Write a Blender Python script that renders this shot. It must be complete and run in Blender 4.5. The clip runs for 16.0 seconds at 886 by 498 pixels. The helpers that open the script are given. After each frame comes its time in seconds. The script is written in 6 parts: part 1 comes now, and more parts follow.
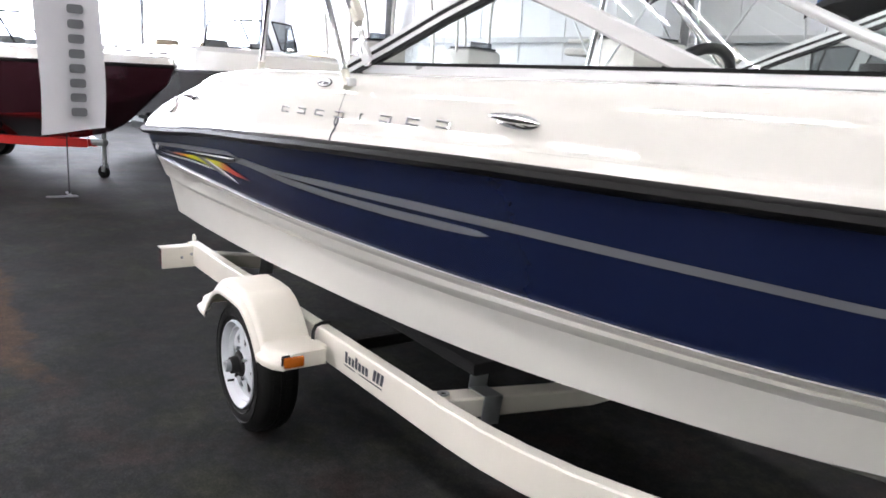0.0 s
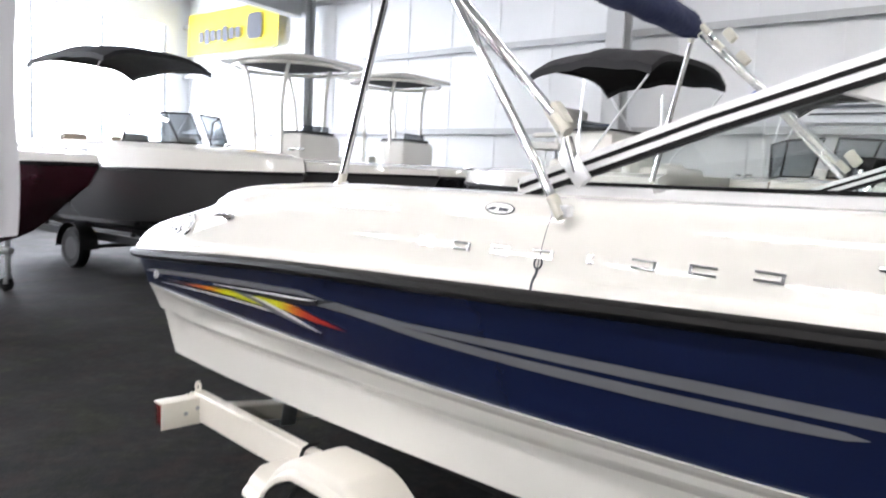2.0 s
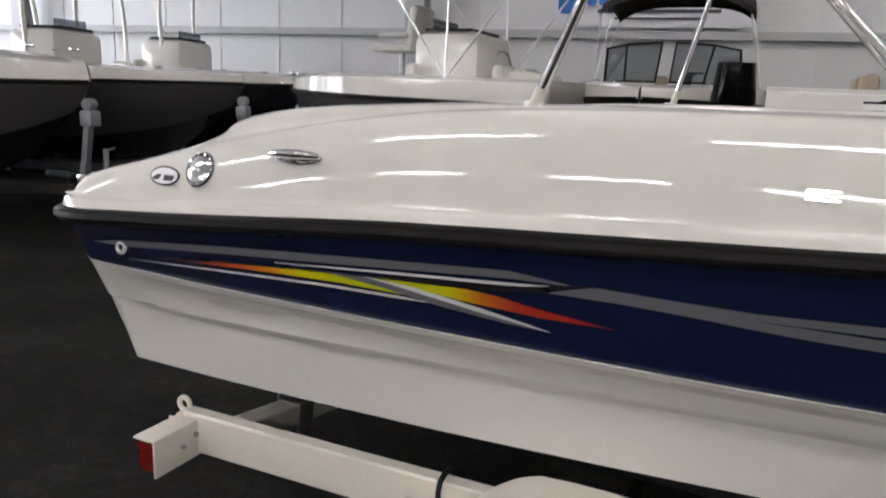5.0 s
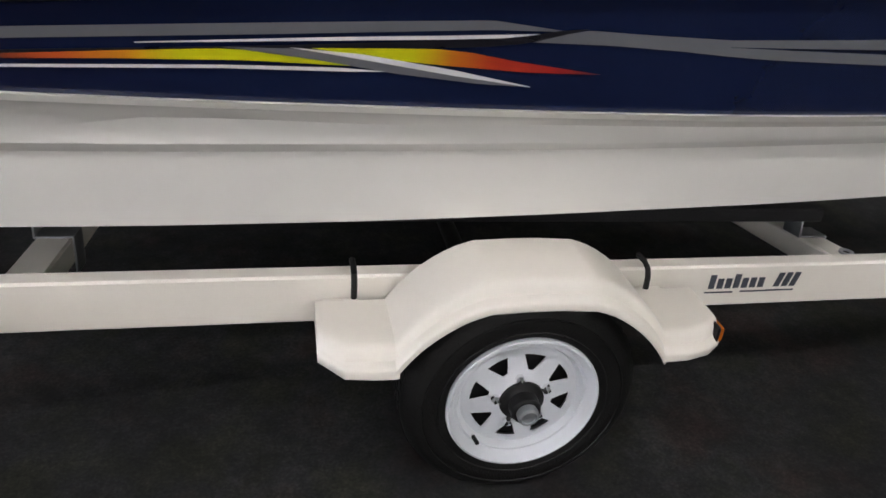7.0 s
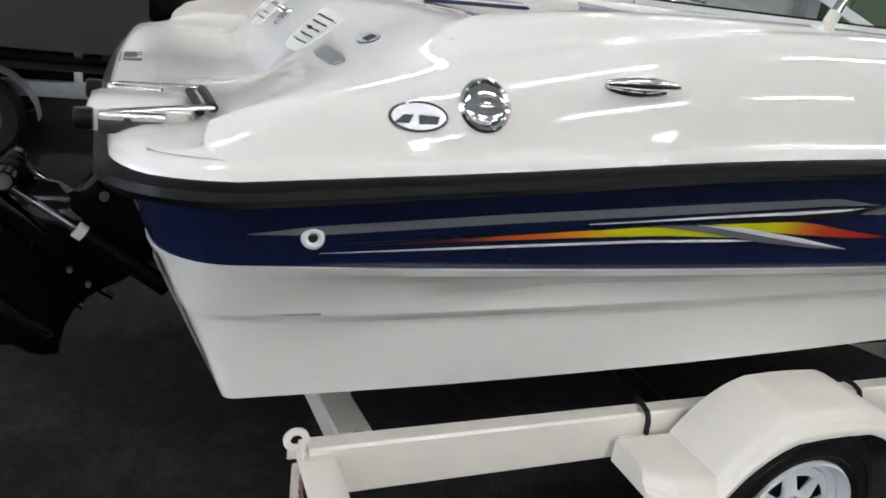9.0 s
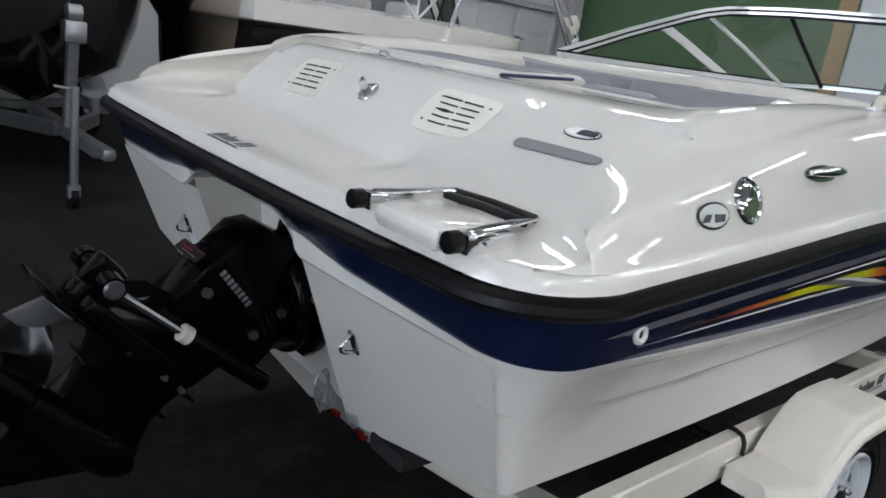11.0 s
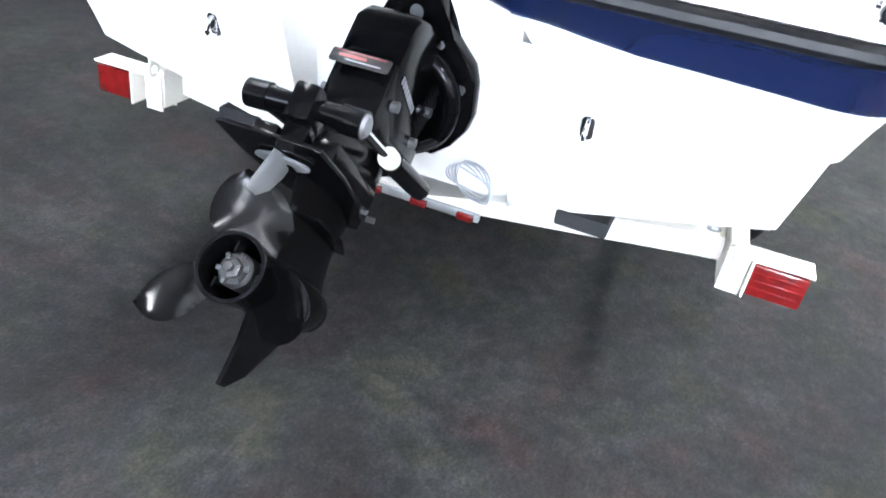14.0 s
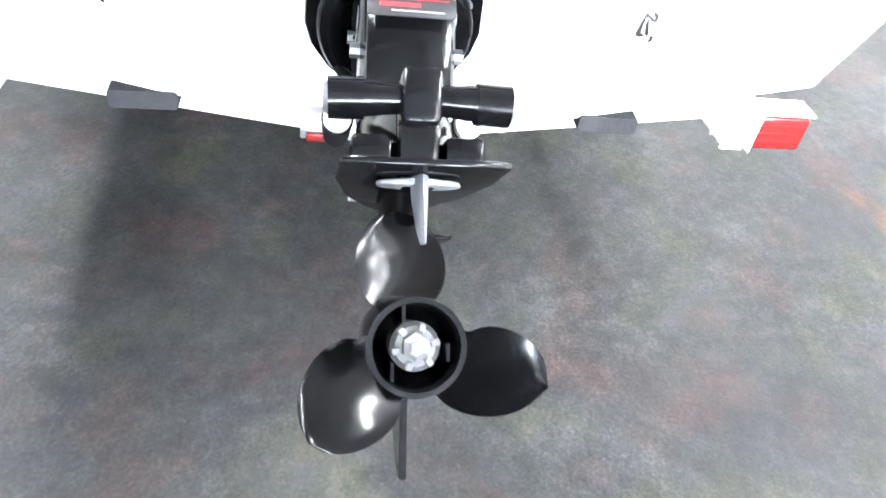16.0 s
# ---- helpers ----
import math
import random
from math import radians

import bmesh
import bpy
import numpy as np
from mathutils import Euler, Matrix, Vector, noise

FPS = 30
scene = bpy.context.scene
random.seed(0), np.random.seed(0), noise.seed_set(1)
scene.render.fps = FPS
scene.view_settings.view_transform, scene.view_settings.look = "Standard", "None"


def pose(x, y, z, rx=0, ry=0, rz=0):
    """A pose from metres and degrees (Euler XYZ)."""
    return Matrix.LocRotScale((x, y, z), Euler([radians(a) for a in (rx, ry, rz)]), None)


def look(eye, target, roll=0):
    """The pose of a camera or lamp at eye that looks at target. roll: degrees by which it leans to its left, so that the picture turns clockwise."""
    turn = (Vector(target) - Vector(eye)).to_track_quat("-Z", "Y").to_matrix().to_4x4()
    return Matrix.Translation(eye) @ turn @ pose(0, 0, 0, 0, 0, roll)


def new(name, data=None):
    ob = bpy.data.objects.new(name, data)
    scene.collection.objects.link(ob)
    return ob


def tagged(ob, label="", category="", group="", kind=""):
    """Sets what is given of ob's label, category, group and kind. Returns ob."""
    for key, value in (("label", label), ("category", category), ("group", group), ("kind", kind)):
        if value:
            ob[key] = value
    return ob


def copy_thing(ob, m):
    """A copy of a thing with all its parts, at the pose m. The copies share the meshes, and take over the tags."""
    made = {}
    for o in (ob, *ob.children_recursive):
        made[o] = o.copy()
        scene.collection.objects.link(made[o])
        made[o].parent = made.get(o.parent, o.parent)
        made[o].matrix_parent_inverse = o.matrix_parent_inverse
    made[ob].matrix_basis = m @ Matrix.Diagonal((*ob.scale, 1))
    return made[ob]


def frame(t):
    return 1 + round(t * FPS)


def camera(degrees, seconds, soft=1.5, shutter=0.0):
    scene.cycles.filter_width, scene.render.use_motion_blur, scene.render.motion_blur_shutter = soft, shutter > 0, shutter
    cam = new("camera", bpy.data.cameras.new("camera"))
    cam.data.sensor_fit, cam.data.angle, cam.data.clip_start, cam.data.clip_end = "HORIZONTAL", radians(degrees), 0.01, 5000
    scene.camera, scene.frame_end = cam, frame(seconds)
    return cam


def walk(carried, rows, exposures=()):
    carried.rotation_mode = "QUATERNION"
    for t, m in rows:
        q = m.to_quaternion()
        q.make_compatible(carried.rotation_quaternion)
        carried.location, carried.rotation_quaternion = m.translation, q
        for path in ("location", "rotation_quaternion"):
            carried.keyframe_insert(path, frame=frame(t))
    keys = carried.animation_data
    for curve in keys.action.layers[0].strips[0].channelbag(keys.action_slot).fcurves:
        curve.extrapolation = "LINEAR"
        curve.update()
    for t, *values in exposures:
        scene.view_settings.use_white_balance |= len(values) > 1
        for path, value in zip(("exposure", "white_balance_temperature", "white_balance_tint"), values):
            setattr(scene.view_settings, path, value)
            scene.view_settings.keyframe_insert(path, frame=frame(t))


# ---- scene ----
cam = camera(61.5, 16.0, soft=1.6, shutter=0.3)
PATH = [
    (0, (4.779, -2.294, 1.581), (3.191, -1.16, 1.143), 3.5),
    (0.5, (4.473, -2.436, 1.579), (2.926, -1.233, 1.176), 5.1),
    (1, (4.208, -2.515, 1.555), (2.654, -1.347, 1.085), 5.3),
    (1.5, (3.912, -2.525, 1.592), (2.372, -1.313, 1.189), 3.4),
    (2, (3.637, -2.555, 1.635), (2.2, -1.179, 1.436), 2.7),
    (2.5, (3.449, -2.708, 1.694), (2.219, -1.132, 1.634), 0.9),
    (3, (3.232, -2.715, 1.693), (2.128, -1.048, 1.738), -0.2),
    (3.2, (3.126, -2.698, 1.708), (2.06, -1.008, 1.797), -0.7),
    (5.3, (1.891, -2.701, 1.591), (1.141, -0.926, 1.054), 3.2),
    (5.5, (1.789, -2.688, 1.581), (1.117, -0.905, 0.972), 3.6),
    (6, (1.494, -2.742, 1.562), (1.282, -0.899, 0.816), 4.2),
    (6.5, (1.321, -2.719, 1.509), (1.426, -0.919, 0.644), 5.6),
    (7, (1.106, -2.577, 1.507), (1.52, -0.867, 0.556), 5.7),
    (7.5, (0.874, -2.525, 1.509), (1.401, -0.855, 0.542), 8.5),
    (8, (0.515, -2.57, 1.546), (1.123, -0.862, 0.701), 7.1),
    (8.5, (0.27, -2.517, 1.567), (0.895, -0.746, 0.879), 7.9),
    (9, (0.016, -2.394, 1.574), (0.747, -0.657, 0.905), 7.7),
    (9.2, (-0.079, -2.366, 1.584), (0.709, -0.636, 0.962), 8.6),
    (11.3, (-1.071, -1.804, 1.617), (0.296, -0.458, 1.052), 8.1),
    (11.5, (-1.183, -1.75, 1.624), (0.234, -0.467, 1.035), 8.0),
    (12, (-1.333, -1.573, 1.589), (0.132, -0.389, 0.917), 8.3),
    (12.5, (-1.397, -1.343, 1.56), (0.097, -0.344, 0.684), 7.0),
    (13, (-1.48, -1.147, 1.537), (0.079, -0.337, 0.581), 9.1),
    (13.5, (-1.609, -0.929, 1.548), (0.014, -0.291, 0.57), 8.4),
    (14, (-1.633, -0.71, 1.513), (-0.003, -0.232, 0.458), 9.7),
    (14.5, (-1.542, -0.478, 1.492), (0.022, -0.232, 0.27), 8.3),
    (15, (-1.499, -0.244, 1.485), (0.053, -0.165, 0.226), 7.3),
    (15.5, (-1.469, -0.018, 1.498), (0.049, -0.135, 0.201), 8.0),
    (16, (-1.322, 0.13, 1.472), (0.158, -0.178, 0.162), 9.3),
]
EXPOSURES = [(0.0, 0.80, 6300, 17), (1.6, 0.80, 6300, 16), (2.1, 0.72, 6320, 15), (2.5, 0.22, 6450, 15), (3.2, -0.06, 6450, 15), (5.3, -0.22, 6540, 16), (6.2, 0.05, 6460, 16), (7.0, 0.15, 6380, 16), (8.0, 0.16, 6260, 15), (9.2, 0.15, 6100, 12),
             (11.4, -0.18, 5950, 11), (12.3, 0.60, 5850, 11), (13.3, 1.85, 5780, 12), (14.2, 2.92, 5780, 12), (15.0, 3.82, 5900, 12), (16.0, 4.36, 5930, 12)]
walk(cam, [(t, look(eye, target, roll)) for t, eye, target, roll in PATH], EXPOSURES)

# ---- light: the hall's tube lamps and the daylight of the large end opening ----
world = bpy.data.worlds.new("hall_world")
scene.world = world
world.use_nodes = True
wn = world.node_tree.nodes
sky = wn.new("ShaderNodeTexSky")
sky.sky_type, sky.sun_disc = "NISHITA", False
sky.sun_elevation, sky.sun_rotation = radians(40), radians(-70)
world.node_tree.links.new(sky.outputs[0], wn["Background"].inputs[0])
wn["Background"].inputs[1].default_value = 0.12

FLOOR_Z = -0.03
LAMP_STRENGTH = 75.0
DAY_STRENGTH = 14.5

# ---- helpers of this scene ----
import functools

from mathutils.bvhtree import BVHTree

I4 = Matrix.Identity(4)


def shader(name, color, rough=0.5, metal=0.0, var=0.12, scale=6.0, bump=0.0, bump_scale=60.0, coat=0.0, spec=0.5):
    """A surface with slow and fine colour variation, uneven gloss and a fine relief."""
    m = bpy.data.materials.new(name)
    m.use_nodes = True
    n, l = m.node_tree.nodes, m.node_tree.links
    b = n["Principled BSDF"]
    b.inputs["Metallic"].default_value = metal
    b.inputs["Coat Weight"].default_value = coat
    b.inputs["Coat Roughness"].default_value = 0.06
    b.inputs["Specular IOR Level"].default_value = spec
    tc = n.new("ShaderNodeTexCoord")
    big, fine = n.new("ShaderNodeTexNoise"), n.new("ShaderNodeTexNoise")
    big.inputs["Scale"].default_value, big.inputs["Detail"].default_value = scale, 4
    fine.inputs["Scale"].default_value, fine.inputs["Detail"].default_value = scale * 14, 3
    add = n.new("ShaderNodeMath")
    add.operation = "MULTIPLY_ADD"
    add.inputs[1].default_value = 0.35
    ramp = n.new("ShaderNodeMix")
    ramp.data_type = "RGBA"
    lo = [c * (1 - var) for c in color]
    hi = [min(1.0, c * (1 + var)) for c in color]
    ramp.inputs[6].default_value, ramp.inputs[7].default_value = (*lo, 1), (*hi, 1)
    l.new(tc.outputs["Object"], big.inputs["Vector"])
    l.new(tc.outputs["Object"], fine.inputs["Vector"])
    l.new(fine.outputs["Fac"], add.inputs[0])
    l.new(big.outputs["Fac"], add.inputs[2])
    sub = n.new("ShaderNodeMath")
    sub.operation = "SUBTRACT"
    sub.inputs[1].default_value = 0.175
    l.new(add.outputs[0], sub.inputs[0])
    l.new(sub.outputs[0], ramp.inputs[0])
    l.new(ramp.outputs[2], b.inputs["Base Color"])
    rr = n.new("ShaderNodeMapRange")
    rr.inputs["To Min"].default_value, rr.inputs["To Max"].default_value = rough * 0.8, min(1.0, rough * 1.25)
    l.new(big.outputs["Fac"], rr.inputs["Value"])
    l.new(rr.outputs[0], b.inputs["Roughness"])
    if bump:
        grain, bp = n.new("ShaderNodeTexNoise"), n.new("ShaderNodeBump")
        grain.inputs["Scale"].default_value = bump_scale
        bp.inputs["Strength"].default_value, bp.inputs["Distance"].default_value = bump, 0.01
        l.new(tc.outputs["Object"], grain.inputs["Vector"])
        l.new(grain.outputs["Fac"], bp.inputs["Height"])
        l.new(bp.outputs[0], b.inputs["Normal"])
    return m


def glass(name, tint=(0.9, 0.95, 0.93), mix=0.12):
    m = bpy.data.materials.new(name)
    m.use_nodes = True
    n, l = m.node_tree.nodes, m.node_tree.links
    n.remove(n["Principled BSDF"])
    tr, gl, mx = n.new("ShaderNodeBsdfTransparent"), n.new("ShaderNodeBsdfGlossy"), n.new("ShaderNodeMixShader")
    tr.inputs[0].default_value = (*tint, 1)
    gl.inputs["Roughness"].default_value = 0.02
    mx.inputs[0].default_value = mix
    l.new(tr.outputs[0], mx.inputs[1])
    l.new(gl.outputs[0], mx.inputs[2])
    l.new(mx.outputs[0], n["Material Output"].inputs[0])
    return m


def glow(name, color, strength):
    m = bpy.data.materials.new(name)
    m.use_nodes = True
    n = m.node_tree.nodes
    n.remove(n["Principled BSDF"])
    e = n.new("ShaderNodeEmission")
    e.inputs[0].default_value, e.inputs[1].default_value = (*color, 1), strength
    m.node_tree.links.new(e.outputs[0], n["Material Output"].inputs[0])
    return m


def thing(name, base, label, category, group="", kind=""):
    ob = new(name)
    ob.empty_display_size = 0.1
    ob.matrix_basis = Matrix.Translation(base)
    return tagged(ob, label, category, group, kind)


def mesh_of(name, bm, materials, smooth=True, angle=38):
    bmesh.ops.recalc_face_normals(bm, faces=bm.faces)
    me = bpy.data.meshes.new(name)
    bm.to_mesh(me)
    bm.free()
    for m in materials if isinstance(materials, (list, tuple)) else (materials,):
        me.materials.append(m)
    if smooth:
        me.shade_smooth()
        me.set_sharp_from_angle(angle=radians(angle))
    return me


def part(name, bm, material, parent, label="", smooth=True, angle=38):
    """Links a bmesh, in the place's coordinates, as one mesh under a thing or under a part."""
    ob = new(name, mesh_of(name, bm, material, smooth, angle))
    ob.parent = parent
    if parent.parent is None:
        ob.matrix_parent_inverse = parent.matrix_basis.inverted()
    return tagged(ob, label)


def single(name, bm, material, label, category, group="", kind="", smooth=True, angle=38):
    """A thing that is one mesh, with its origin at its base."""
    ob = new(name, mesh_of(name, bm, material, smooth, angle))
    return tagged(ob, label, category, group, kind)


def box(bm, c, s, bevel=0.0, m=I4, mat=0):
    r = bmesh.ops.create_cube(bm, size=1.0, matrix=m @ Matrix.Translation(c) @ Matrix.Diagonal((*s, 1)))
    vs = r["verts"]
    fs = list({f for v in vs for f in v.link_faces})
    for f in fs:
        f.material_index = mat
    if bevel:
        es = list({e for v in vs for e in v.link_edges})
        bmesh.ops.bevel(bm, geom=es, offset=bevel, segments=2, profile=0.5, affect="EDGES")
    return bm


def tube(bm, pts, r, n=10, cap=True, mat=0):
    """A round bar along points; r may be a list of radii."""
    pts = [Vector(p) for p in pts]
    rs = r if isinstance(r, (list, tuple)) else [r] * len(pts)
    rings, up = [], None
    for i, p in enumerate(pts):
        d = (pts[min(i + 1, len(pts) - 1)] - pts[max(i - 1, 0)]).normalized()
        if up is None:
            up = d.orthogonal().normalized()
        up = (up - d * up.dot(d)).normalized()
        side = d.cross(up)
        rings.append([bm.verts.new(p + (up * math.cos(a) + side * math.sin(a)) * rs[i]) for a in (2 * math.pi * k / n for k in range(n))])
    for a, b in zip(rings, rings[1:]):
        for k in range(n):
            bm.faces.new((a[k], a[(k + 1) % n], b[(k + 1) % n], b[k])).material_index = mat
    if cap:
        bm.faces.new(rings[0][::-1]).material_index = mat
        bm.faces.new(rings[-1]).material_index = mat
    return bm


def lathe(bm, profile, m=I4, n=32, mat=0, closed=False, caps=True):
    """Turns a profile of (radius, height) round the z axis of m."""
    rings = []
    for r, z in profile:
        rings.append([bm.verts.new(m @ Vector((r * math.cos(2 * math.pi * k / n), r * math.sin(2 * math.pi * k / n), z))) for k in range(n)])
    pairs = list(zip(rings, rings[1:])) + ([(rings[-1], rings[0])] if closed else [])
    for a, b in pairs:
        for k in range(n):
            bm.faces.new((a[k], a[(k + 1) % n], b[(k + 1) % n], b[k])).material_index = mat
    if not closed and caps:
        for ring, (r, z) in ((rings[0][::-1], profile[0]), (rings[-1], profile[-1])):
            if r > 1e-4:
                bm.faces.new(ring).material_index = mat
    bmesh.ops.remove_doubles(bm, verts=bm.verts, dist=1e-5)
    return bm


def grid(bm, rows, mat=0, flip=False, mats=None):
    """Faces between rows of points of equal count; mats gives a material for each strip."""
    vs = [[bm.verts.new(p) for p in row] for row in rows]
    for j, (a, b) in enumerate(zip(vs, vs[1:])):
        for k in range(len(a) - 1):
            q = (a[k], a[k + 1], b[k + 1], b[k])
            f = bm.faces.new(q[::-1] if flip else q)
            f.material_index = mats[j] if mats else mat
    return vs


def slab(bm, outline, m, thick, bevel=0.0, mat=0):
    """A flat outline of (u, v), pushed out by thick along the z axis of m."""
    lo = [bm.verts.new(m @ Vector((u, v, 0))) for u, v in outline]
    hi = [bm.verts.new(m @ Vector((u, v, thick))) for u, v in outline]
    n = len(outline)
    fs = [bm.faces.new(lo[::-1]), bm.faces.new(hi)]
    fs += [bm.faces.new((lo[k], lo[(k + 1) % n], hi[(k + 1) % n], hi[k])) for k in range(n)]
    for f in fs:
        f.material_index = mat
    if bevel:
        es = [e for f in fs[:2] for e in f.edges]
        bmesh.ops.bevel(bm, geom=es, offset=bevel, segments=2, profile=0.5, affect="EDGES")
    return bm


def lerp(x, xs, ys):
    return float(np.interp(x, xs, ys))


def curve(x, xs, ys):
    """A smooth line through points, with no overshoot."""
    x = min(max(x, xs[0]), xs[-1])
    k = min(max(sum(1 for q in xs if q <= x) - 1, 0), len(xs) - 2)
    d = [(ys[i + 1] - ys[i]) / (xs[i + 1] - xs[i]) for i in range(len(xs) - 1)]

    def slope(i):
        if i in (0, len(xs) - 1):
            return d[min(i, len(d) - 1)]
        if d[i - 1] * d[i] <= 0:
            return 0.0
        a, b = xs[i] - xs[i - 1], xs[i + 1] - xs[i]
        return 3 * (a + b) / ((2 * b + a) / d[i - 1] + (b + 2 * a) / d[i])

    h = xs[k + 1] - xs[k]
    t = (x - xs[k]) / h
    return ys[k] * (1 + 2 * t) * (1 - t) ** 2 + slope(k) * h * t * (1 - t) ** 2 + ys[k + 1] * t * t * (3 - 2 * t) + slope(k + 1) * h * t * t * (t - 1)


def between(rows, first, last, n=3):
    """Rows of points with n - 1 more rows laid smoothly between each two."""
    out = []
    for i, row in enumerate(rows):
        out.append(row)
        if first <= i < last:
            before, after = rows[max(i - 1, 0)], rows[min(i + 2, len(rows) - 1)]
            for j in range(1, n):
                t = j / n
                out.append([tuple(0.5 * (2 * b + (c - a) * t + (2 * a - 5 * b + 4 * c - e) * t * t + (3 * b - a - 3 * c + e) * t**3) for a, b, c, e in zip(*q)) for q in zip(before, row, rows[i + 1], after)])
    return out


def bez(p0, p1, p2, p3, n=12):
    p0, p1, p2, p3 = (Vector(p) for p in (p0, p1, p2, p3))
    return [p0 * (1 - t) ** 3 + p1 * 3 * t * (1 - t) ** 2 + p2 * 3 * t * t * (1 - t) + p3 * t**3 for t in (k / n for k in range(n + 1))]


def rounded(w, h, r, n=5):
    """The outline of a w by h rectangle with rounded corners."""
    out = []
    for cx, cy, a0 in ((w / 2 - r, h / 2 - r, 0), (-w / 2 + r, h / 2 - r, 90), (-w / 2 + r, -h / 2 + r, 180), (w / 2 - r, -h / 2 + r, 270)):
        out += [(cx + r * math.cos(radians(a0 + 90 * k / n)), cy + r * math.sin(radians(a0 + 90 * k / n))) for k in range(n + 1)]
    return out


def facing(at, x_axis, z_axis):
    """A frame at a place: its x axis along the surface, its z axis out of it."""
    z = Vector(z_axis).normalized()
    x = Vector(x_axis)
    x = (x - z * x.dot(z)).normalized()
    y = z.cross(x)
    return Matrix.Translation(at) @ Matrix((x, y, z)).transposed().to_4x4()

def strip(bm, line, w, h, mat=0):
    """A box section along points."""
    line = [Vector(p) for p in line]
    secs = []
    for k, p in enumerate(line):
        d = (line[min(k + 1, len(line) - 1)] - line[max(k - 1, 0)]).normalized()
        side = d.cross(Vector((0, 0, 1))).normalized()
        up = side.cross(d)
        c = 0.006
        o = [(w / 2 - c, h / 2), (-w / 2 + c, h / 2), (-w / 2, h / 2 - c), (-w / 2, -h / 2 + c), (-w / 2 + c, -h / 2), (w / 2 - c, -h / 2), (w / 2, -h / 2 + c), (w / 2, h / 2 - c)]
        secs.append([p + side * a + up * b for a, b in o] + [p + side * o[0][0] + up * o[0][1]])
    grid(bm, secs, mat=mat)
    for sec in (secs[0], secs[-1]):
        bm.faces.new([bm.verts.new(v) for v in sec[:8]])
    bmesh.ops.remove_doubles(bm, verts=bm.verts, dist=0.0004)
    return bm


# ---- materials ----
GELCOAT = shader("white_gelcoat", (0.80, 0.785, 0.74), 0.035, var=0.03, scale=2.5, coat=0.1)
HULL_WHITE = shader("hull_white", (0.80, 0.79, 0.75), 0.24, var=0.035, scale=2.0, coat=0.25)
BLUE = shader("navy_gelcoat", (0.006, 0.0110, 0.039), 0.17, var=0.10, scale=3.0, coat=0.08)
RUBBER = shader("black_rubber", (0.005, 0.005, 0.0055), 0.38, var=0.25, scale=20, bump=0.05, bump_scale=120, spec=0.16)
TYRE = shader("tyre_rubber", (0.006, 0.006, 0.006), 0.5, var=0.3, scale=14, bump=0.2, bump_scale=160, spec=0.25)
CREAM = shader("cream_paint", (0.80, 0.765, 0.69), 0.33, var=0.05, scale=7, bump=0.06, bump_scale=220)
CHROME = shader("chrome", (0.82, 0.82, 0.83), 0.06, metal=1.0, var=0.04)
ALU = shader("aluminium", (0.86, 0.87, 0.88), 0.30, metal=0.55, var=0.05, scale=6)
STEEL = shader("galvanised_steel", (0.42, 0.44, 0.46), 0.42, metal=0.85, var=0.25, scale=22, bump=0.08, bump_scale=150)
WHEEL = shader("white_wheel_paint", (0.66, 0.69, 0.73), 0.32, var=0.05, scale=12)
BLACK = shader("black_enamel", (0.0020, 0.0020, 0.0023), 0.14, var=0.3, scale=9, bump=0.03, bump_scale=140, spec=0.12)
BLACK_MATT = shader("black_plastic", (0.008, 0.008, 0.0085), 0.5, var=0.25, scale=16, bump=0.1, bump_scale=200, spec=0.3)
SILVER_FILM = shader("silver_film", (0.165, 0.17, 0.185), 0.32, metal=0.25, var=0.08, scale=9)
WHITE_FILM = shader("white_film", (0.72, 0.72, 0.72), 0.3, var=0.05)
RED_FILM = shader("red_film", (0.15, 0.012, 0.012), 0.3, var=0.15, scale=14)
BLACK_FILM = shader("black_film", (0.008, 0.008, 0.012), 0.28, var=0.2)
RED_LENS = shader("red_lens", (0.13, 0.006, 0.006), 0.12, var=0.45, scale=24, bump=0.15, bump_scale=110, coat=0.3)
AMBER_LENS = shader("amber_lens", (0.50, 0.13, 0.01), 0.14, var=0.25, scale=30, bump=0.3, bump_scale=140, coat=0.5)
NAVY_CLOTH = shader("navy_canvas", (0.022, 0.03, 0.085), 0.85, var=0.25, scale=8, bump=0.5, bump_scale=35)
BLACK_CLOTH = shader("black_canvas", (0.012, 0.012, 0.014), 0.85, var=0.3, scale=6, bump=0.3, bump_scale=40)
GREY_VINYL = shader("grey_vinyl", (0.30, 0.31, 0.34), 0.5, var=0.08, scale=9, bump=0.1, bump_scale=180)
WHITE_VINYL = shader("white_vinyl", (0.68, 0.67, 0.63), 0.45, var=0.05, scale=9, bump=0.1, bump_scale=160)
BEIGE_VINYL = shader("beige_vinyl", (0.42, 0.35, 0.26), 0.5, var=0.1, scale=9, bump=0.1, bump_scale=160)
BLUE_VINYL = shader("blue_vinyl", (0.012, 0.022, 0.08), 0.45, var=0.1, scale=9)
GREY_FILM = shader("grey_grip", (0.24, 0.25, 0.26), 0.7, var=0.1, scale=40, bump=0.3, bump_scale=250)
MASK_PLATE = shader("pale_yellow_plate", (0.80, 0.795, 0.71), 0.35, var=0.05, scale=14)
NYLON = shader("pale_nylon", (0.66, 0.64, 0.56), 0.45, var=0.06, scale=16)
GLASS = glass("clear_glass")
DARK_GLASS = glass("smoked_glass", (0.35, 0.38, 0.40), 0.2)
MAROON = shader("maroon_gelcoat", (0.035, 0.008, 0.014), 0.16, var=0.15, scale=2, coat=0.4)
GREY_HULL = shader("grey_gelcoat", (0.055, 0.054, 0.056), 0.2, var=0.06, scale=2, coat=0.3)
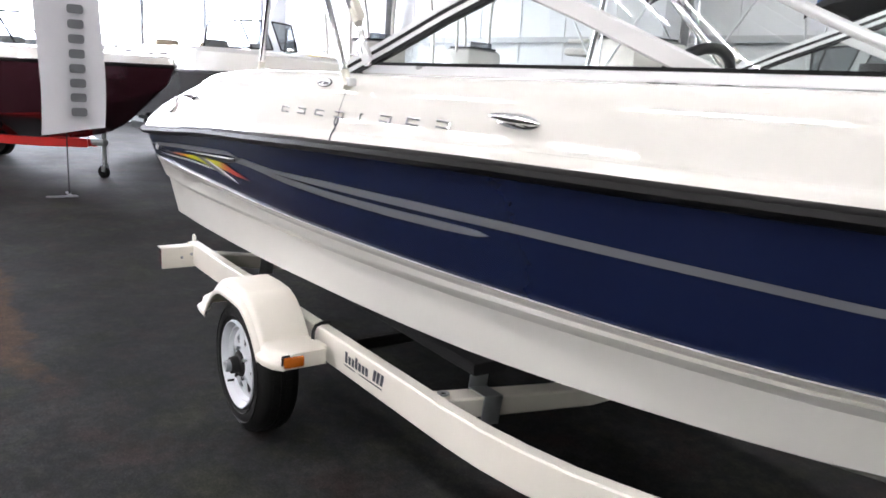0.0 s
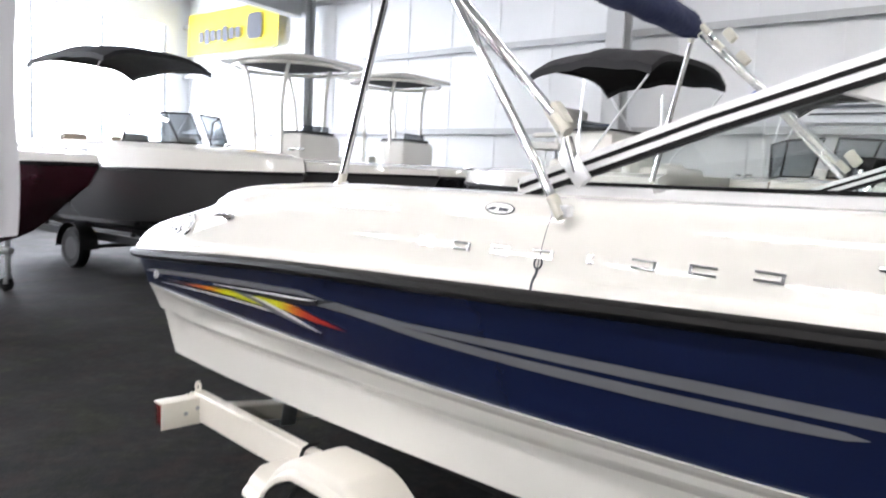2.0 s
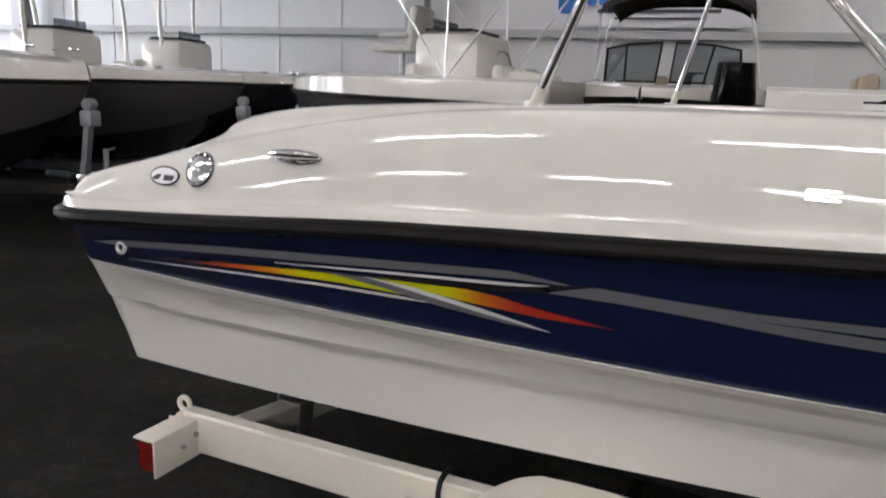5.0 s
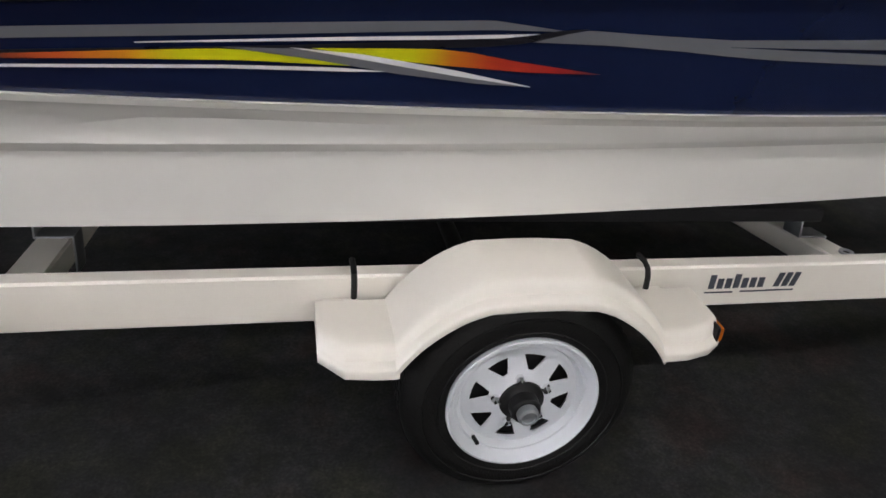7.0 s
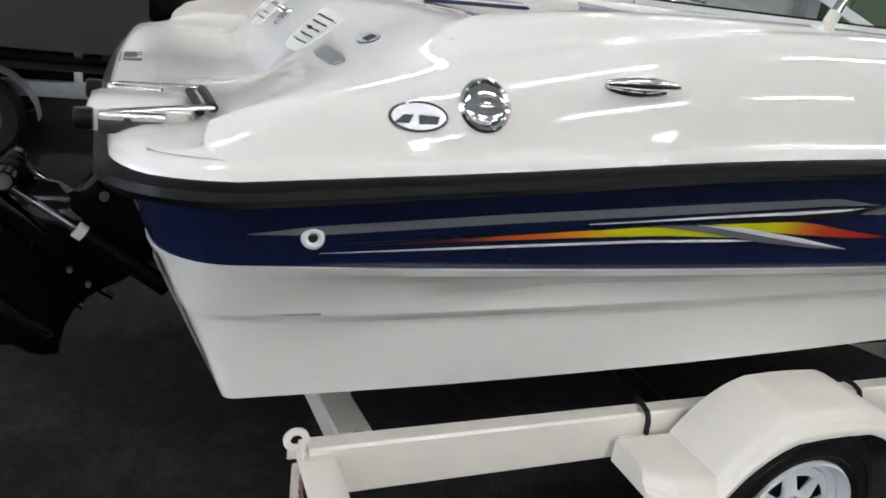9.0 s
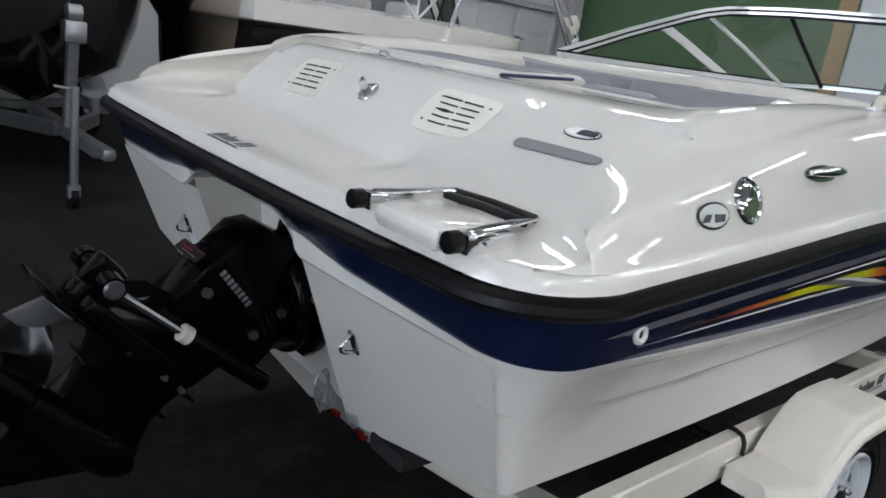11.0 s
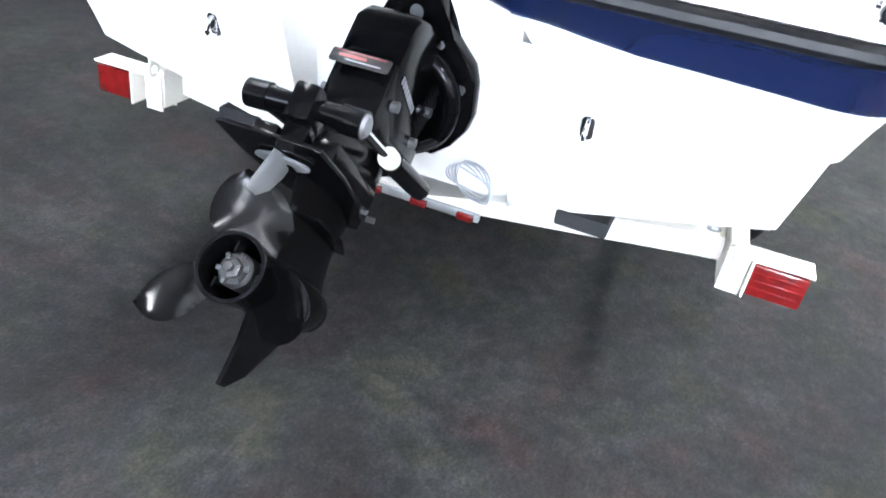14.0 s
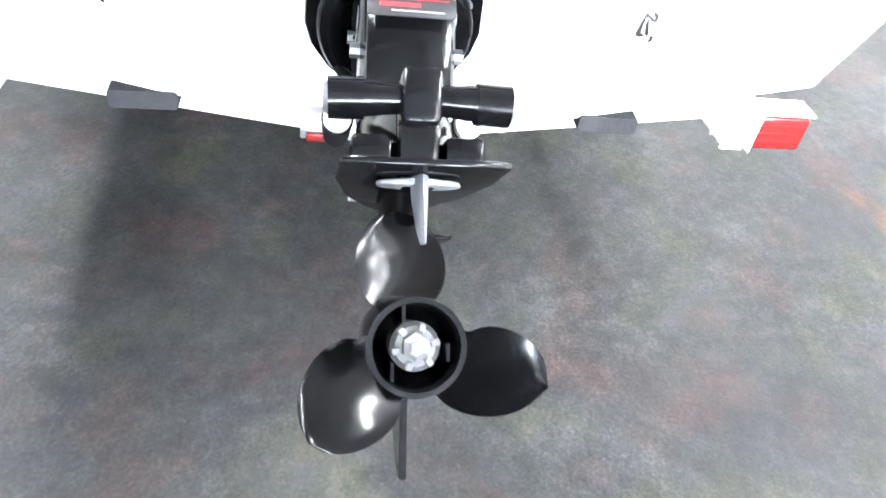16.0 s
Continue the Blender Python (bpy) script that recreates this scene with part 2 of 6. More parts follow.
BLACK_HULL = shader("black_gelcoat", (0.012, 0.012, 0.014), 0.16, var=0.15, scale=2, coat=0.4)
RED_PAINT = shader("red_trailer_paint", (0.52, 0.022, 0.02), 0.3, var=0.1, scale=8)
WALL_METAL = shader("white_sheet_metal", (0.70, 0.71, 0.72), 0.45, var=0.04, scale=0.6)
FRAME_METAL = shader("grey_primed_steel", (0.46, 0.47, 0.48), 0.5, var=0.08, scale=3)
GREEN_WALL = shader("green_wall_paint", (0.10, 0.17, 0.085), 0.6, var=0.08, scale=1.2)
CEILING_MAT = shader("white_ceiling_sheet", (0.62, 0.63, 0.64), 0.6, var=0.05, scale=0.8)
TAN_WOOD = shader("tan_wood_trim", (0.42, 0.29, 0.15), 0.5, var=0.2, scale=10)
YELLOW_CLOTH = shader("yellow_banner_cloth", (0.78, 0.60, 0.03), 0.7, var=0.06, scale=3)
WHITE_CLOTH = shader("white_banner_cloth", (0.72, 0.72, 0.76), 0.75, var=0.05, scale=3)
BANNER_BLUE = shader("banner_blue_ink", (0.03, 0.14, 0.45), 0.6, var=0.05)
INK = shader("dark_ink", (0.05, 0.055, 0.07), 0.6, var=0.1)
CARPET = shader("bunk_carpet", (0.014, 0.014, 0.016), 0.95, var=0.3, scale=40, bump=0.6, bump_scale=300)
PAPER = shader("paper_tag", (0.72, 0.73, 0.75), 0.6, var=0.03)
TUBE_GLOW = glow("tube_glow", (1.0, 0.97, 0.92), LAMP_STRENGTH)
DAY_GLOW = glow("daylight", (0.90, 0.95, 1.0), DAY_STRENGTH)


PROP_BLACK = shader("black_propeller_enamel", (0.0012, 0.0012, 0.0014), 0.17, var=0.3, scale=9, spec=0.16)
DULL = shader("dull_bright_metal", (0.055, 0.055, 0.055), 0.4, metal=0.4, var=0.3, scale=60)
ANODE = shader("grey_anode", (0.12, 0.125, 0.13), 0.6, metal=0.3, var=0.15, scale=20)


def floor_material():
    """Dark sealed concrete with pale grit, tinted blotches and brown stains."""
    m = shader("dark_floor", (0.017, 0.0175, 0.0185), 0.68, var=0.3, scale=1.3, bump=0.05, bump_scale=110, spec=0.07)
    n, l = m.node_tree.nodes, m.node_tree.links
    b = n["Principled BSDF"]
    tc = n.new("ShaderNodeTexCoord")

    def noise_tex(scale, detail, rough=0.6):
        t = n.new("ShaderNodeTexNoise")
        t.inputs["Scale"].default_value, t.inputs["Detail"].default_value, t.inputs["Roughness"].default_value = scale, detail, rough
        l.new(tc.outputs["Object"], t.inputs["Vector"])
        return t.outputs["Fac"]

    def ramp(fac, stops):
        r = n.new("ShaderNodeValToRGB")
        els = r.color_ramp.elements
        for k, (p, c) in enumerate(stops):
            el = els[0] if k == 0 else els[len(els) - 1] if k == len(stops) - 1 else els.new(p)
            el.position, el.color = p, (*c, 1)
        l.new(fac, r.inputs[0])
        return r.outputs[0]

    def mixed(kind, fac, a, c):
        x = n.new("ShaderNodeMix")
        x.data_type, x.blend_type = "RGBA", kind
        for sock, v in ((x.inputs[0], fac), (x.inputs[6], a), (x.inputs[7], c)):
            if isinstance(v, float):
                sock.default_value = v
            elif isinstance(v, tuple):
                sock.default_value = (*v, 1)
            else:
                l.new(v, sock)
        return x.outputs[2]

    hue = ramp(noise_tex(2.6, 6, 0.62), [(0.33, (0.0240, 0.0176, 0.0176)), (0.43, (0.0202, 0.0187, 0.0186)), (0.50, (0.0185, 0.0191, 0.0205)), (0.57, (0.0196, 0.0202, 0.0185)), (0.67, (0.0240, 0.0248, 0.0196))])
    wear = ramp(noise_tex(1.1, 8, 0.66), [(0.34, (0.74, 0.74, 0.76)), (0.46, (1.0, 1.0, 1.0)), (0.54, (1.22, 1.22, 1.21)), (0.66, (1.7, 1.69, 1.65))])
    grit = ramp(noise_tex(95, 6, 0.8), [(0.30, (0.56, 0.56, 0.57)), (0.46, (0.90, 0.90, 0.90)), (0.55, (1.09, 1.09, 1.08)), (0.66, (1.52, 1.51, 1.45)), (0.78, (3.0, 2.95, 2.7))])
    worn = ramp(noise_tex(17, 5, 0.7), [(0.34, (0.78, 0.78, 0.79)), (0.50, (1.0, 1.0, 1.0)), (0.66, (1.36, 1.35, 1.30))])
    col = mixed("MULTIPLY", 1.0, mixed("MULTIPLY", 1.0, mixed("MULTIPLY", 1.0, hue, wear), worn), grit)
    # rusty strip where something stood, and scattered rust spots
    sep = n.new("ShaderNodeSeparateXYZ")
    l.new(tc.outputs["Object"], sep.inputs[0])

    def math_node(op, a, c):
        x = n.new("ShaderNodeMath")
        x.operation = op
        for sock, v in ((x.inputs[0], a), (x.inputs[1], c)):
            if isinstance(v, float):
                sock.default_value = v
            else:
                l.new(v, sock)
        return x.outputs[0]

    across = math_node("ABSOLUTE", math_node("ADD", sep.outputs[1], 2.22), 0.0)
    along = math_node("ABSOLUTE", math_node("ADD", sep.outputs[0], 0.85), 0.0)
    inside = math_node("MAXIMUM", math_node("DIVIDE", across, 0.62), math_node("DIVIDE", along, 2.4))
    edge = math_node("ADD", inside, math_node("MULTIPLY", noise_tex(4.0, 6), 0.75))
    mask = ramp(edge, [(0.0, (0.75, 0.75, 0.75)), (0.86, (0.55, 0.55, 0.55)), (1.0, (0.0, 0.0, 0.0))])
    col = mixed("MIX", mask, col, mixed("MULTIPLY", 1.0, (0.075, 0.037, 0.014), mixed("MULTIPLY", 1.0, grit, worn)))
    spots = ramp(noise_tex(2.3, 7, 0.7), [(0.60, (0.0, 0.0, 0.0)), (0.72, (0.5, 0.5, 0.5))])
    col = mixed("MIX", spots, col, (0.024, 0.014, 0.010))
    l.new(col, b.inputs["Base Color"])
    return m


FLOOR = floor_material()
BOLT_STEEL = shader("dull_bolt_steel", (0.16, 0.16, 0.165), 0.38, var=0.3, scale=60, metal=0.85)

# ---- the hall ----
HALL = Matrix.Translation((-10.8, 7.9, 0)) @ Matrix.Rotation(radians(5.0), 4, "Z")  # u along the side wall, -v into the hall
U0, U1, V1, EAVE = -7.0, 23.5, -42.0, 6.3


def hall_box(bm, u0, u1, v0, v1, z0, z1, mat=0):
    return box(bm, ((u0 + u1) / 2, (v0 + v1) / 2, (z0 + z1) / 2), (u1 - u0, v1 - v0, z1 - z0), m=HALL, mat=mat)


def structure(name, bm, mat, label, smooth=False):
    return single(name, bm, mat, label, "building", kind="structure", smooth=smooth)


structure("floor", hall_box(bmesh.new(), U0 - 6, U1 + 1, V1 - 1, 1.0, FLOOR_Z - 0.3, FLOOR_Z), FLOOR, "dark sealed concrete showroom floor with stains")

wall_side = structure("wall_side", hall_box(bmesh.new(), U0, U1, 0.0, 0.25, FLOOR_Z, EAVE), WALL_METAL, "white sheet metal hall wall with standing seams")
for k in range(25):
    u = U0 + 0.45 + 1.22 * k
    part("standing_seam", hall_box(bmesh.new(), u - 0.010, u + 0.010, -0.014, -0.002, FLOOR_Z, EAVE - 0.01), WALL_METAL, wall_side, smooth=False)
for z in (2.55, 4.15, 5.55):
    bm = bmesh.new()
    hall_box(bm, U0, U1, -0.2, -0.03, z - 0.012, z + 0.012)
    hall_box(bm, U0, U1, -0.2, -0.18, z - 0.10, z - 0.014)
    part("girt", bm, FRAME_METAL, wall_side, smooth=False)
for u in (-1.1, 7.2, 15.5, 22.9):
    bm = bmesh.new()
    hall_box(bm, u - 0.16, u + 0.16, -0.50, -0.47, FLOOR_Z, 5.6)
    hall_box(bm, u - 0.02, u + 0.02, -0.468, -0.21, FLOOR_Z, 5.6)
    hall_box(bm, u - 0.16, u + 0.16, -0.24, -0.212, FLOOR_Z, 5.6)
    column = single("steel_column", bm, FRAME_METAL, "grey painted steel frame column against the wall", "column", "hall frame columns", "structure", smooth=False)
    bm = bmesh.new()
    rise = [(-0.22, 5.55), (-0.6, 5.15), (-11.0, 5.75), (-11.0, 6.2), (-0.22, 6.2)]
    m = HALL @ Matrix.Translation((u - 0.02, 0, 0)) @ Matrix(((0, 0, 1, 0), (1, 0, 0, 0), (0, 1, 0, 0), (0, 0, 0, 1)))
    slab(bm, rise, m, 0.04)
    hall_box(bm, u - 0.16, u + 0.16, -11.0, -0.3, 6.16, 6.19)
    lower = [HALL @ Vector(p) for p in ((u - 0.16, -0.6, 5.15), (u + 0.16, -0.6, 5.15), (u + 0.16, -11.0, 5.75), (u - 0.16, -11.0, 5.75))]
    vs = [bm.verts.new(p) for p in lower] + [bm.verts.new(p - Vector((0, 0, 0.02))) for p in lower]
    for q in ((0, 1, 2, 3), (7, 6, 5, 4), (0, 4, 5, 1), (1, 5, 6, 2), (2, 6, 7, 3), (3, 7, 4, 0)):
        bm.faces.new([vs[i] for i in q])
    part("rafter", bm, FRAME_METAL, column, smooth=False)

# end wall with the wide daylight opening
bm = bmesh.new()
hall_box(bm, U0 - 0.25, U0, -0.7, 0.25, FLOOR_Z, EAVE)
hall_box(bm, U0 - 0.25, U0, V1, -15.0, FLOOR_Z, EAVE)
hall_box(bm, U0 - 0.25, U0, -15.0, -0.7, FLOOR_Z, 2.0)
hall_box(bm, U0 - 0.25, U0, -15.0, -0.7, 5.5, EAVE)
structure("wall_daylight", bm, WALL_METAL, "white sheet metal end wall with a wide window band")
bm = bmesh.new()
for k in range(9):
    v = -14.95 + 1.775 * k
    hall_box(bm, U0 - 0.2, U0 - 0.05, v - 0.05, v + 0.05, 2.0, 5.5)
single("window_1", bm, FRAME_METAL, "wide window band full of daylight", "window", kind="structure", smooth=False)
backdrop = structure("backdrop", hall_box(bmesh.new(), U0 - 1.3, U0 - 1.2, -18.0, 1.5, -0.5, 7.0), DAY_GLOW, "bright daylight outside the windows")

bm = bmesh.new()
hall_box(bm, U1, U1 + 0.25, -5.9, 0.25, FLOOR_Z, EAVE)
hall_box(bm, U1, U1 + 0.25, V1, -11.5, FLOOR_Z, EAVE)
hall_box(bm, U1, U1 + 0.25, -11.5, -5.9, 4.2, EAVE)
wall_green = structure("wall_green", bm, GREEN_WALL, "dull green painted partition wall")
bm = bmesh.new()
hall_box(bm, U1 - 0.05, U1 - 0.003, -5.9, -5.6, FLOOR_Z, 4.3)
hall_box(bm, U1 - 0.05, U1 - 0.003, -11.8, -11.5, FLOOR_Z, 4.3)
hall_box(bm, U1 - 0.05, U1 - 0.003, -11.5, -5.9, 4.2, 4.5)
structure("trim", bm, TAN_WOOD, "tan wooden door trim")
roll = single("door_1", hall_box(bmesh.new(), U1 + 0.1, U1 + 0.2, -11.5, -5.9, FLOOR_Z, 4.2), WALL_METAL, "closed white sectional overhead door", "door", kind="structure", smooth=False)
for k in range(7):
    z = FLOOR_Z + 0.02 + 0.6 * k
    part("door_panel", hall_box(bmesh.new(), U1 + 0.06, U1 + 0.098, -11.48, -5.92, z, z + 0.58), WALL_METAL, roll, smooth=False)
structure("wall_back", hall_box(bmesh.new(), U0, U1, V1 - 0.25, V1, FLOOR_Z, EAVE), WALL_METAL, "white sheet metal hall wall")

bm = bmesh.new()
hall_box(bm, U0 - 0.25, U1 + 0.25, V1 - 0.25, 0.25, EAVE, EAVE + 0.2)
for k in range(25):
    v = -0.9 - 1.6 * k
    hall_box(bm, U0, U1, v - 0.03, v + 0.03, EAVE - 0.1, EAVE - 0.004)
structure("ceiling", bm, CEILING_MAT, "white ribbed metal hall ceiling")

# tube lamps below the ceiling
first_lamp = None
for i in range(5):
    for j in range(7):
        u, v = -4.5 + 4.2 * j - (1.6 if i < 1 else 0.0), -6.3 - 7.1 * i
        if i < 1 and j < 4:  # the first rows begin beside the show boats
            continue
        at = HALL @ Vector((u, v, 5.45))
        if first_lamp is None:
            first_lamp = thing("ceiling_lamp", at, "white strip lamp with glowing tubes below the ceiling", "lamp", "strip lamps below the ceiling")
            m = HALL @ Matrix.Translation((u, v, 0))
            bm = box(bmesh.new(), (0, 0, 5.56), (2.5, 0.30, 0.05), 0.01, m)
            for dx in (-1.0, 1.0):
                tube(bm, [m @ Vector((dx, 0, 5.58)), m @ Vector((dx, 0, EAVE))], 0.008, 6)
            part("housing", bm, WALL_METAL, first_lamp)
            for dv in (-0.09, 0.09):
                part("tube", box(bmesh.new(), (0, dv, 5.515), (2.4, 0.04, 0.03), 0.0, m), TUBE_GLOW, first_lamp, "glowing white tube", smooth=False)
        else:
            copy_thing(first_lamp, Matrix.Translation(at))

# ---- the runabout on show ----
XS = (0.0, 0.64, 1.2, 1.7, 2.05, 2.5, 3.2, 3.9, 4.6, 5.75)
BOW = 5.75


def half(x):
    if x < 1.8:
        return 1.185
    y = 1.185 - 0.06 * (min(x, 4.2) - 1.8) ** 2
    if x > 4.2:
        y -= 0.288 * (x - 4.2) + 0.162 * (x - 4.2) ** 2
    return max(y, 0.004)


def z_rub(x):
    return curve(x, XS, (1.212, 1.255, 1.298, 1.324, 1.341, 1.361, 1.383, 1.392, 1.40, 1.41))


def z_blue(x):
    return curve(x, XS, (1.064, 1.045, 1.037, 1.034, 1.034, 1.034, 1.028, 1.02, 1.05, 1.22))


def z_groove(x):
    return curve(x, XS, (0.922, 0.922, 0.928, 0.938, 0.946, 0.952, 0.955, 0.955, 1.0, 1.19))


def z_chine(x):
    return curve(x, XS, (0.714, 0.706, 0.712, 0.727, 0.740, 0.748, 0.757, 0.780, 0.86, 1.17))


def z_keel(x):
    return lerp(x, (0, 3.0, 4.2, 5.0, 5.75), (0.415, 0.42, 0.52, 0.78, 1.16))


def y_chine(x):
    return max(half(x) - lerp(x, (0, 3, 4.2, 5.75), (0.172, 0.18, 0.235, 0.05)), 0.003)


def side_y(x, z):
    """Half breadth of the topside at a height."""
    zc, zg, zb, zr = z_chine(x), z_groove(x), z_blue(x), z_rub(x)
    return y_chine(x) + (half(x) - y_chine(x)) * lerp(z, (zc, zg, zb, zr), (0.0, 0.27, 0.70, 1.0))


def x_transom(z):
    return 0.149 - 0.40 * (z - 0.72)


TF = (0.0, 0.10, 0.18, 0.25, 0.30, 0.335, 0.36, 0.39, 0.50, 0.60, 0.66, 0.69, 0.72, 0.75, 0.86)  # stations across the transom
TF_PORT = (0.0, 0.10, 0.20, 0.30, 0.38, 0.45, 0.52, 0.59, 0.68, 0.76, 0.845, 0.865, 0.88, 0.89, 0.95)  # the hatch reaches further out to port
NT, NC = len(TF), 9
US = [0.0, 0.012, 0.03, 0.06, 0.09] + [0.12 + 0.88 * k / 34 for k in range(35)]


def ring(y_of, z_of, x0, r, z_t=None, camber=0.03, x_end=BOW, inset_y=0.0, horn=None, arch=0.0, quick=1.0, push=0.0, tf=None, swell=False):
    """A line round the stern corner and along one side, as (x, half breadth, z)."""
    out = []
    yc = max(y_of(x0 + r) - r, 0.001)
    xs = x0 + r if horn is None else horn
    zt = z_of(x0) if z_t is None else z_t
    for k in range(NT):
        y = yc * (tf or TF)[k]
        lift = arch * lerp(TF[k], (0.0, 0.18, 0.25, 0.30, 0.335, 0.36, 0.39), (1.0, 1.0, 0.94, 0.74, 0.42, 0.13, 0.0))
        if swell:  # the band's lower edge rises gently towards the middle
            lift = lerp(y, (0.0, 0.13, 0.227, 0.28, 0.42, 0.55, 0.79, yc), (0.078, 0.071, 0.058, 0.040, 0.034, 0.016, 0.009, 0.0))
        w = lerp(TF[k], (0.66, 0.69, 0.72, 0.75), (1.0, 0.90, 0.34, 0.0))
        out.append((x0 - camber * (1 - (y / yc) ** 2) + 0.25 * lift - push * w, y, zt + lift))
    for k in range(NC):
        a = math.pi / 2 * k / NC
        x, y, w = x0 + r - r * math.cos(a), yc + r * math.sin(a), k / NC
        if horn is not None:
            p = bez((x0, yc, 0), (x0, yc + 0.7 * r, 0), (min(xs - 0.2 * r, x0), y_of(xs), 0), (xs, y_of(xs), 0), NC)[k]
            x, y = p.x, p.y
        w = (w * w * (3 - 2 * w)) ** quick
        out.append((x, y, zt * (1 - w) + z_of(max(x, xs)) * w))
    for u in US:
        x = xs + (x_end - xs) * u
        out.append((x, max(y_of(x) - inset_y, 0.002), z_of(x)))
    return out


def both(bm, rows, mats, first=0):
    """Lays rows of one side out on both sides."""
    for s in (-1, 1):
        grid(bm, [[(x, s * y, z) for x, y, z in row[first:]] for row in rows], mats=mats)
    bmesh.ops.remove_doubles(bm, verts=bm.verts, dist=0.0015)
    return bm


boat = thing("runabout", (2.8, 0.0, 0.42), "white and navy fibreglass runabout resting on a cream trailer", "boat")


def topside(dz, base, out=0.0, fade=0.0):
    return lambda x: side_y(x, base(x) + dz) + out * (min(1.0, max(0.0, (x - 0.26) / fade)) if fade else 1.0)


rub_rows = [ring(topside(-0.035, z_rub, 0.0), lambda x: z_rub(x) - 0.035, x_transom(1.19), 0.19),
            ring(topside(0.0, z_rub, 0.0), z_rub, x_transom(1.225), 0.20)]
def flute(x):
    """Height of the pale facet above the chine edge: it opens behind the quarter and tapers forward."""
    return curve(x, (0.45, 0.62, 0.86, 1.4, 2.5), (0.0, 0.022, 0.050, 0.034, 0.0))


ARCH = 0.056  # the recess rises into the band
blue_lo = ring(topside(0, z_blue), z_blue, x_transom(1.06), 0.15, swell=True)
blue_mid = ring(topside(0.08, z_blue), lambda x: z_blue(x) + 0.08, x_transom(1.13), 0.17, arch=0.022)
rows = [ring(lambda x: y_chine(x), z_chine, x_transom(0.715), 0.025),
        ring(topside(0.10, z_chine), lambda x: z_chine(x) + 0.5 * (z_groove(x) - z_chine(x)), x_transom(0.81), 0.05),
        ring(topside(-0.026, z_groove, -0.006, 0.1), lambda x: z_groove(x) - 0.026, x_transom(0.895), 0.088),
        ring(topside(-0.004, z_groove, 0.014, 0.1), lambda x: z_groove(x) - 0.004, x_transom(0.918), 0.094),
        ring(topside(0.002, z_groove, 0.016, 0.1), lambda x: z_groove(x) + 0.002, x_transom(0.924), 0.096),
        ring(lambda x: side_y(x, z_groove(x) + 0.010 + flute(x)) + 0.012 - 0.62 * flute(x), lambda x: z_groove(x) + 0.010 + flute(x), x_transom(0.94), 0.10),
        ring(topside(-0.048, z_blue, -0.010, 0.1), lambda x: z_blue(x) - 0.048, x_transom(1.005), 0.12),
        ring(topside(-0.026, z_blue, 0.002), lambda x: z_blue(x) - 0.026, x_transom(1.03), 0.14, arch=ARCH + 0.034),
        ring(topside(-0.016, z_blue, 0.013, 0.12), lambda x: z_blue(x) - 0.016, x_transom(1.045) - 0.005, 0.15, arch=ARCH + 0.026),
        ring(topside(0, z_blue, 0.012, 0.12), lambda x: z_blue(x), x_transom(1.06) - 0.005, 0.155, swell=True)]
bm = bmesh.new()
both(bm, rows[:8], [0] * 7, first=NT)
both(bm, [rows[7], rows[8], rows[9], blue_lo], [0] * 3)
keel = [(max(x, 0.305), 0.0, min(z_keel(x), z - 0.001)) for x, y, z in rows[0]]
both(bm, [keel[NT:], rows[0][NT:]], [0])
hull = part("hull", bm, HULL_WHITE, boat, "glossy off-white hull bottom and chine", angle=24)
bm = both(bmesh.new(), [blue_lo, blue_mid, rub_rows[0]], [0, 0])
part("hull_band", bm, BLUE, boat, "glossy navy blue topside band")

# black rubber rub rail, a half-round strip all round
rail = []
for a in (-90, -50, -10, 30, 70, 90):
    o, dz = 0.030 * math.cos(radians(a)), 0.023 * math.sin(radians(a))
    rail.append(ring(lambda x, o=o: half(x) + o, lambda x, dz=dz: z_rub(x) - 0.018 + dz, x_transom(1.215) - o, 0.20 + o))
part("rub_rail", both(bmesh.new(), rail, [0] * 5), RUBBER, boat, "black rubber rub rail")


# deck moulding
def deck_h(x):
    return curve(x, (0.0, 0.036, 0.093, 0.168, 0.269, 0.422, 0.567, 0.75, 0.95, 1.3, 1.86, 2.6, 3.4, 4.3, 5.75), (1.252, 1.286, 1.321, 1.356, 1.388, 1.420, 1.443, 1.480, 1.518, 1.564, 1.586, 1.59, 1.60, 1.61, 1.55))


X0 = x_transom(1.225)


def deck_row(inset, z_side, dx, z_t, r, horn=None, x_end=BOW - 0.05, port=False):
    bow_out = 0.055 if 0.28 < dx < 0.9 else 0.0
    push = 0.0
    if port and dx > 0.28:  # the platform runs on beside the hatch
        push, r = 0.42 - 0.75 * max(0.0, dx - 0.6), 0.12
    return ring(lambda x: max(half(x) - inset, 0.003), z_side, X0 + dx + bow_out + push, r, z_t=z_t, x_end=x_end, camber=0.03 if dx < 0.2 else bow_out, horn=horn, push=push, quick=0.5 if 0.04 < dx < 0.45 else 1.0, tf=TF_PORT if port else None)


def rise(part_of):
    return lambda x: z_rub(x) + 0.036 + part_of * max(deck_h(x) - z_rub(x) - 0.036, 0.004)


def crown(x):
    """The hatch's crown stands a little above the side deck behind the cockpit."""
    return curve(x, (0.545, 0.60, 0.68, 0.78, 0.92, 1.2, 1.8), (0.0, 0.046, 0.056, 0.052, 0.040, 0.016, 0.0))


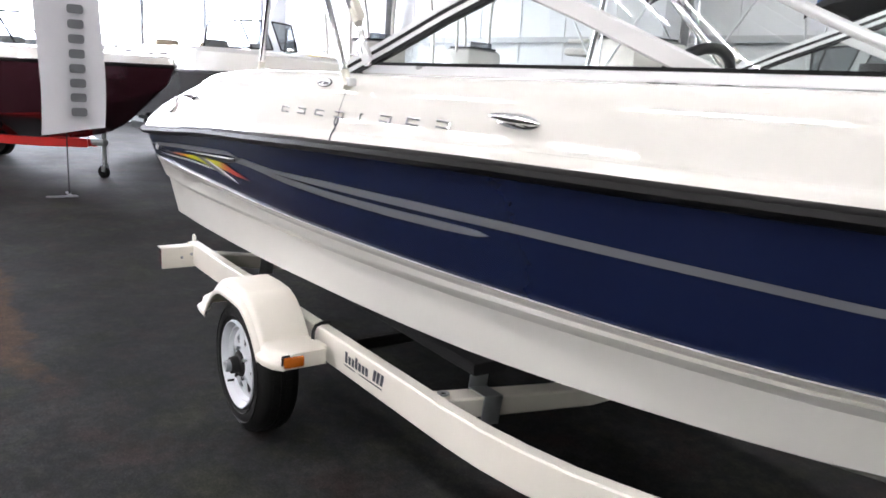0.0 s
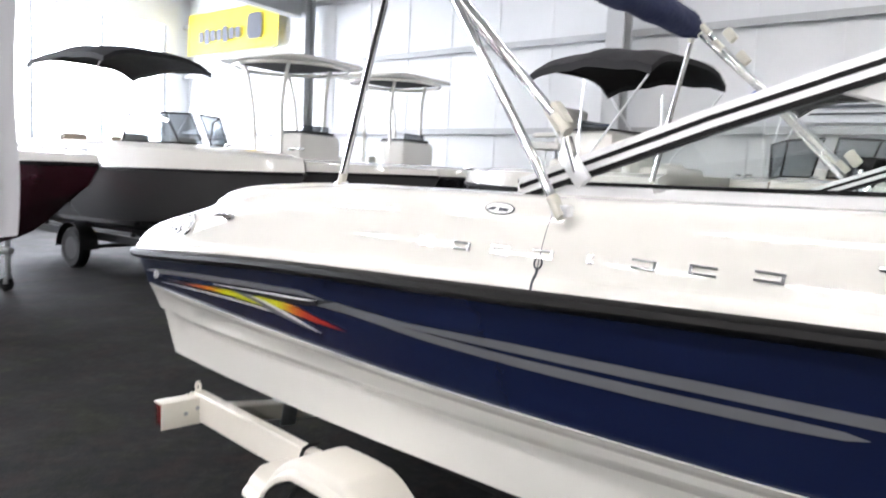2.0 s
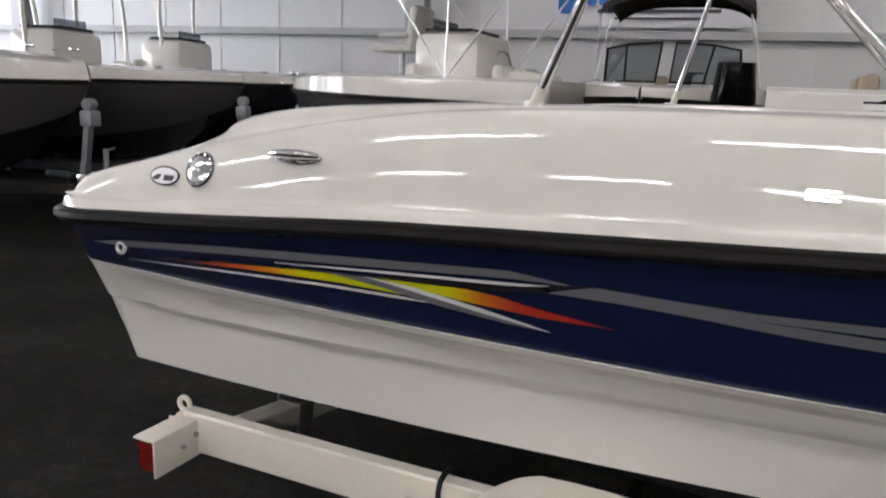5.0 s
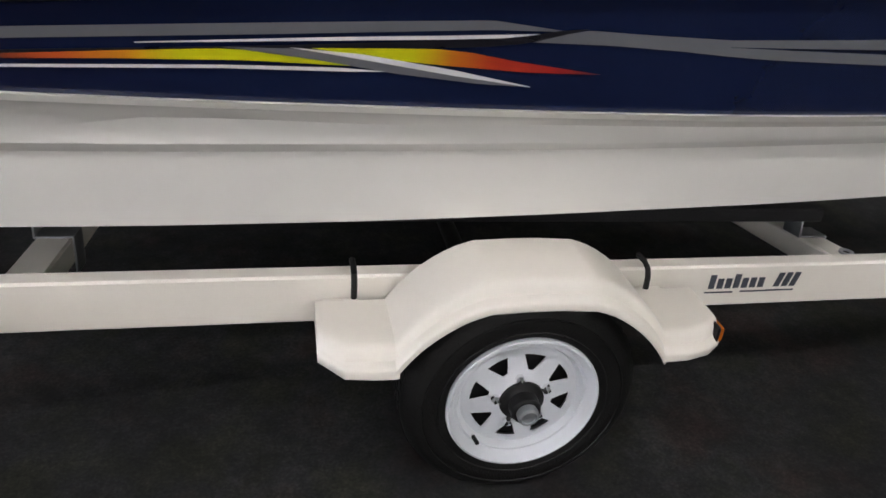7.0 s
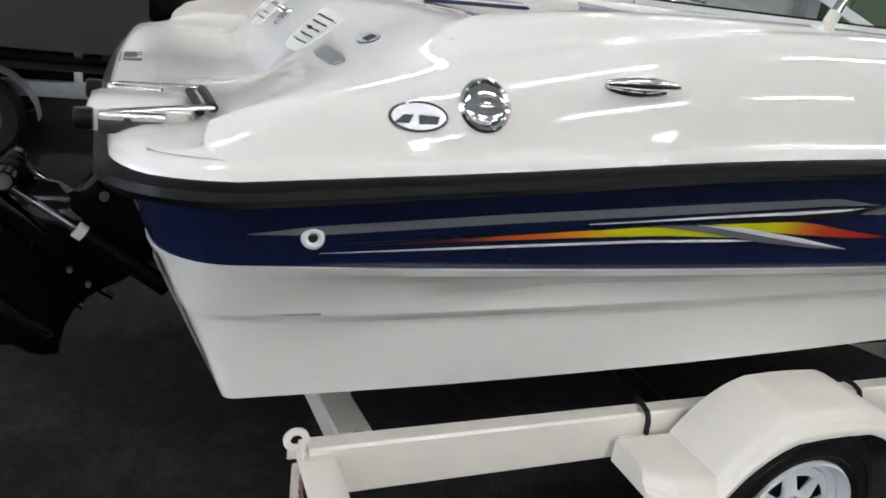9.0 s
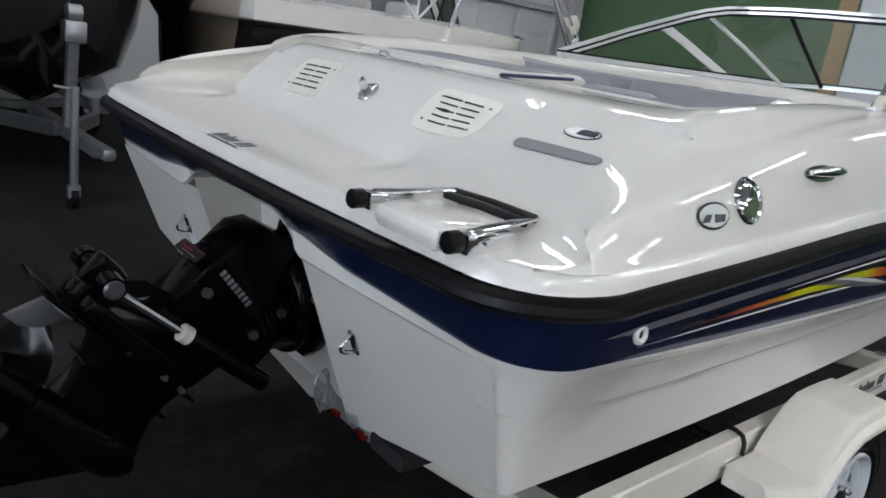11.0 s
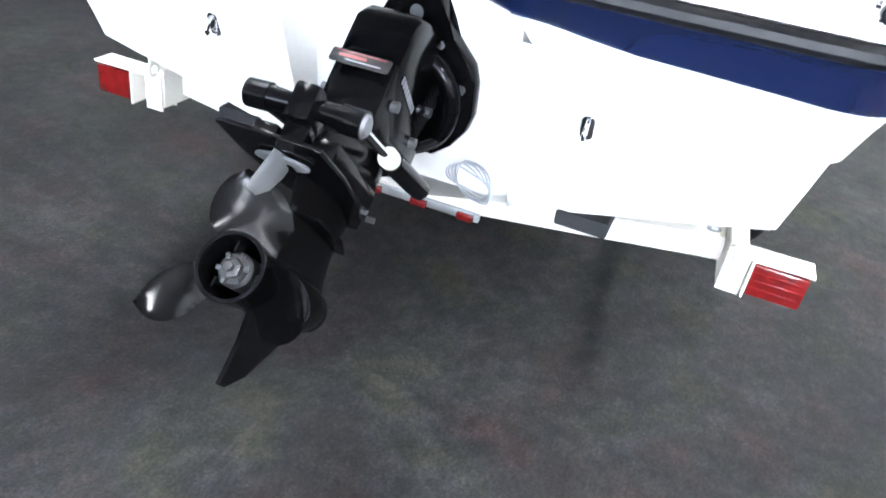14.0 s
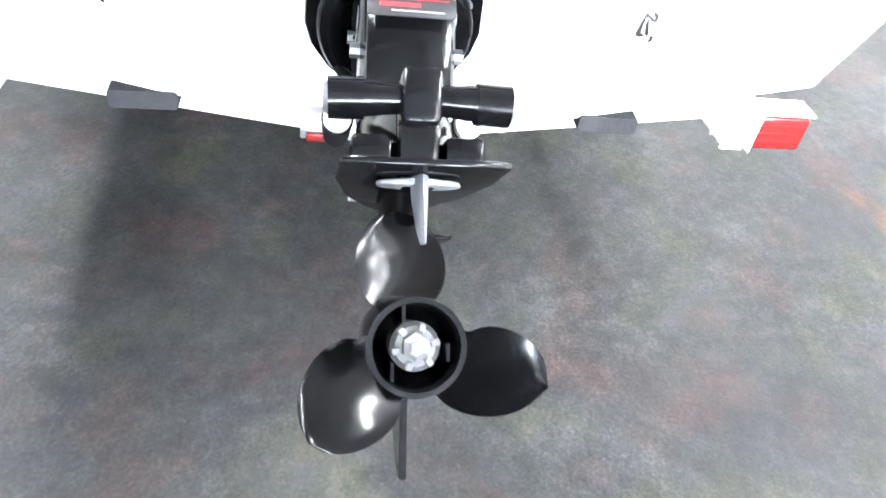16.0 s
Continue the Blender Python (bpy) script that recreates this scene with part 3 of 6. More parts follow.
def deck_side(port):
    row = functools.partial(deck_row, port=port)
    return [row(0.0, lambda x: z_rub(x), 0.0, 1.222, 0.20),
            row(0.004, lambda x: z_rub(x) + 0.022, 0.006, 1.246, 0.20),
            row(0.014, lambda x: z_rub(x) + 0.034, 0.018, 1.256, 0.20),
            row(0.018, lambda x: z_rub(x) + 0.038, 0.05, 1.261, 0.20, 0.16),
            row(0.029, rise(0.25), 0.16, 1.264, 0.21, 0.11),
            row(0.046, rise(0.55), 0.29, 1.270, 0.22, 0.105),
            row(0.072, rise(0.82), 0.355, 1.292, 0.29, 0.12),
            row(0.098, rise(0.95), 0.43, 1.385, 0.34, 0.145),
            row(0.125, lambda x: deck_h(x), 0.50, 1.455, 0.37, 0.19),
            row(0.165, lambda x: deck_h(x) + 0.004 + 0.45 * crown(x), 0.545, 1.490, 0.32, 0.545),
            row(0.195, lambda x: deck_h(x) + 0.005 + 0.95 * crown(x), 0.60, 1.508, 0.32, 0.585),
            row(0.25, lambda x: deck_h(x) + 0.006 + crown(x), 0.75, 1.514, 0.30, 0.70),
            row(0.30, lambda x: deck_h(x) - 0.004 + crown(x), 1.00, 1.512, 0.22),
            row(0.325, lambda x: deck_h(x) - 0.03, 1.03, 1.49, 0.22),
            row(0.335, lambda x: deck_h(x) - 0.62, 1.045, 0.95, 0.22)]


bm = bmesh.new()
for s, rows in ((-1, deck_side(False)), (1, deck_side(True))):
    grid(bm, [[(x, s * y, z) for x, y, z in row] for row in between(rows, 2, 11)])
bmesh.ops.remove_doubles(bm, verts=bm.verts, dist=0.0012)


def fade(v, lo, hi):
    t = min(max((v - lo) / (hi - lo), 0.0), 1.0)
    return t * t * (3 - 2 * t)


# the starboard quarter is faired into one soft surface
fair = []
for v in bm.verts:
    x, y, z = v.co
    w = fade(x, -0.02, 0.05) * fade(-x, -0.85, -0.55) * fade(y, -1.12, -1.03) * fade(-y, 0.36, 0.52) * fade(z, 1.2535, 1.260) * fade(-z, -1.475, -1.43)
    if w > 0.01:
        fair.append((v, w))
for _ in range(150):
    moved = [(v, v.co.lerp(sum((e.other_vert(v).co for e in v.link_edges), Vector()) / len(v.link_edges), 0.5 * w)) for v, w in fair]
    for v, co in moved:
        v.co = co
deck = part("deck", bm, GELCOAT, boat, "glossy white fibreglass deck moulding")


# the deck's true surface, for what is fixed on it
SKIN = BVHTree.FromPolygons([v.co.copy() for v in deck.data.vertices], [tuple(p.vertices) for p in deck.data.polygons])


def skin(origin, direction):
    """Where a line meets the deck: place and outward normal."""
    p, nrm, _, _ = SKIN.ray_cast(Vector(origin), Vector(direction).normalized())
    if nrm.dot(Vector(direction)) > 0:
        nrm = -nrm
    return p, nrm


def fitted(bm, m, outline_w, outline_h, direction, lift, thick, n=14, power=2.0):
    """A thin pad with a rounded outline, laid on the deck's curved surface. m: its frame."""
    back = m.to_3x3() @ Vector((0, 0, 1))
    top, low = [], []
    for i in range(n + 1):
        u = math.sin(math.pi * (i / n - 0.5))
        c = max(1 - abs(u) ** power, 0.0) ** (1 / power)
        rt, rl = [], []
        for j in range(7):
            v = (2 * j / 6 - 1) * c
            at = m @ Vector((u * outline_w, v * outline_h, 0.3))
            p, nrm = skin(at, -back)
            rt.append(p + nrm * (lift + thick))
            rl.append(p + nrm * (lift - 0.002))
        top.append(rt)
        low.append(rl)
    grid(bm, top)
    grid(bm, [[r[0] for r in top], [r[0] for r in low]])
    grid(bm, [[r[-1] for r in top], [r[-1] for r in low]])
    grid(bm, [top[0], low[0]])
    grid(bm, [top[-1], low[-1]])
    bmesh.ops.remove_doubles(bm, verts=bm.verts, dist=0.0002)
    return bm


def flame(name, stops):
    """Film whose printed colour fades along the boat; stops: (x, colour)."""
    m = shader(name, (0.5, 0.3, 0.05), 0.3, var=0.05)
    n, l = m.node_tree.nodes, m.node_tree.links
    tc, sep, ramp, mr = n.new("ShaderNodeTexCoord"), n.new("ShaderNodeSeparateXYZ"), n.new("ShaderNodeValToRGB"), n.new("ShaderNodeMapRange")
    x0, x1 = stops[0][0], stops[-1][0]
    mr.inputs["From Min"].default_value, mr.inputs["From Max"].default_value = x0, x1
    els = ramp.color_ramp.elements
    for k, (x, c) in enumerate(stops):
        el = els[0] if k == 0 else els[len(els) - 1] if k == len(stops) - 1 else els.new((x - x0) / (x1 - x0))
        el.color = (*c, 1)
    l.new(tc.outputs["Object"], sep.inputs[0])
    l.new(sep.outputs[0], mr.inputs["Value"])
    l.new(mr.outputs[0], ramp.inputs[0])
    l.new(ramp.outputs[0], n["Principled BSDF"].inputs["Base Color"])
    return m


FLAME_AFT = flame("flame_film_aft", [(0.40, (0.01, 0.01, 0.02)), (0.58, (0.10, 0.02, 0.015)), (0.72, (0.50, 0.09, 0.02)), (0.83, (0.66, 0.26, 0.015)), (0.92, (0.60, 0.58, 0.006)), (1.25, (0.52, 0.58, 0.006))])
FLAME_FORE = flame("flame_film_fore", [(1.16, (0.52, 0.58, 0.006)), (1.35, (0.56, 0.54, 0.006)), (1.43, (0.50, 0.15, 0.012)), (1.51, (0.38, 0.035, 0.014)), (1.64, (0.33, 0.02, 0.014)), (1.747, (0.08, 0.012, 0.016))])


# transom: two flat pods beside the recess for the drive
def z_under(y):
    return 0.415 + 0.295 * abs(y)


def x_recess(z):
    return 0.262 - 0.15 * (z - 0.85)


bm = bmesh.new()
for s in (-1, 1):
    n = 12
    rowz = []
    for j in range(n + 1):
        t = j / n
        row = []
        for k in range(9):
            yb, yt = 0.328 + 0.667 * k / 8, 0.328 + 0.712 * k / 8
            z = z_under(yb) + (1.041 - z_under(yb)) * t
            row.append((x_transom(z), s * (yb + (yt - yb) * t), z))
        rowz.append(row)
    grid(bm, rowz)
    grid(bm, [[(x_transom(z) * (1 - d) + x_recess(z) * d, s * 0.328, z) for z in (z_under(0.328), 0.65, 0.8, 0.95, 1.034, 1.09)] for d in (0.0, 0.5, 1.0)])
grid(bm, [[(x_recess(z), y, z) for y in (-0.328, -0.16, 0.0, 0.16, 0.328)] for z in (0.485, 0.6, 0.75, 0.9, 1.124)])
for y0, y1, z0, z1 in ((-0.26, 0.26, 1.122, 1.122), (0.26, 0.385, 1.122, 1.040), (-0.385, -0.26, 1.040, 1.122)):
    grid(bm, [[(d, y0, z0), (d, y1, z1)] for d in (x_transom(1.075) - 0.012, 0.13, 0.245)])
bmesh.ops.remove_doubles(bm, verts=bm.verts, dist=0.001)
part("transom", bm, HULL_WHITE, boat, "white transom with a recess for the drive")

for s in (-1, 1):
    z = 0.862
    m = facing((x_transom(z) - 0.002, s * 0.53 + 0.018, z), (0, 1, 0), (-1, 0, -0.4))
    bm = slab(bmesh.new(), rounded(0.032, 0.075, 0.014), m, 0.006, 0.002)
    eye = part("tow_eye", bm, CHROME, boat, "chrome tie-down eye")
    pts = [m @ Vector((0, -0.026 + 0.052 * k / 12, 0.008 + 0.034 * math.sin(math.pi * k / 12))) for k in range(13)]
    part("loop", tube(bmesh.new(), pts, 0.006, 8), CHROME, eye)


# graphics on the topside
def film(name, top, low, material, parent, lift=0.0025, label="", steps=None, s=-1, thick=0.0008):
    """A thin film on the topside between an upper and a lower line of (x, z)."""
    x0, x1 = max(top[0][0], low[0][0]), min(top[-1][0], low[-1][0])
    n = steps or max(6, int((x1 - x0) / 0.05))
    rows = []
    for k in range(n + 1):
        x = x0 + (x1 - x0) * k / n
        zt, zl = lerp(x, *zip(*top)), lerp(x, *zip(*low))
        zt = max(zt, zl + 0.0004)
        rows.append([(x, s * (side_y(x, z) + lift), z) for z in (zl, zl + (zt - zl) / 3, zl + 2 * (zt - zl) / 3, zt)])
    bm = bmesh.new()
    grid(bm, rows)
    return part(name, bm, material, parent, label)


for s in (-1, 1):
    film("silver_stripe", [(0.17, 1.1265), (0.285, 1.143), (0.66, 1.172), (1.1, 1.199), (1.5, 1.222), (1.655, 1.207)],
         [(0.17, 1.126), (0.285, 1.124), (0.66, 1.151), (1.1, 1.177), (1.5, 1.203), (1.655, 1.206)], SILVER_FILM, boat, 0.003, "silver grey graphic stripe", 40, s)
    film("silver_stripe", [(1.571, 1.183), (1.70, 1.211), (1.84, 1.207), (2.02, 1.204)], [(1.571, 1.182), (1.758, 1.182), (1.913, 1.176), (2.02, 1.169)], SILVER_FILM, boat, 0.003, "silver grey graphic stripe", 14, s)
    film("silver_stripe", [(2.02, 1.204), (2.42, 1.218), (2.93, 1.226), (3.35, 1.226), (3.87, 1.217), (4.14, 1.21), (4.8, 1.23)],
         [(2.02, 1.189), (2.43, 1.194), (2.93, 1.199), (3.35, 1.201), (3.87, 1.196), (4.14, 1.191), (4.8, 1.215)], SILVER_FILM, boat, 0.003, "silver grey graphic stripe", 56, s)
    film("silver_stripe", [(2.02, 1.1885), (2.44, 1.183), (2.8, 1.184), (3.05, 1.186), (3.18, 1.185), (3.225, 1.176)], [(2.02, 1.169), (2.124, 1.164), (2.45, 1.158), (2.8, 1.157), (3.05, 1.161), (3.18, 1.166), (3.225, 1.1755)], SILVER_FILM, boat, 0.003, "silver grey graphic stripe", 30, s)
    film("black_line", [(0.33, 1.106), (0.62, 1.128), (1.106, 1.156), (1.4, 1.178), (1.55, 1.189), (1.64, 1.208), (1.70, 1.214)],
         [(0.33, 1.1055), (0.62, 1.119), (1.211, 1.151), (1.487, 1.168), (1.578, 1.179), (1.65, 1.200), (1.70, 1.2135)], BLACK_FILM, boat, 0.0036, "black graphic line", 40, s)
    film("white_line", [(0.848, 1.152), (1.2, 1.176), (1.427, 1.189), (1.54, 1.196), (1.60, 1.2)], [(0.848, 1.15), (1.2, 1.169), (1.428, 1.181), (1.54, 1.189), (1.60, 1.1995)], WHITE_FILM, boat, 0.0044, "white graphic line", 20, s)
    film("swoosh", [(0.38, 1.104), (0.62, 1.121), (0.807, 1.134), (0.984, 1.145), (1.148, 1.143), (1.256, 1.12)], [(0.38, 1.1035), (0.62, 1.112), (0.805, 1.119), (1.043, 1.124), (1.256, 1.1195)], FLAME_AFT, boat, 0.0044, "swoosh fading from dark red to yellow", 30, s)
    film("white_line", [(0.30, 1.0865), (0.642, 1.102), (1.0, 1.114), (1.213, 1.116), (1.301, 1.111)], [(0.30, 1.086), (0.641, 1.096), (1.0, 1.107), (1.213, 1.108), (1.301, 1.1105)], WHITE_FILM, boat, 0.0050, "white graphic line", 26, s)
    film("swoosh", [(1.16, 1.153), (1.397, 1.161), (1.47, 1.156), (1.55, 1.143), (1.747, 1.12)], [(1.16, 1.1525), (1.30, 1.136), (1.39, 1.129), (1.58, 1.119), (1.747, 1.1195)], FLAME_FORE, boat, 0.0044, "swoosh fading from yellow to red", 24, s)
    film("grey_blade", [(1.0, 1.149), (1.148, 1.151), (1.255, 1.14), (1.437, 1.113), (1.58, 1.09)], [(1.0, 1.1485), (1.169, 1.130), (1.324, 1.107), (1.489, 1.0915), (1.58, 1.0885)], SILVER_FILM, boat, 0.0056, "grey graphic blade", 20, s)
    film("white_blade", [(1.12, 1.153), (1.255, 1.145), (1.437, 1.119), (1.60, 1.089)], [(1.12, 1.1525), (1.255, 1.134), (1.437, 1.107), (1.60, 1.0875)], WHITE_FILM, boat, 0.0062, "white graphic blade", 18, s)

# drain ring near the stern
for s in (-1,):
    m = facing((0.285, s * (side_y(0.285, 1.12) + 0.003), 1.12), (1, 0, 0), (0, s, 0.12))
    ring_part = part("drain_ring", lathe(bmesh.new(), [(0.009, 0.0), (0.010, 0.006), (0.015, 0.009), (0.0205, 0.005), (0.0215, 0.0)], m, 24, caps=False), PAPER, boat, "white plastic drain ring")
    part("drain_hole", lathe(bmesh.new(), [(0.010, 0.002), (0.0, 0.0025)], m, 20), BLACK_MATT, ring_part)


# fittings of the deck side
def on_deck(x, z, s=-1, lift=0.0):
    """A frame on the deck's side, x forward, z out of it."""
    p, nrm = skin((x, s * 2.0, z), (0, -s, 0))
    return facing(p + nrm * lift, (1, 0, 0), nrm)


def cleat_at(x, z, s):
    m = on_deck(x, z, s)
    bm = bmesh.new()
    slab(bm, [(0.075 * math.cos(a), 0.020 * math.sin(a)) for a in (2 * math.pi * k / 28 for k in range(28))], m, 0.007, 0.002)
    cleat = part("cleat", bm, CHROME, boat, "chrome deck cleat")
    bm = bmesh.new()
    pts = [m @ Vector((0.08 * t, 0, 0.034 - 0.010 * t * t)) for t in (-1, -0.8, -0.5, -0.2, 0.2, 0.5, 0.8, 1)]
    tube(bm, pts, [0.006, 0.009, 0.011, 0.013, 0.013, 0.011, 0.009, 0.006], 10)
    for t in (-0.022, 0.022):
        tube(bm, [m @ Vector((t, 0, 0.004)), m @ Vector((t, 0, 0.034))], 0.009, 8)
    part("horn", bm, CHROME, cleat)


for s in (-1, 1):
    cleat_at(0.91, 1.427, s)
    cleat_at(3.29, 1.490, s)
m = on_deck(0.587, 1.371, -1)
cap = part("filler_cap", lathe(bmesh.new(), [(0.050, 0.0), (0.051, 0.006), (0.046, 0.011), (0.040, 0.008), (0.036, 0.010), (0.020, 0.012), (0.0, 0.0125)], m, 40), CHROME, boat, "round chrome fuel filler cap")
for k in range(10):
    a = 2 * math.pi * k / 10
    part("stud", box(bmesh.new(), (0.044 * math.cos(a), 0.044 * math.sin(a), 0.011), (0.006, 0.006, 0.004), 0.001, m), CHROME, cap)
part("key_slot", box(bmesh.new(), (0, 0, 0.0135), (0.026, 0.010, 0.004), 0.001, m), CHROME, cap)


def oval(w, h, n=36):
    return [(w * math.cos(2 * math.pi * k / n), h * math.sin(2 * math.pi * k / n)) for k in range(n)]


def badge(m, w, h, name, label):
    b = part(name, slab(bmesh.new(), oval(w, h), m, 0.003, 0.001), BLACK_FILM, boat, label)
    mm = m @ Matrix.Translation((0, 0, 0.0032))
    part("plate", slab(bmesh.new(), oval(w * 0.90, h * 0.84), mm, 0.001), ALU, b)
    mm = m @ Matrix.Translation((0, 0, 0.0044))
    bm = slab(bmesh.new(), [(-0.02 * w / 0.06, -h * 0.45), (-0.05 * w / 0.06, -h * 0.45), (-0.03 * w / 0.06, h * 0.1), (-0.01 * w / 0.06, h * 0.1)], mm, 0.0006)
    slab(bm, [(0.0, -h * 0.5), (w * 0.62, -h * 0.45), (w * 0.7, h * 0.05), (0.0, h * 0.1)], mm, 0.0006)
    part("mark", bm, INK, b, smooth=False)


badge(on_deck(0.460, 1.345, -1, 0.001), 0.056, 0.028, "badge", "oval black and silver badge")
badge(on_deck(2.325, 1.552, -1, 0.001), 0.050, 0.018, "badge", "oval black and silver badge")

# raised chrome name marks, kept as plain shapes
for k in range(8):
    x = 2.105 + 0.1315 * k
    m = on_deck(x, 1.4445 + 0.016 * k / 7, -1, 0.001)
    w = 0.026 if k == 4 else 0.060
    w = w if k != 4 else 0.016
    bm = bmesh.new()
    slab(bm, [(-w / 2, 0.006), (w / 2, 0.006), (w / 2, 0.0115), (-w / 2, 0.0115)], m, 0.004, 0.001)
    slab(bm, [(-w / 2, -0.0115), (w / 2, -0.0115), (w / 2, -0.006), (-w / 2, -0.006)], m, 0.004, 0.001)
    if k % 2 == 0:
        slab(bm, [(-w / 2, -0.0115), (-w / 2 + 0.008, -0.0115), (-w / 2 + 0.008, 0.0115), (-w / 2, 0.0115)], m @ Matrix.Translation((0, 0, 0.0004)), 0.004, 0.001)
    else:
        slab(bm, [(w / 2 - 0.008, -0.0115), (w / 2, -0.0115), (w / 2, 0.0115), (w / 2 - 0.008, 0.0115)], m @ Matrix.Translation((0, 0, 0.0004)), 0.004, 0.001)
    part("name_mark", bm, CHROME, boat, "raised chrome mark", smooth=False)

# seam of the mould with its small ring latch
bm = bmesh.new()
tube(bm, [Vector(on_deck(2.49, z, -1, 0.0005).translation) for z in (1.40, 1.44, 1.48, 1.52, 1.55)], 0.0011, 6)
tube(bm, [Vector(on_deck(2.49, z, -1, 0.0008).translation) for z in (1.365, 1.385, 1.405, 1.42)], 0.0036, 6)
m = on_deck(2.49, 1.43, -1, 0.002)
tube(bm, [m @ Vector((0.011 * math.cos(a), 0.015 * math.sin(a), 0)) for a in (2 * math.pi * k / 16 for k in range(17))], 0.0025, 6)
part("seam", bm, INK, boat, "dark moulding seam with a ring latch")


# stern face of the deck: vents, shower fitting, grip and emblem
def on_face(y, z, lift=0.001):
    """A frame on the sloping stern face: x to starboard, z out of it."""
    p, nrm = skin((-1.0, y, z), (1, 0, 0))
    return facing(p + nrm * lift, (0, -1, 0), nrm)


for y in (-0.383, 0.369):
    m = on_face(y, 1.414, 0.002)
    vent = part("vent_plate", fitted(bmesh.new(), m, 0.128, 0.080, None, 0.0028, 0.0012, 30, 6.0), MASK_PLATE, boat, "pale yellowish vent plate")
    for cx in (-0.042, 0.042):
        for k in range(5):
            mm = m @ Matrix.Translation((cx - 0.010 + 0.005 * k, 0.046 - 0.023 * k, 0))
            part("slot", fitted(bmesh.new(), mm, 0.037, 0.0022, None, 0.0052, 0.0010, 12, 6.0), BLACK_MATT, vent)
    for cx, cy in ((-0.095, 0.045), (0.095, 0.045), (-0.095, -0.045), (0.095, -0.045), (0.0, 0.045), (0.0, -0.045)):
        mm = m @ Matrix.Translation((cx, cy, 0))
        part("screw", fitted(bmesh.new(), mm, 0.004, 0.004, None, 0.0042, 0.0006, 4, 2.0), INK, vent)
    if y < 0:
        mm = m @ Matrix.Translation((-0.045, 0.0, 0))
        part("torn_slot", fitted(bmesh.new(), mm, 0.028, 0.006, None, 0.0046, 0.0004, 8, 1.6), BLACK_MATT, vent)
m = on_face(0.005, 1.412)
fit = part("wash_fitting", lathe(bmesh.new(), [(0.036, 0.0), (0.036, 0.006), (0.030, 0.012), (0.018, 0.014), (0.0, 0.015)], m, 28), CHROME, boat, "chrome wash-down fitting")
part("spout", tube(bmesh.new(), [m @ Vector((-0.014, 0.012, 0.012)), m @ Vector((0.0, 0.004, 0.045)), m @ Vector((0.034, -0.016, 0.050))], [0.010, 0.011, 0.014], 12), CHROME, fit)
m = on_face(-0.790, 1.397)
m = m @ Matrix.Rotation(radians(-2), 4, "Z")
part("grip_pad", fitted(bmesh.new(), m, 0.132, 0.0175, None, 0.004, 0.003, 30, 5.0), GREY_FILM, boat, "grey non-slip grip pad")
m = on_face(-0.788, 1.441)
emblem = part("badge", fitted(bmesh.new(), m, 0.054, 0.024, None, 0.0008, 0.0012), BLACK_FILM, boat, "oval black and silver badge")
part("plate", fitted(bmesh.new(), m, 0.050, 0.0205, None, 0.0030, 0.0006), ALU, emblem)
for k in range(5):
    part("mark", fitted(bmesh.new(), m @ Matrix.Translation((0.018, 0.010 - 0.005 * k, 0)), 0.028 - 0.004 * (k == 0), 0.0014, None, 0.0046, 0.0008, 12, 6.0), INK, emblem)
# dealer mark on the platform, kept as plain bars
flat = Matrix.Translation((-0.036, 0.0, 1.27)) @ Matrix(((0, 1, 0, 0), (-1, 0, 0, 0), (0, 0, 1, 0), (0, 0, 0, 1)))
for k in range(11):
    if k == 7:
        continue
    tall = 0.025 if k in (0, 3) or k > 7 else 0.018
    mm = flat @ Matrix.Translation((-0.075 + 0.0175 * k, tall - 0.018, 0))
    part("dealer_mark", fitted(bmesh.new(), mm, 0.0048, tall, None, 0.0006, 0.0006, 4, 8.0), INK, boat, smooth=False)
part("dealer_line", fitted(bmesh.new(), flat @ Matrix.Translation((0.012, -0.026, 0)), 0.095, 0.003, None, 0.0006, 0.0006, 16, 8.0), INK, boat)

p, nrm = skin((0.62, 0.26, 2.0), (0, 0, -1))
m = facing(p, (0, 1, 0), nrm)
latch = part("hatch_latch", slab(bmesh.new(), rounded(0.09, 0.03, 0.014), m, 0.006, 0.002), CHROME, boat, "small chrome hatch latch")
part("pull", tube(bmesh.new(), [m @ Vector((-0.03, 0, 0.004)), m @ Vector((-0.02, 0, 0.016)), m @ Vector((0.02, 0, 0.016)), m @ Vector((0.03, 0, 0.004))], 0.004, 8), CHROME, latch)

# boarding ladder folded on the stern platform
ladder = thing("boarding_ladder", (0.1, -0.83, 1.262), "folded polished boarding ladder with black end caps and treads", "ladder")
def platform(x, y, up):
    return Vector((x, y, skin((max(x, -0.02), y, 2.0), (0, 0, -1))[0].z + up))


for y, y1 in ((-0.707, -0.765), (-1.0, -0.982)):
    a, b = platform(-0.05, y, 0.034), platform(0.125, y1, 0.022)
    d = (b - a).normalized()
    m = facing((a + b) / 2, d, d.cross(Vector((0, 1, 0))) * -1)
    bm = box(bmesh.new(), (0, 0, 0), ((b - a).length, 0.028, 0.006), 0.002, m)
    rail_part = part("side_rail", bm, CHROME, ladder, "polished side rail")
    part("bracket", box(bmesh.new(), (-0.012, y, 1.276), (0.11, 0.030, 0.038), 0.005), CHROME, rail_part)
    part("end_cap", tube(bmesh.new(), [(-0.105, y, 1.280), (-0.101, y, 1.280), (-0.078, y, 1.281), (-0.074, y, 1.281)], [0.016, 0.020, 0.020, 0.018], 18), RUBBER, rail_part, "black rubber end cap")
    part("bolt", tube(bmesh.new(), [(-0.02, y - 0.022, 1.280), (-0.02, y + 0.022, 1.280)], 0.009, 10), CHROME, rail_part)
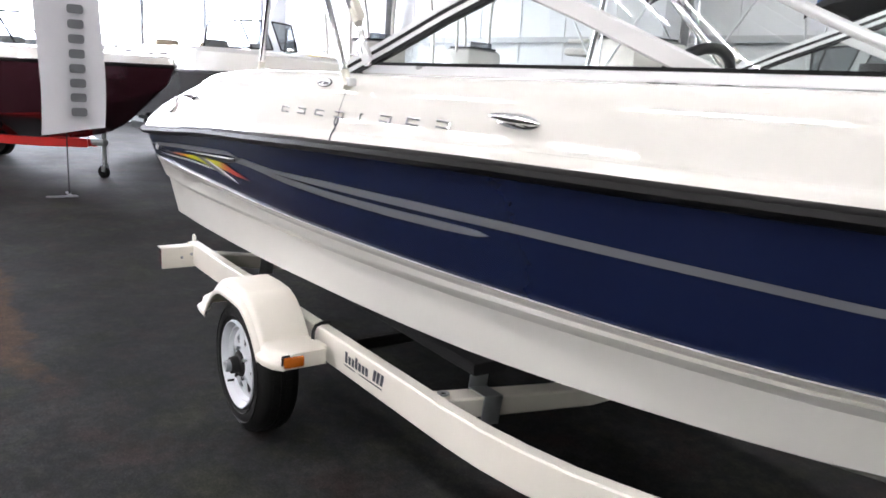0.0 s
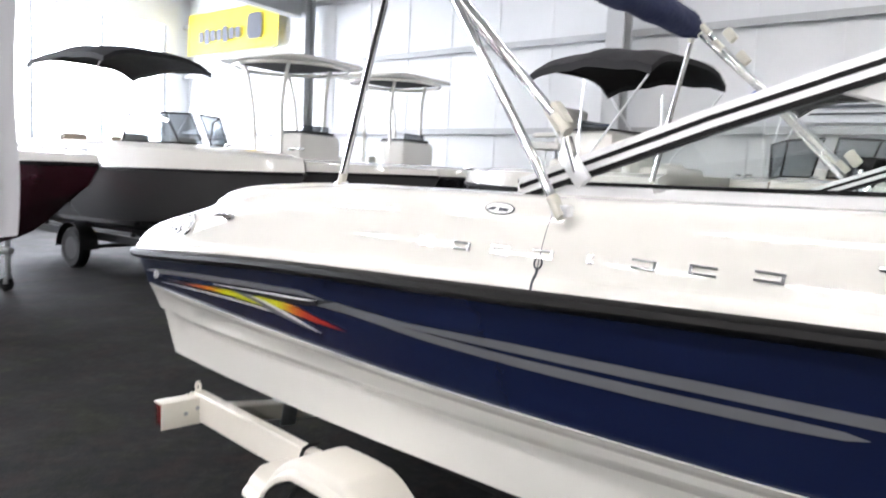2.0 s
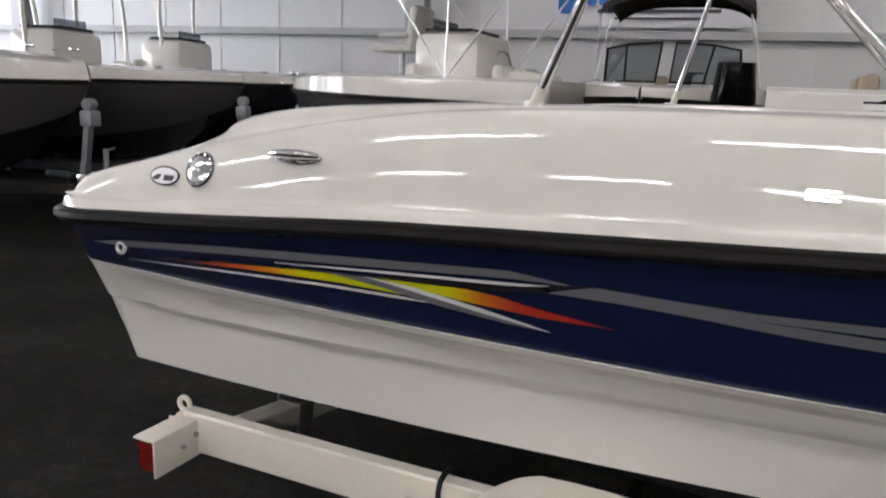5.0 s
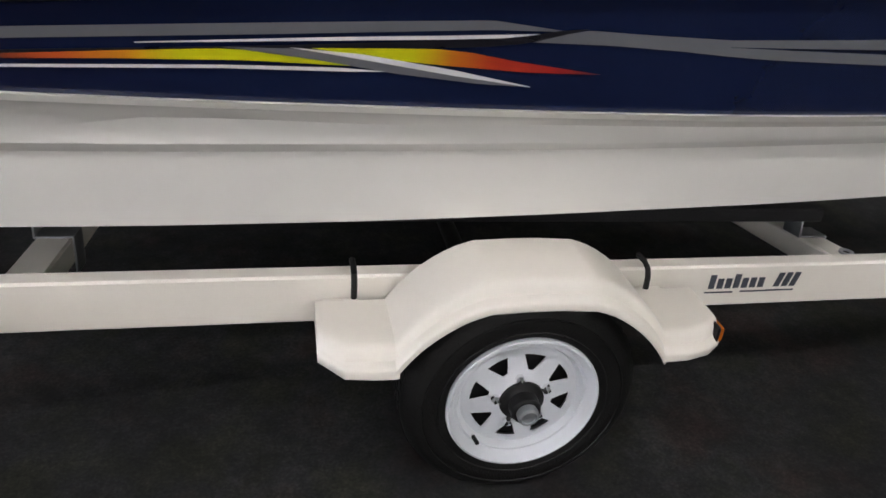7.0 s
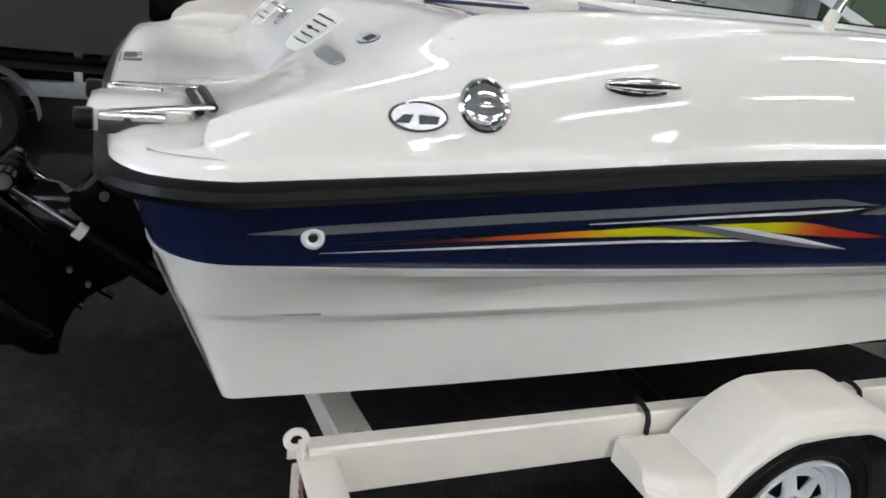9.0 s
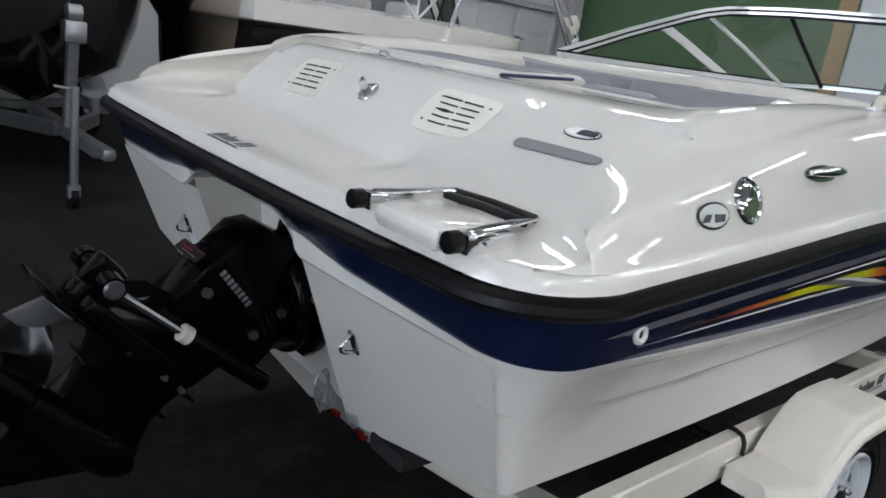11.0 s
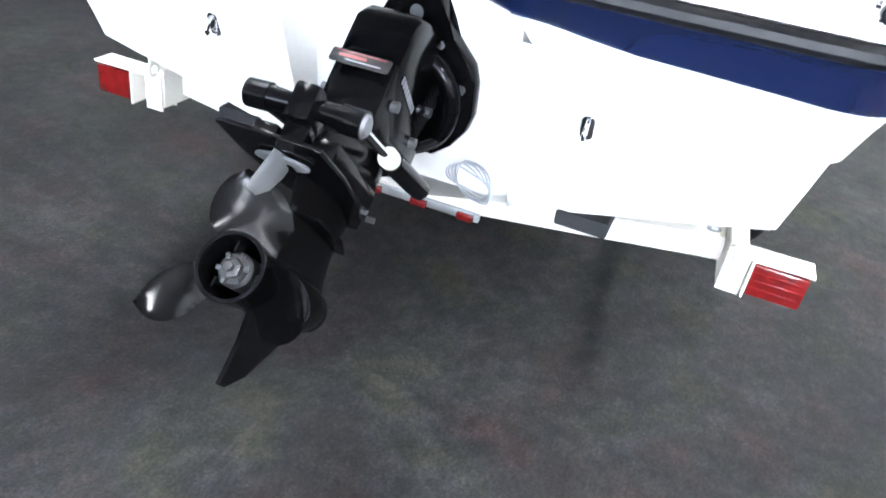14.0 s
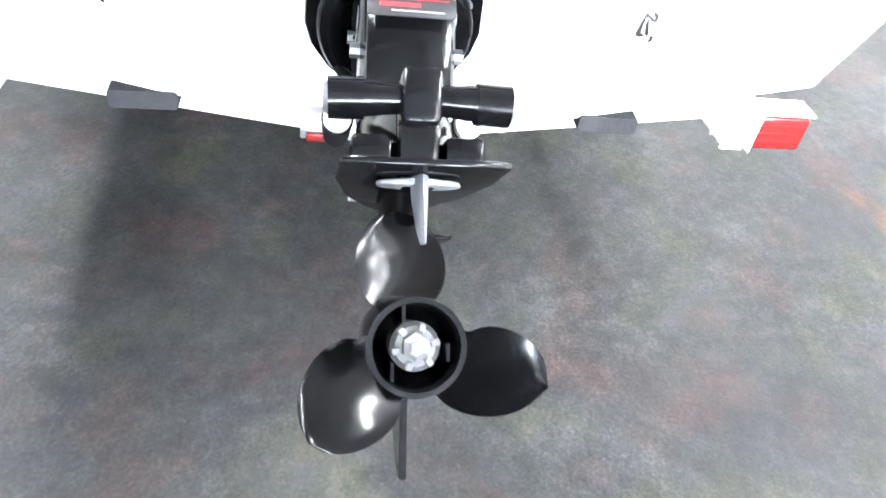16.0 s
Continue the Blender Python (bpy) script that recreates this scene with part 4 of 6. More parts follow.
for x in (0.092, 0.116):
    part("tread", tube(bmesh.new(), [platform(x, -0.762, 0.020), platform(x + 0.004, -0.87, 0.022), platform(x + 0.008, -0.984, 0.020)], 0.009, 10), BLACK_MATT, ladder, "black plastic tread")
pad = bmesh.new()
c = platform(0.0, -0.866, 0.008)
box(pad, c, (0.19, 0.20, 0.052), 0.022)
part("moulded_step", pad, GELCOAT, boat, "raised white step on the platform")

# windshield
WB = [(x, half(x) - 0.205, deck_h(x) + 0.008) for x in (2.28, 2.5, 2.8, 3.1, 3.4, 3.7, 4.0, 4.2)] + [(4.33, 0.42, 1.64), (4.38, 0.22, 1.65), (4.39, 0.0, 1.655)]
WT = [(2.30, 0.985, 1.612), (2.52, 0.955, 1.69), (2.80, 0.925, 1.79), (3.05, 0.90, 1.87), (3.25, 0.875, 1.935), (3.40, 0.83, 1.985), (3.52, 0.76, 2.02), (3.60, 0.66, 2.035), (3.66, 0.44, 2.05), (3.69, 0.22, 2.055), (3.70, 0.0, 2.055)]
shield = thing("windshield", (3.3, 0.0, 1.60), "raked runabout windshield in an aluminium frame", "windshield")
for s in (-1, 1):
    base = [Vector((x, s * y, z)) for x, y, z in WB]
    top = [Vector((x, s * y, z)) for x, y, z in WT]
    for nm, line, w, h, mt, off in (("base_frame", base, 0.030, 0.026, ALU, 0.013), ("base_gasket", base, 0.034, 0.010, RUBBER, 0.031), ("top_frame", top, 0.022, 0.046, ALU, 0.0), ("top_gasket", top, 0.026, 0.012, RUBBER, 0.0), ("lower_gasket", top, 0.024, 0.014, RUBBER, -0.029)):
        bm = bmesh.new()
        secs = []
        for k, p in enumerate(line):
            d = (line[min(k + 1, len(line) - 1)] - line[max(k - 1, 0)]).normalized()
            side = d.cross(Vector((0, 0, 1))).normalized()
            up = side.cross(d)
            q = p + up * off
            secs.append([q + side * w / 2 + up * h / 2, q - side * w / 2 + up * h / 2, q - side * w / 2 - up * h / 2, q + side * w / 2 - up * h / 2, q + side * w / 2 + up * h / 2])
        grid(bm, secs)
        for sec in (secs[0], secs[-1]):
            bm.faces.new([bm.verts.new(v) for v in sec[:4]])
        bmesh.ops.remove_doubles(bm, verts=bm.verts, dist=0.0005)
        part(nm, bm, mt, shield, "aluminium frame rail" if mt == ALU else "black rubber gasket", smooth=False)
    bm = bmesh.new()
    grid(bm, [base, [(a + b) / 2 for a, b in zip(base, top)], top])
    pane = part("pane", bm, GLASS, shield, "clear curved pane")
    pane.visible_shadow = False
    for k in (3, 5, 8):
        pts = []
        for t in range(9):
            w = t / 8
            at = min(k + 2, 8) * (1 - w) + k * w
            lo = int(min(at, 9))
            b = base[lo].lerp(base[lo + 1], at - lo)
            c = top[lo].lerp(top[lo + 1], at - lo)
            pts.append(b.lerp(c, 0.03 + 0.97 * w))
        part("post", strip(bmesh.new(), pts, 0.014, 0.052) if k == 3 else tube(bmesh.new(), pts, 0.013, 10), RUBBER if k == 8 else WHITE_FILM if k == 3 else ALU, shield, "black centre post" if k == 8 else "flat white post" if k == 3 else "aluminium post")

# bimini top, folded into its boot
bimini = thing("bimini_top", (2.54, 0.0, 1.56), "folded navy canvas sun top on aluminium poles", "sun top")
boot_line = bez((1.69, -1.07, 2.475), (1.71, -0.70, 2.52), (1.72, 0.4, 2.50), (1.70, 0.98, 2.42), 90)
bm = bmesh.new()
rings = []
NB = len(boot_line) - 1
for k, p in enumerate(boot_line):
    t = k / NB
    r0 = 0.090 * min(1.0, 0.35 + 7 * t) * (1 - 0.34 * t) * (1.0 if t < 0.97 else 0.75)
    r0 *= 1 + 0.10 * math.exp(-((t - 0.08) / 0.06) ** 2)
    sec = []
    for j in range(30):
        a = 2 * math.pi * j / 30
        fold = noise.noise((p.y * 5 + 1.2 * math.cos(a), 2.2 * math.sin(a) + p.y * 2, 3.1)) * 0.13
        crimp = abs(noise.noise((p.y * 16 + 2.5 * math.sin(a), 1.5 * math.cos(a), 7.7))) * 0.16
        sag = 0.10 * max(0.0, -math.sin(a)) * math.sin(9 * t + 1.0)
        r = r0 * (1.04 + fold - crimp + sag)
        sec.append(p + Vector((0.95 * r * math.cos(a), 0, 1.12 * r * math.sin(a))))
    rings.append(sec + [sec[0]])
grid(bm, rings)
bm.faces.new([bm.verts.new(v) for v in rings[0][:30]])
bm.faces.new([bm.verts.new(v) for v in rings[-1][:30]])
bmesh.ops.remove_doubles(bm, verts=bm.verts, dist=0.001)
part("boot", bm, NAVY_CLOTH, bimini, "wrinkled navy canvas boot", angle=60)
for s in (-1, 1):
    yb, yt = 1.09, 1.03
    if s < 0:
        poles = [((2.54, -1.122, 1.555), (1.87, -1.04, 2.40)), ((2.47, -1.06, 1.785), (1.80, -1.05, 2.36)), ((2.50, -1.07, 1.76), (1.93, -1.06, 2.29)), ((1.482, -1.005, 1.578), (1.80, -1.045, 2.34))]
    else:
        poles = [((2.52, 1.08, 1.60), (1.76, 0.95, 2.42)), ((2.40, 1.04, 1.78), (1.70, 0.97, 2.42)), ((2.45, 1.04, 1.74), (1.83, 0.96, 2.34)), ((1.50, 1.0, 1.60), (1.70, 0.97, 2.40))]
    for a, b in poles:
        pole = part("pole", tube(bmesh.new(), [a, b], 0.0125, 14), CHROME, bimini, "polished aluminium pole")
        d = (Vector(b) - Vector(a)).normalized()
        for end, sg in ((a, 1), (b, -1)):
            part("pole_end", tube(bmesh.new(), [Vector(end) - d * sg * 0.012, Vector(end) + d * sg * 0.05], 0.0155, 10), NYLON, pole, "pale nylon pole end")
    for q in ((1.93, s * 1.055, 2.27), (2.47, s * 1.06, 1.79), (1.79, s * 1.045, 2.335), (1.86, s * 1.04, 2.385)):
        m = facing(q, (-0.65, 0, 0.75), (0, s, 0))
        part("hinge", box(bmesh.new(), (0, 0, 0), (0.075, 0.045, 0.034), 0.008, m), NYLON, bimini, "pale nylon hinge")
    m = facing((2.525, s * 1.055, 1.665), (-0.65, 0, 0.75), (0, s, 0))
    part("knuckle", box(bmesh.new(), (0, 0, 0), (0.10, 0.048, 0.02), 0.008, m), ALU, bimini, "aluminium knuckle")
    part("pole", tube(bmesh.new(), [(2.50, s * 1.06, 1.74), (2.545, s * 1.05, 1.62)], 0.0125, 12), CHROME, bimini, "polished aluminium pole")
    for x, y in ((2.54, 1.115), (1.482, 1.0)):
        part("deck_hinge", box(bmesh.new(), (x, s * y, deck_h(x) - (0.028 if x > 2 else -0.006)), (0.05, 0.03, 0.028), 0.006), ALU, bimini, "small deck hinge")

# cockpit
part("liner", box(bmesh.new(), (2.4, 0, 0.93), (2.9, 1.5, 0.04), 0.0), GREY_VINYL, boat, "grey cockpit floor liner", smooth=False)


def cushion(name, c, size, material, parent, label="", turn=0.0, lean=0.0, bevel=0.05):
    m = Matrix.Translation(c) @ Matrix.Rotation(radians(turn), 4, "Z") @ Matrix.Rotation(radians(lean), 4, "Y")
    bm = box(bmesh.new(), (0, 0, 0), size, bevel, m)
    return part(name, bm, material, parent, label)


bench = thing("aft_bench", (1.25, 0.0, 0.95), "white vinyl aft bench with blue piping before the engine hatch", "bench")
cushion("seat_base", (1.38, 0.0, 1.10), (0.50, 1.5, 0.30), WHITE_VINYL, bench, "white vinyl base")
for y in (-0.40, 0.38):
    cushion("backrest", (1.12, y, 1.36), (0.17, 0.74, 0.30), WHITE_VINYL, bench, "white vinyl backrest", 0, 4, 0.04)
    cushion("accent", (1.21, y - 0.30, 1.46), (0.03, 0.12, 0.10), BLUE_VINYL, bench, "blue vinyl accent", 0, 0, 0.012)
hatch_pad = thing("sun_pad", (1.0, 0.26, 1.51), "white and grey vinyl sun pad with navy edge on the hatch", "cushion")
cushion("pad", (1.0, 0.26, 1.516), (0.46, 0.80, 0.040), WHITE_VINYL, hatch_pad, "white vinyl pad", 0, -2, 0.026)
cushion("band", (1.02, 0.26, 1.535), (0.26, 0.72, 0.010), GREY_VINYL, hatch_pad, "grey vinyl band", 0, -2, 0.004)
cushion("edge", (0.97, -0.14, 1.524), (0.36, 0.016, 0.012), BLUE_VINYL, hatch_pad, "navy vinyl edge", 0, -2, 0.008)
for y, x in ((0.45, 2.50), (-0.46, 2.75)):
    seat = thing("cockpit_seat", (x, y, 0.95), "grey and white vinyl cockpit seat", "seat", "cockpit seats")
    cushion("seat_base", (x - 0.1, y, 1.10), (0.50, 0.48, 0.26), WHITE_VINYL, seat, "white vinyl base")
    cushion("backrest", (x - 0.30, y, 1.32), (0.14, 0.46, 0.34), GREY_VINYL, seat, "grey vinyl backrest", 0, -6)
# port side lining: grey vinyl with a raised pocket and arm rest
bm = bmesh.new()
grid(bm, [[(x, half(x) - 0.345 - d, z + 0.02 * math.sin(1.4 * x)) for x in (1.9, 2.15, 2.4, 2.7, 3.0, 3.3, 3.6, 3.9, 4.15)] for z, d in ((0.94, 0.02), (1.18, 0.05), (1.31, 0.06), (1.35, 0.02), (1.48, 0.01), (1.54, 0.0), (1.56, -0.03))])
side_panel = part("side_panel", bm, GREY_VINYL, boat, "grey vinyl side lining")
for x0, x1, z0, z1 in ((1.95, 2.55, 1.39, 1.53), (2.64, 3.40, 1.38, 1.54)):
    m = facing(((x0 + x1) / 2, half((x0 + x1) / 2) - 0.372, (z0 + z1) / 2), (1, 0, 0), (0, -1, 0))
    part("pocket", slab(bmesh.new(), rounded(x1 - x0, z1 - z0, 0.06), m, 0.016, 0.006), GREY_VINYL, side_panel, "darker grey padded pocket")
part("cup_ring", lathe(bmesh.new(), [(0.02, 0.0), (0.035, 0.0), (0.035, 0.008), (0.02, 0.008)], facing((2.9, half(2.9) - 0.39, 1.47), (1, 0, 0), (0, -1, 0)), 20, closed=True), BLACK_MATT, side_panel)
for y in (0.52, -0.55):
    dash = bmesh.new()
    box(dash, (3.60 if y < 0 else 4.12, y, 1.24), (0.36, 0.56 if y < 0 else 0.34, 0.58), 0.07)
    part("dash_pod", dash, GELCOAT, boat, "white moulded dash pod")
wheel_at = facing((3.36, -0.46, 1.57), (0, 1, 0), (-0.85, 0, 0.5))
bm = bmesh.new()
tube(bm, [wheel_at @ Vector((0.17 * math.cos(a), 0.17 * math.sin(a), 0)) for a in (2 * math.pi * k / 28 for k in range(29))], 0.016, 10)
for a in (90, 210, 330):
    tube(bm, [wheel_at @ Vector((0, 0, -0.02)), wheel_at @ Vector((0.16 * math.cos(radians(a)), 0.16 * math.sin(radians(a)), 0))], 0.014, 8)
tube(bm, [wheel_at @ Vector((0, 0, -0.10)), wheel_at @ Vector((0, 0, 0.01))], 0.035, 14)
part("steering_wheel", bm, BLACK_MATT, boat, "dark steering wheel")

# ---- the trailer under the runabout ----
trailer = thing("boat_trailer", (1.7, 0.0, FLOOR_Z), "cream painted single-axle boat trailer carrying the runabout", "trailer")


def beam_z(x):
    return lerp(x, (0.3, 1.2, 2.9, 6.5), (0.448, 0.453, 0.465, 0.47))


def beam_y(x):
    return lerp(x, (0.345, 2.95), (0.972, 0.915))


for s in (-1, 1):
    line = [(x, s * beam_y(x), beam_z(x) + lerp(x, (0.345, 2.95), (0.038, 0.0))) for x in (0.345, 0.9, 1.7, 2.4, 2.75, 2.95)]
    line += [(3.12, s * 0.905, 0.466), (3.28, s * 0.882, 0.466), (3.45, s * 0.845, 0.466), (3.65, s * 0.775, 0.466), (4.2, s * 0.545, 0.466), (5.3, s * 0.08, 0.466)]
    part("side_beam", strip(bmesh.new(), line, 0.055, 0.135), CREAM, trailer, "cream box section side beam", angle=25)
    # tail bracket, lamp and tie-down eye at the rear end
    far = 0.034 if s > 0 else 0.0  # the port lamp sits a little further out
    bm = box(bmesh.new(), (0.402, s * 1.062 + far / 2, 0.472), (0.008, 0.236 + far, 0.118), 0.002)
    box(bm, (0.362, s * 1.062 + far / 2, 0.533), (0.086, 0.236 + far, 0.007), 0.002)
    box(bm, (0.352, s * 1.018 + far, 0.478), (0.095, 0.006, 0.118), 0.002)
    box(bm, (0.335, s * 0.980, 0.480), (0.010, 0.066, 0.140), 0.003)
    bracket = part("lamp_bracket", bm, CREAM, trailer, "cream lamp bracket")
    lamp = part("tail_lamp", box(bmesh.new(), (0.358, s * 1.098 + far, 0.473), (0.075, 0.150, 0.100), 0.008), RED_LENS, trailer, "red tail lamp lens")
    for dz in (-0.024, 0.0, 0.024):
        part("lens_rib", box(bmesh.new(), (0.3203, s * 1.098 + far, 0.473 + dz), (0.0014, 0.132, 0.008), 0.0004), RED_LENS, lamp)
    for dy in (-0.02, 0.035):
        part("bolt", lathe(bmesh.new(), [(0.009, 0.0), (0.009, 0.006), (0.005, 0.012), (0.0, 0.013)], facing((0.4065, s * (1.03 + dy), 0.485 - dy * 0.3), (0, 1, 0), (1, 0, 0)), 8), STEEL, bracket, smooth=False)
    tab = bmesh.new()
    m = facing((0.322, s * 0.962, 0.562), (1, 0, 0), (0, s, 0))
    lathe(tab, [(0.014, 0.0), (0.030, 0.0), (0.030, 0.008), (0.014, 0.008)], m, 20, closed=True)
    box(tab, (0.003, -0.035, 0.004), (0.045, 0.030, 0.007), 0.002, m)
    part("tie_eye", tab, CREAM, trailer, "cream tie-down eye tab")
    # carpeted bunk and its brackets
    bunk = bmesh.new()
    strip(bunk, [(x, s * y, z_under(y) - 0.034) for x, y in ((0.205, 0.548), (0.8, 0.56), (1.6, 0.59), (2.4, 0.62), (2.80, 0.635))], 0.15, 0.045)
    part("bunk", bunk, CARPET, trailer, "dark carpeted bunk board")
    for x, y in ((0.485, 0.583), (2.80, 0.652)):  # bent strap: up to the bunk, over the crossmember and down its fore face
        top = 0.35 + 0.12 * (y / 0.885) ** 1.05 + 0.0375
        m = Matrix.Translation((x, s * y, top)) @ Matrix.Rotation(s * radians(7.5), 4, "X")
        up = z_under(y) - 0.062 - top
        bm = box(bmesh.new(), (-0.047, 0, up / 2 + 0.003), (0.006, 0.085, up), 0.001, m)
        box(bm, (0.0, 0, 0.0045), (0.100, 0.085, 0.006), 0.001, m)
        box(bm, (0.052, 0, -0.048), (0.006, 0.085, 0.110), 0.001, m)
        part("bunk_bracket", bm, STEEL, trailer, "galvanised bunk bracket bent over the crossmember")

for x, low in ((0.485, 0.35), (2.80, 0.35)):
    line = [(x, y, low + (0.47 - low) * (abs(y) / 0.885) ** 1.05) for y in ((-0.945 if x < 1 else -0.885), -0.6, -0.3, -0.12, 0.12, 0.3, 0.6, (0.945 if x < 1 else 0.885))]
    cross = part("crossmember", strip(bmesh.new(), line, 0.095, 0.075), CREAM, trailer, "cream vee-shaped crossmember", angle=25)
    for s in (-1, 1):
        part("grommet", lathe(bmesh.new(), [(0.012, 0.0), (0.022, 0.0), (0.022, 0.006), (0.012, 0.006)], Matrix.Translation((x + 0.005, s * (0.905 if x < 1 else 0.845), 0.508)), 20, closed=True), STEEL, cross, "dark bolt hole ring")
        part("bolt", lathe(bmesh.new(), [(0.013, 0.0), (0.013, 0.003), (0.0, 0.0035)], Matrix.Translation((x + 0.005, s * (0.905 if x < 1 else 0.845), 0.5065)), 16), BLACK_MATT, cross)
bar = part("marker_bar", box(bmesh.new(), (0.427, 0.0, 0.335), (0.02, 0.42, 0.028), 0.004), STEEL, trailer, "steel bar with three red marker lamps")
for y in (-0.165, 0.0, 0.165):
    part("marker_lamp", box(bmesh.new(), (0.409, y, 0.335), (0.022, 0.06, 0.024), 0.006), RED_LENS, bar, "small red marker lamp")

bm = bmesh.new()
strip(bm, [(4.9, 0, 0.466), (5.8, 0, 0.466), (6.7, 0, 0.466)], 0.076, 0.076)
part("tongue", bm, CREAM, trailer, "cream trailer tongue", angle=25)
part("coupler", box(bmesh.new(), (6.78, 0, 0.48), (0.26, 0.09, 0.07), 0.03), STEEL, trailer)
bm = bmesh.new()
tube(bm, [(6.2, 0.09, 0.75), (6.2, 0.09, FLOOR_Z + 0.12)], 0.028, 12)
tube(bm, [(6.2, 0.06, FLOOR_Z + 0.09), (6.2, 0.12, FLOOR_Z + 0.09)], 0.09, 20)
part("jack", bm, STEEL, trailer, "steel tongue jack with a wheel")
bm = bmesh.new()
strip(bm, [(5.55, 0, 0.49), (5.62, 0, 0.8), (5.7, 0, 1.12)], 0.08, 0.06)
box(bm, (5.66, 0, 1.16), (0.12, 0.16, 0.12), 0.02)
part("winch_post", bm, CREAM, trailer, "cream winch post")
part("axle", tube(bmesh.new(), [(1.69, -1.0, 0.275), (1.69, 1.0, 0.275)], 0.030, 14), BLACK_MATT, trailer, "black axle tube")
WHEEL_R, HUB_Z = 0.312, FLOOR_Z + 0.312
for s in (-1, 1):
    bm = bmesh.new()
    for dz in (0.0, 0.012):
        tube(bm, [(1.38, s * 0.90, 0.375), (1.55, s * 0.90, 0.315 - dz), (1.69, s * 0.90, 0.305 - dz), (1.83, s * 0.90, 0.315 - dz), (2.0, s * 0.90, 0.375)], 0.014, 6)
    part("leaf_spring", bm, BLACK_MATT, trailer, "black leaf spring")

    # wheel: tyre, rim, pierced disc, hub
    y0 = s * 1.185
    m = facing((1.69, y0, HUB_Z), (1, 0, 0), (0, s, 0))
    R = WHEEL_R
    profile = [(0.196, -0.012), (0.205, 0.002), (0.235, 0.010), (0.268, 0.006), (0.288, -0.006), (R - 0.006, -0.022), (R, -0.040), (R, -0.075), (R - 0.004, -0.078), (R - 0.004, -0.084), (R, -0.087), (R, -0.120), (R - 0.006, -0.150),
               (0.288, -0.166), (0.250, -0.176), (0.205, -0.170), (0.196, -0.158)]
    tyre = part("tyre", lathe(bmesh.new(), profile, m, 56, caps=False), TYRE, trailer, "black trailer tyre")
    bm = bmesh.new()
    for k in range(56):
        a = 2 * math.pi * k / 56
        mm = m @ Matrix.Rotation(a, 4, "Z")
        for z, off in ((-0.052, 0.0), (-0.112, 0.05)):
            box(bm, (R - 0.004, off * 0.2, z), (0.011, 0.022, 0.024), 0.0, mm)
    tagged(part("tread", bm, TYRE, tyre, "worn tread blocks", smooth=False), kind="stuff")
    for rr in (0.222, 0.262):
        part("sidewall_rib", lathe(bmesh.new(), [(rr - 0.002, 0.0085), (rr, 0.0115), (rr + 0.002, 0.0085)], m, 56, caps=False), TYRE, tyre)
    rim_profile = [(0.150, -0.030), (0.158, -0.034), (0.164, -0.022), (0.168, -0.016), (0.176, -0.018), (0.182, -0.010), (0.188, 0.004), (0.194, 0.012), (0.200, 0.010), (0.202, 0.002), (0.198, -0.01), (0.186, -0.02), (0.170, -0.09), (0.186, -0.15), (0.195, -0.16)]
    rim = part("rim", lathe(bmesh.new(), rim_profile, m, 56, caps=False), WHEEL, trailer, "white painted steel rim")
    disc = bmesh.new()
    spokes = 8
    radii = [0.058, 0.086, 0.134, 0.151]
    sub = 6
    n = spokes * sub
    rows = []
    for j, r in enumerate(radii):
        row = []
        for k in range(n + 1):
            q = k % sub
            a = 2 * math.pi * (k // sub) / spokes
            frac = {0: 0.0, 1: 0.16, 2: 0.3, 3: 0.5, 4: 0.7, 5: 0.84}[q]
            if j == 1:
                frac = {0: 0.0, 1: 0.40, 2: 0.45, 3: 0.5, 4: 0.55, 5: 0.60}[q]
            if j == 2:
                frac = {0: 0.0, 1: 0.20, 2: 0.33, 3: 0.5, 4: 0.67, 5: 0.80}[q]
            ang = a + 2 * math.pi / spokes * frac + 0.2
            zz = (-0.010, -0.020, -0.026, -0.030)[j]
            row.append(m @ Vector((r * math.cos(ang), r * math.sin(ang), zz)))
        rows.append(row)
    for side in (0.0, -0.006):
        off = (m.to_3x3() @ Vector((0, 0, side)))
        vs = [[disc.verts.new(p + off) for p in row] for row in rows]
        for j in range(3):
            for k in range(n):
                if j == 1 and k % sub in (1, 2, 3, 4):
                    continue
                disc.faces.new((vs[j][k], vs[j][k + 1], vs[j + 1][k + 1], vs[j + 1][k]))
    bmesh.ops.remove_doubles(disc, verts=disc.verts, dist=0.0003)
    part("disc", disc, WHEEL, rim, "white pierced wheel disc", angle=20)
    part("drum", lathe(bmesh.new(), [(0.145, -0.055), (0.145, -0.05), (0.0, -0.05)], m, 40), BLACK_MATT, rim, "black drum behind the disc")
    hub = part("hub", lathe(bmesh.new(), [(0.060, -0.012), (0.058, -0.004), (0.046, 0.0), (0.040, 0.004), (0.038, 0.034), (0.034, 0.038), (0.0, 0.038)], m, 32), BLACK_MATT, rim, "black hub")
    part("grease_cap", lathe(bmesh.new(), [(0.027, 0.037), (0.028, 0.048), (0.026, 0.058), (0.020, 0.062), (0.018, 0.056), (0.0, 0.055)], m, 28), STEEL, hub, "steel grease cap")
    for k in range(5):
        a = 2 * math.pi * k / 5 + 0.5
        mm = m @ Matrix.Translation((0.070 * math.cos(a), 0.070 * math.sin(a), -0.016))
        part("lug_nut", lathe(bmesh.new(), [(0.0125, 0.0), (0.0125, 0.012), (0.009, 0.020), (0.0, 0.024)], mm, 6), CHROME, rim, smooth=False)
    mm = m @ Matrix.Translation((-0.112, -0.122, -0.02))
    part("valve", tube(bmesh.new(), [mm @ Vector((0, 0, 0)), mm @ Vector((0.004, 0.004, 0.03))], 0.006, 8), RUBBER, rim)

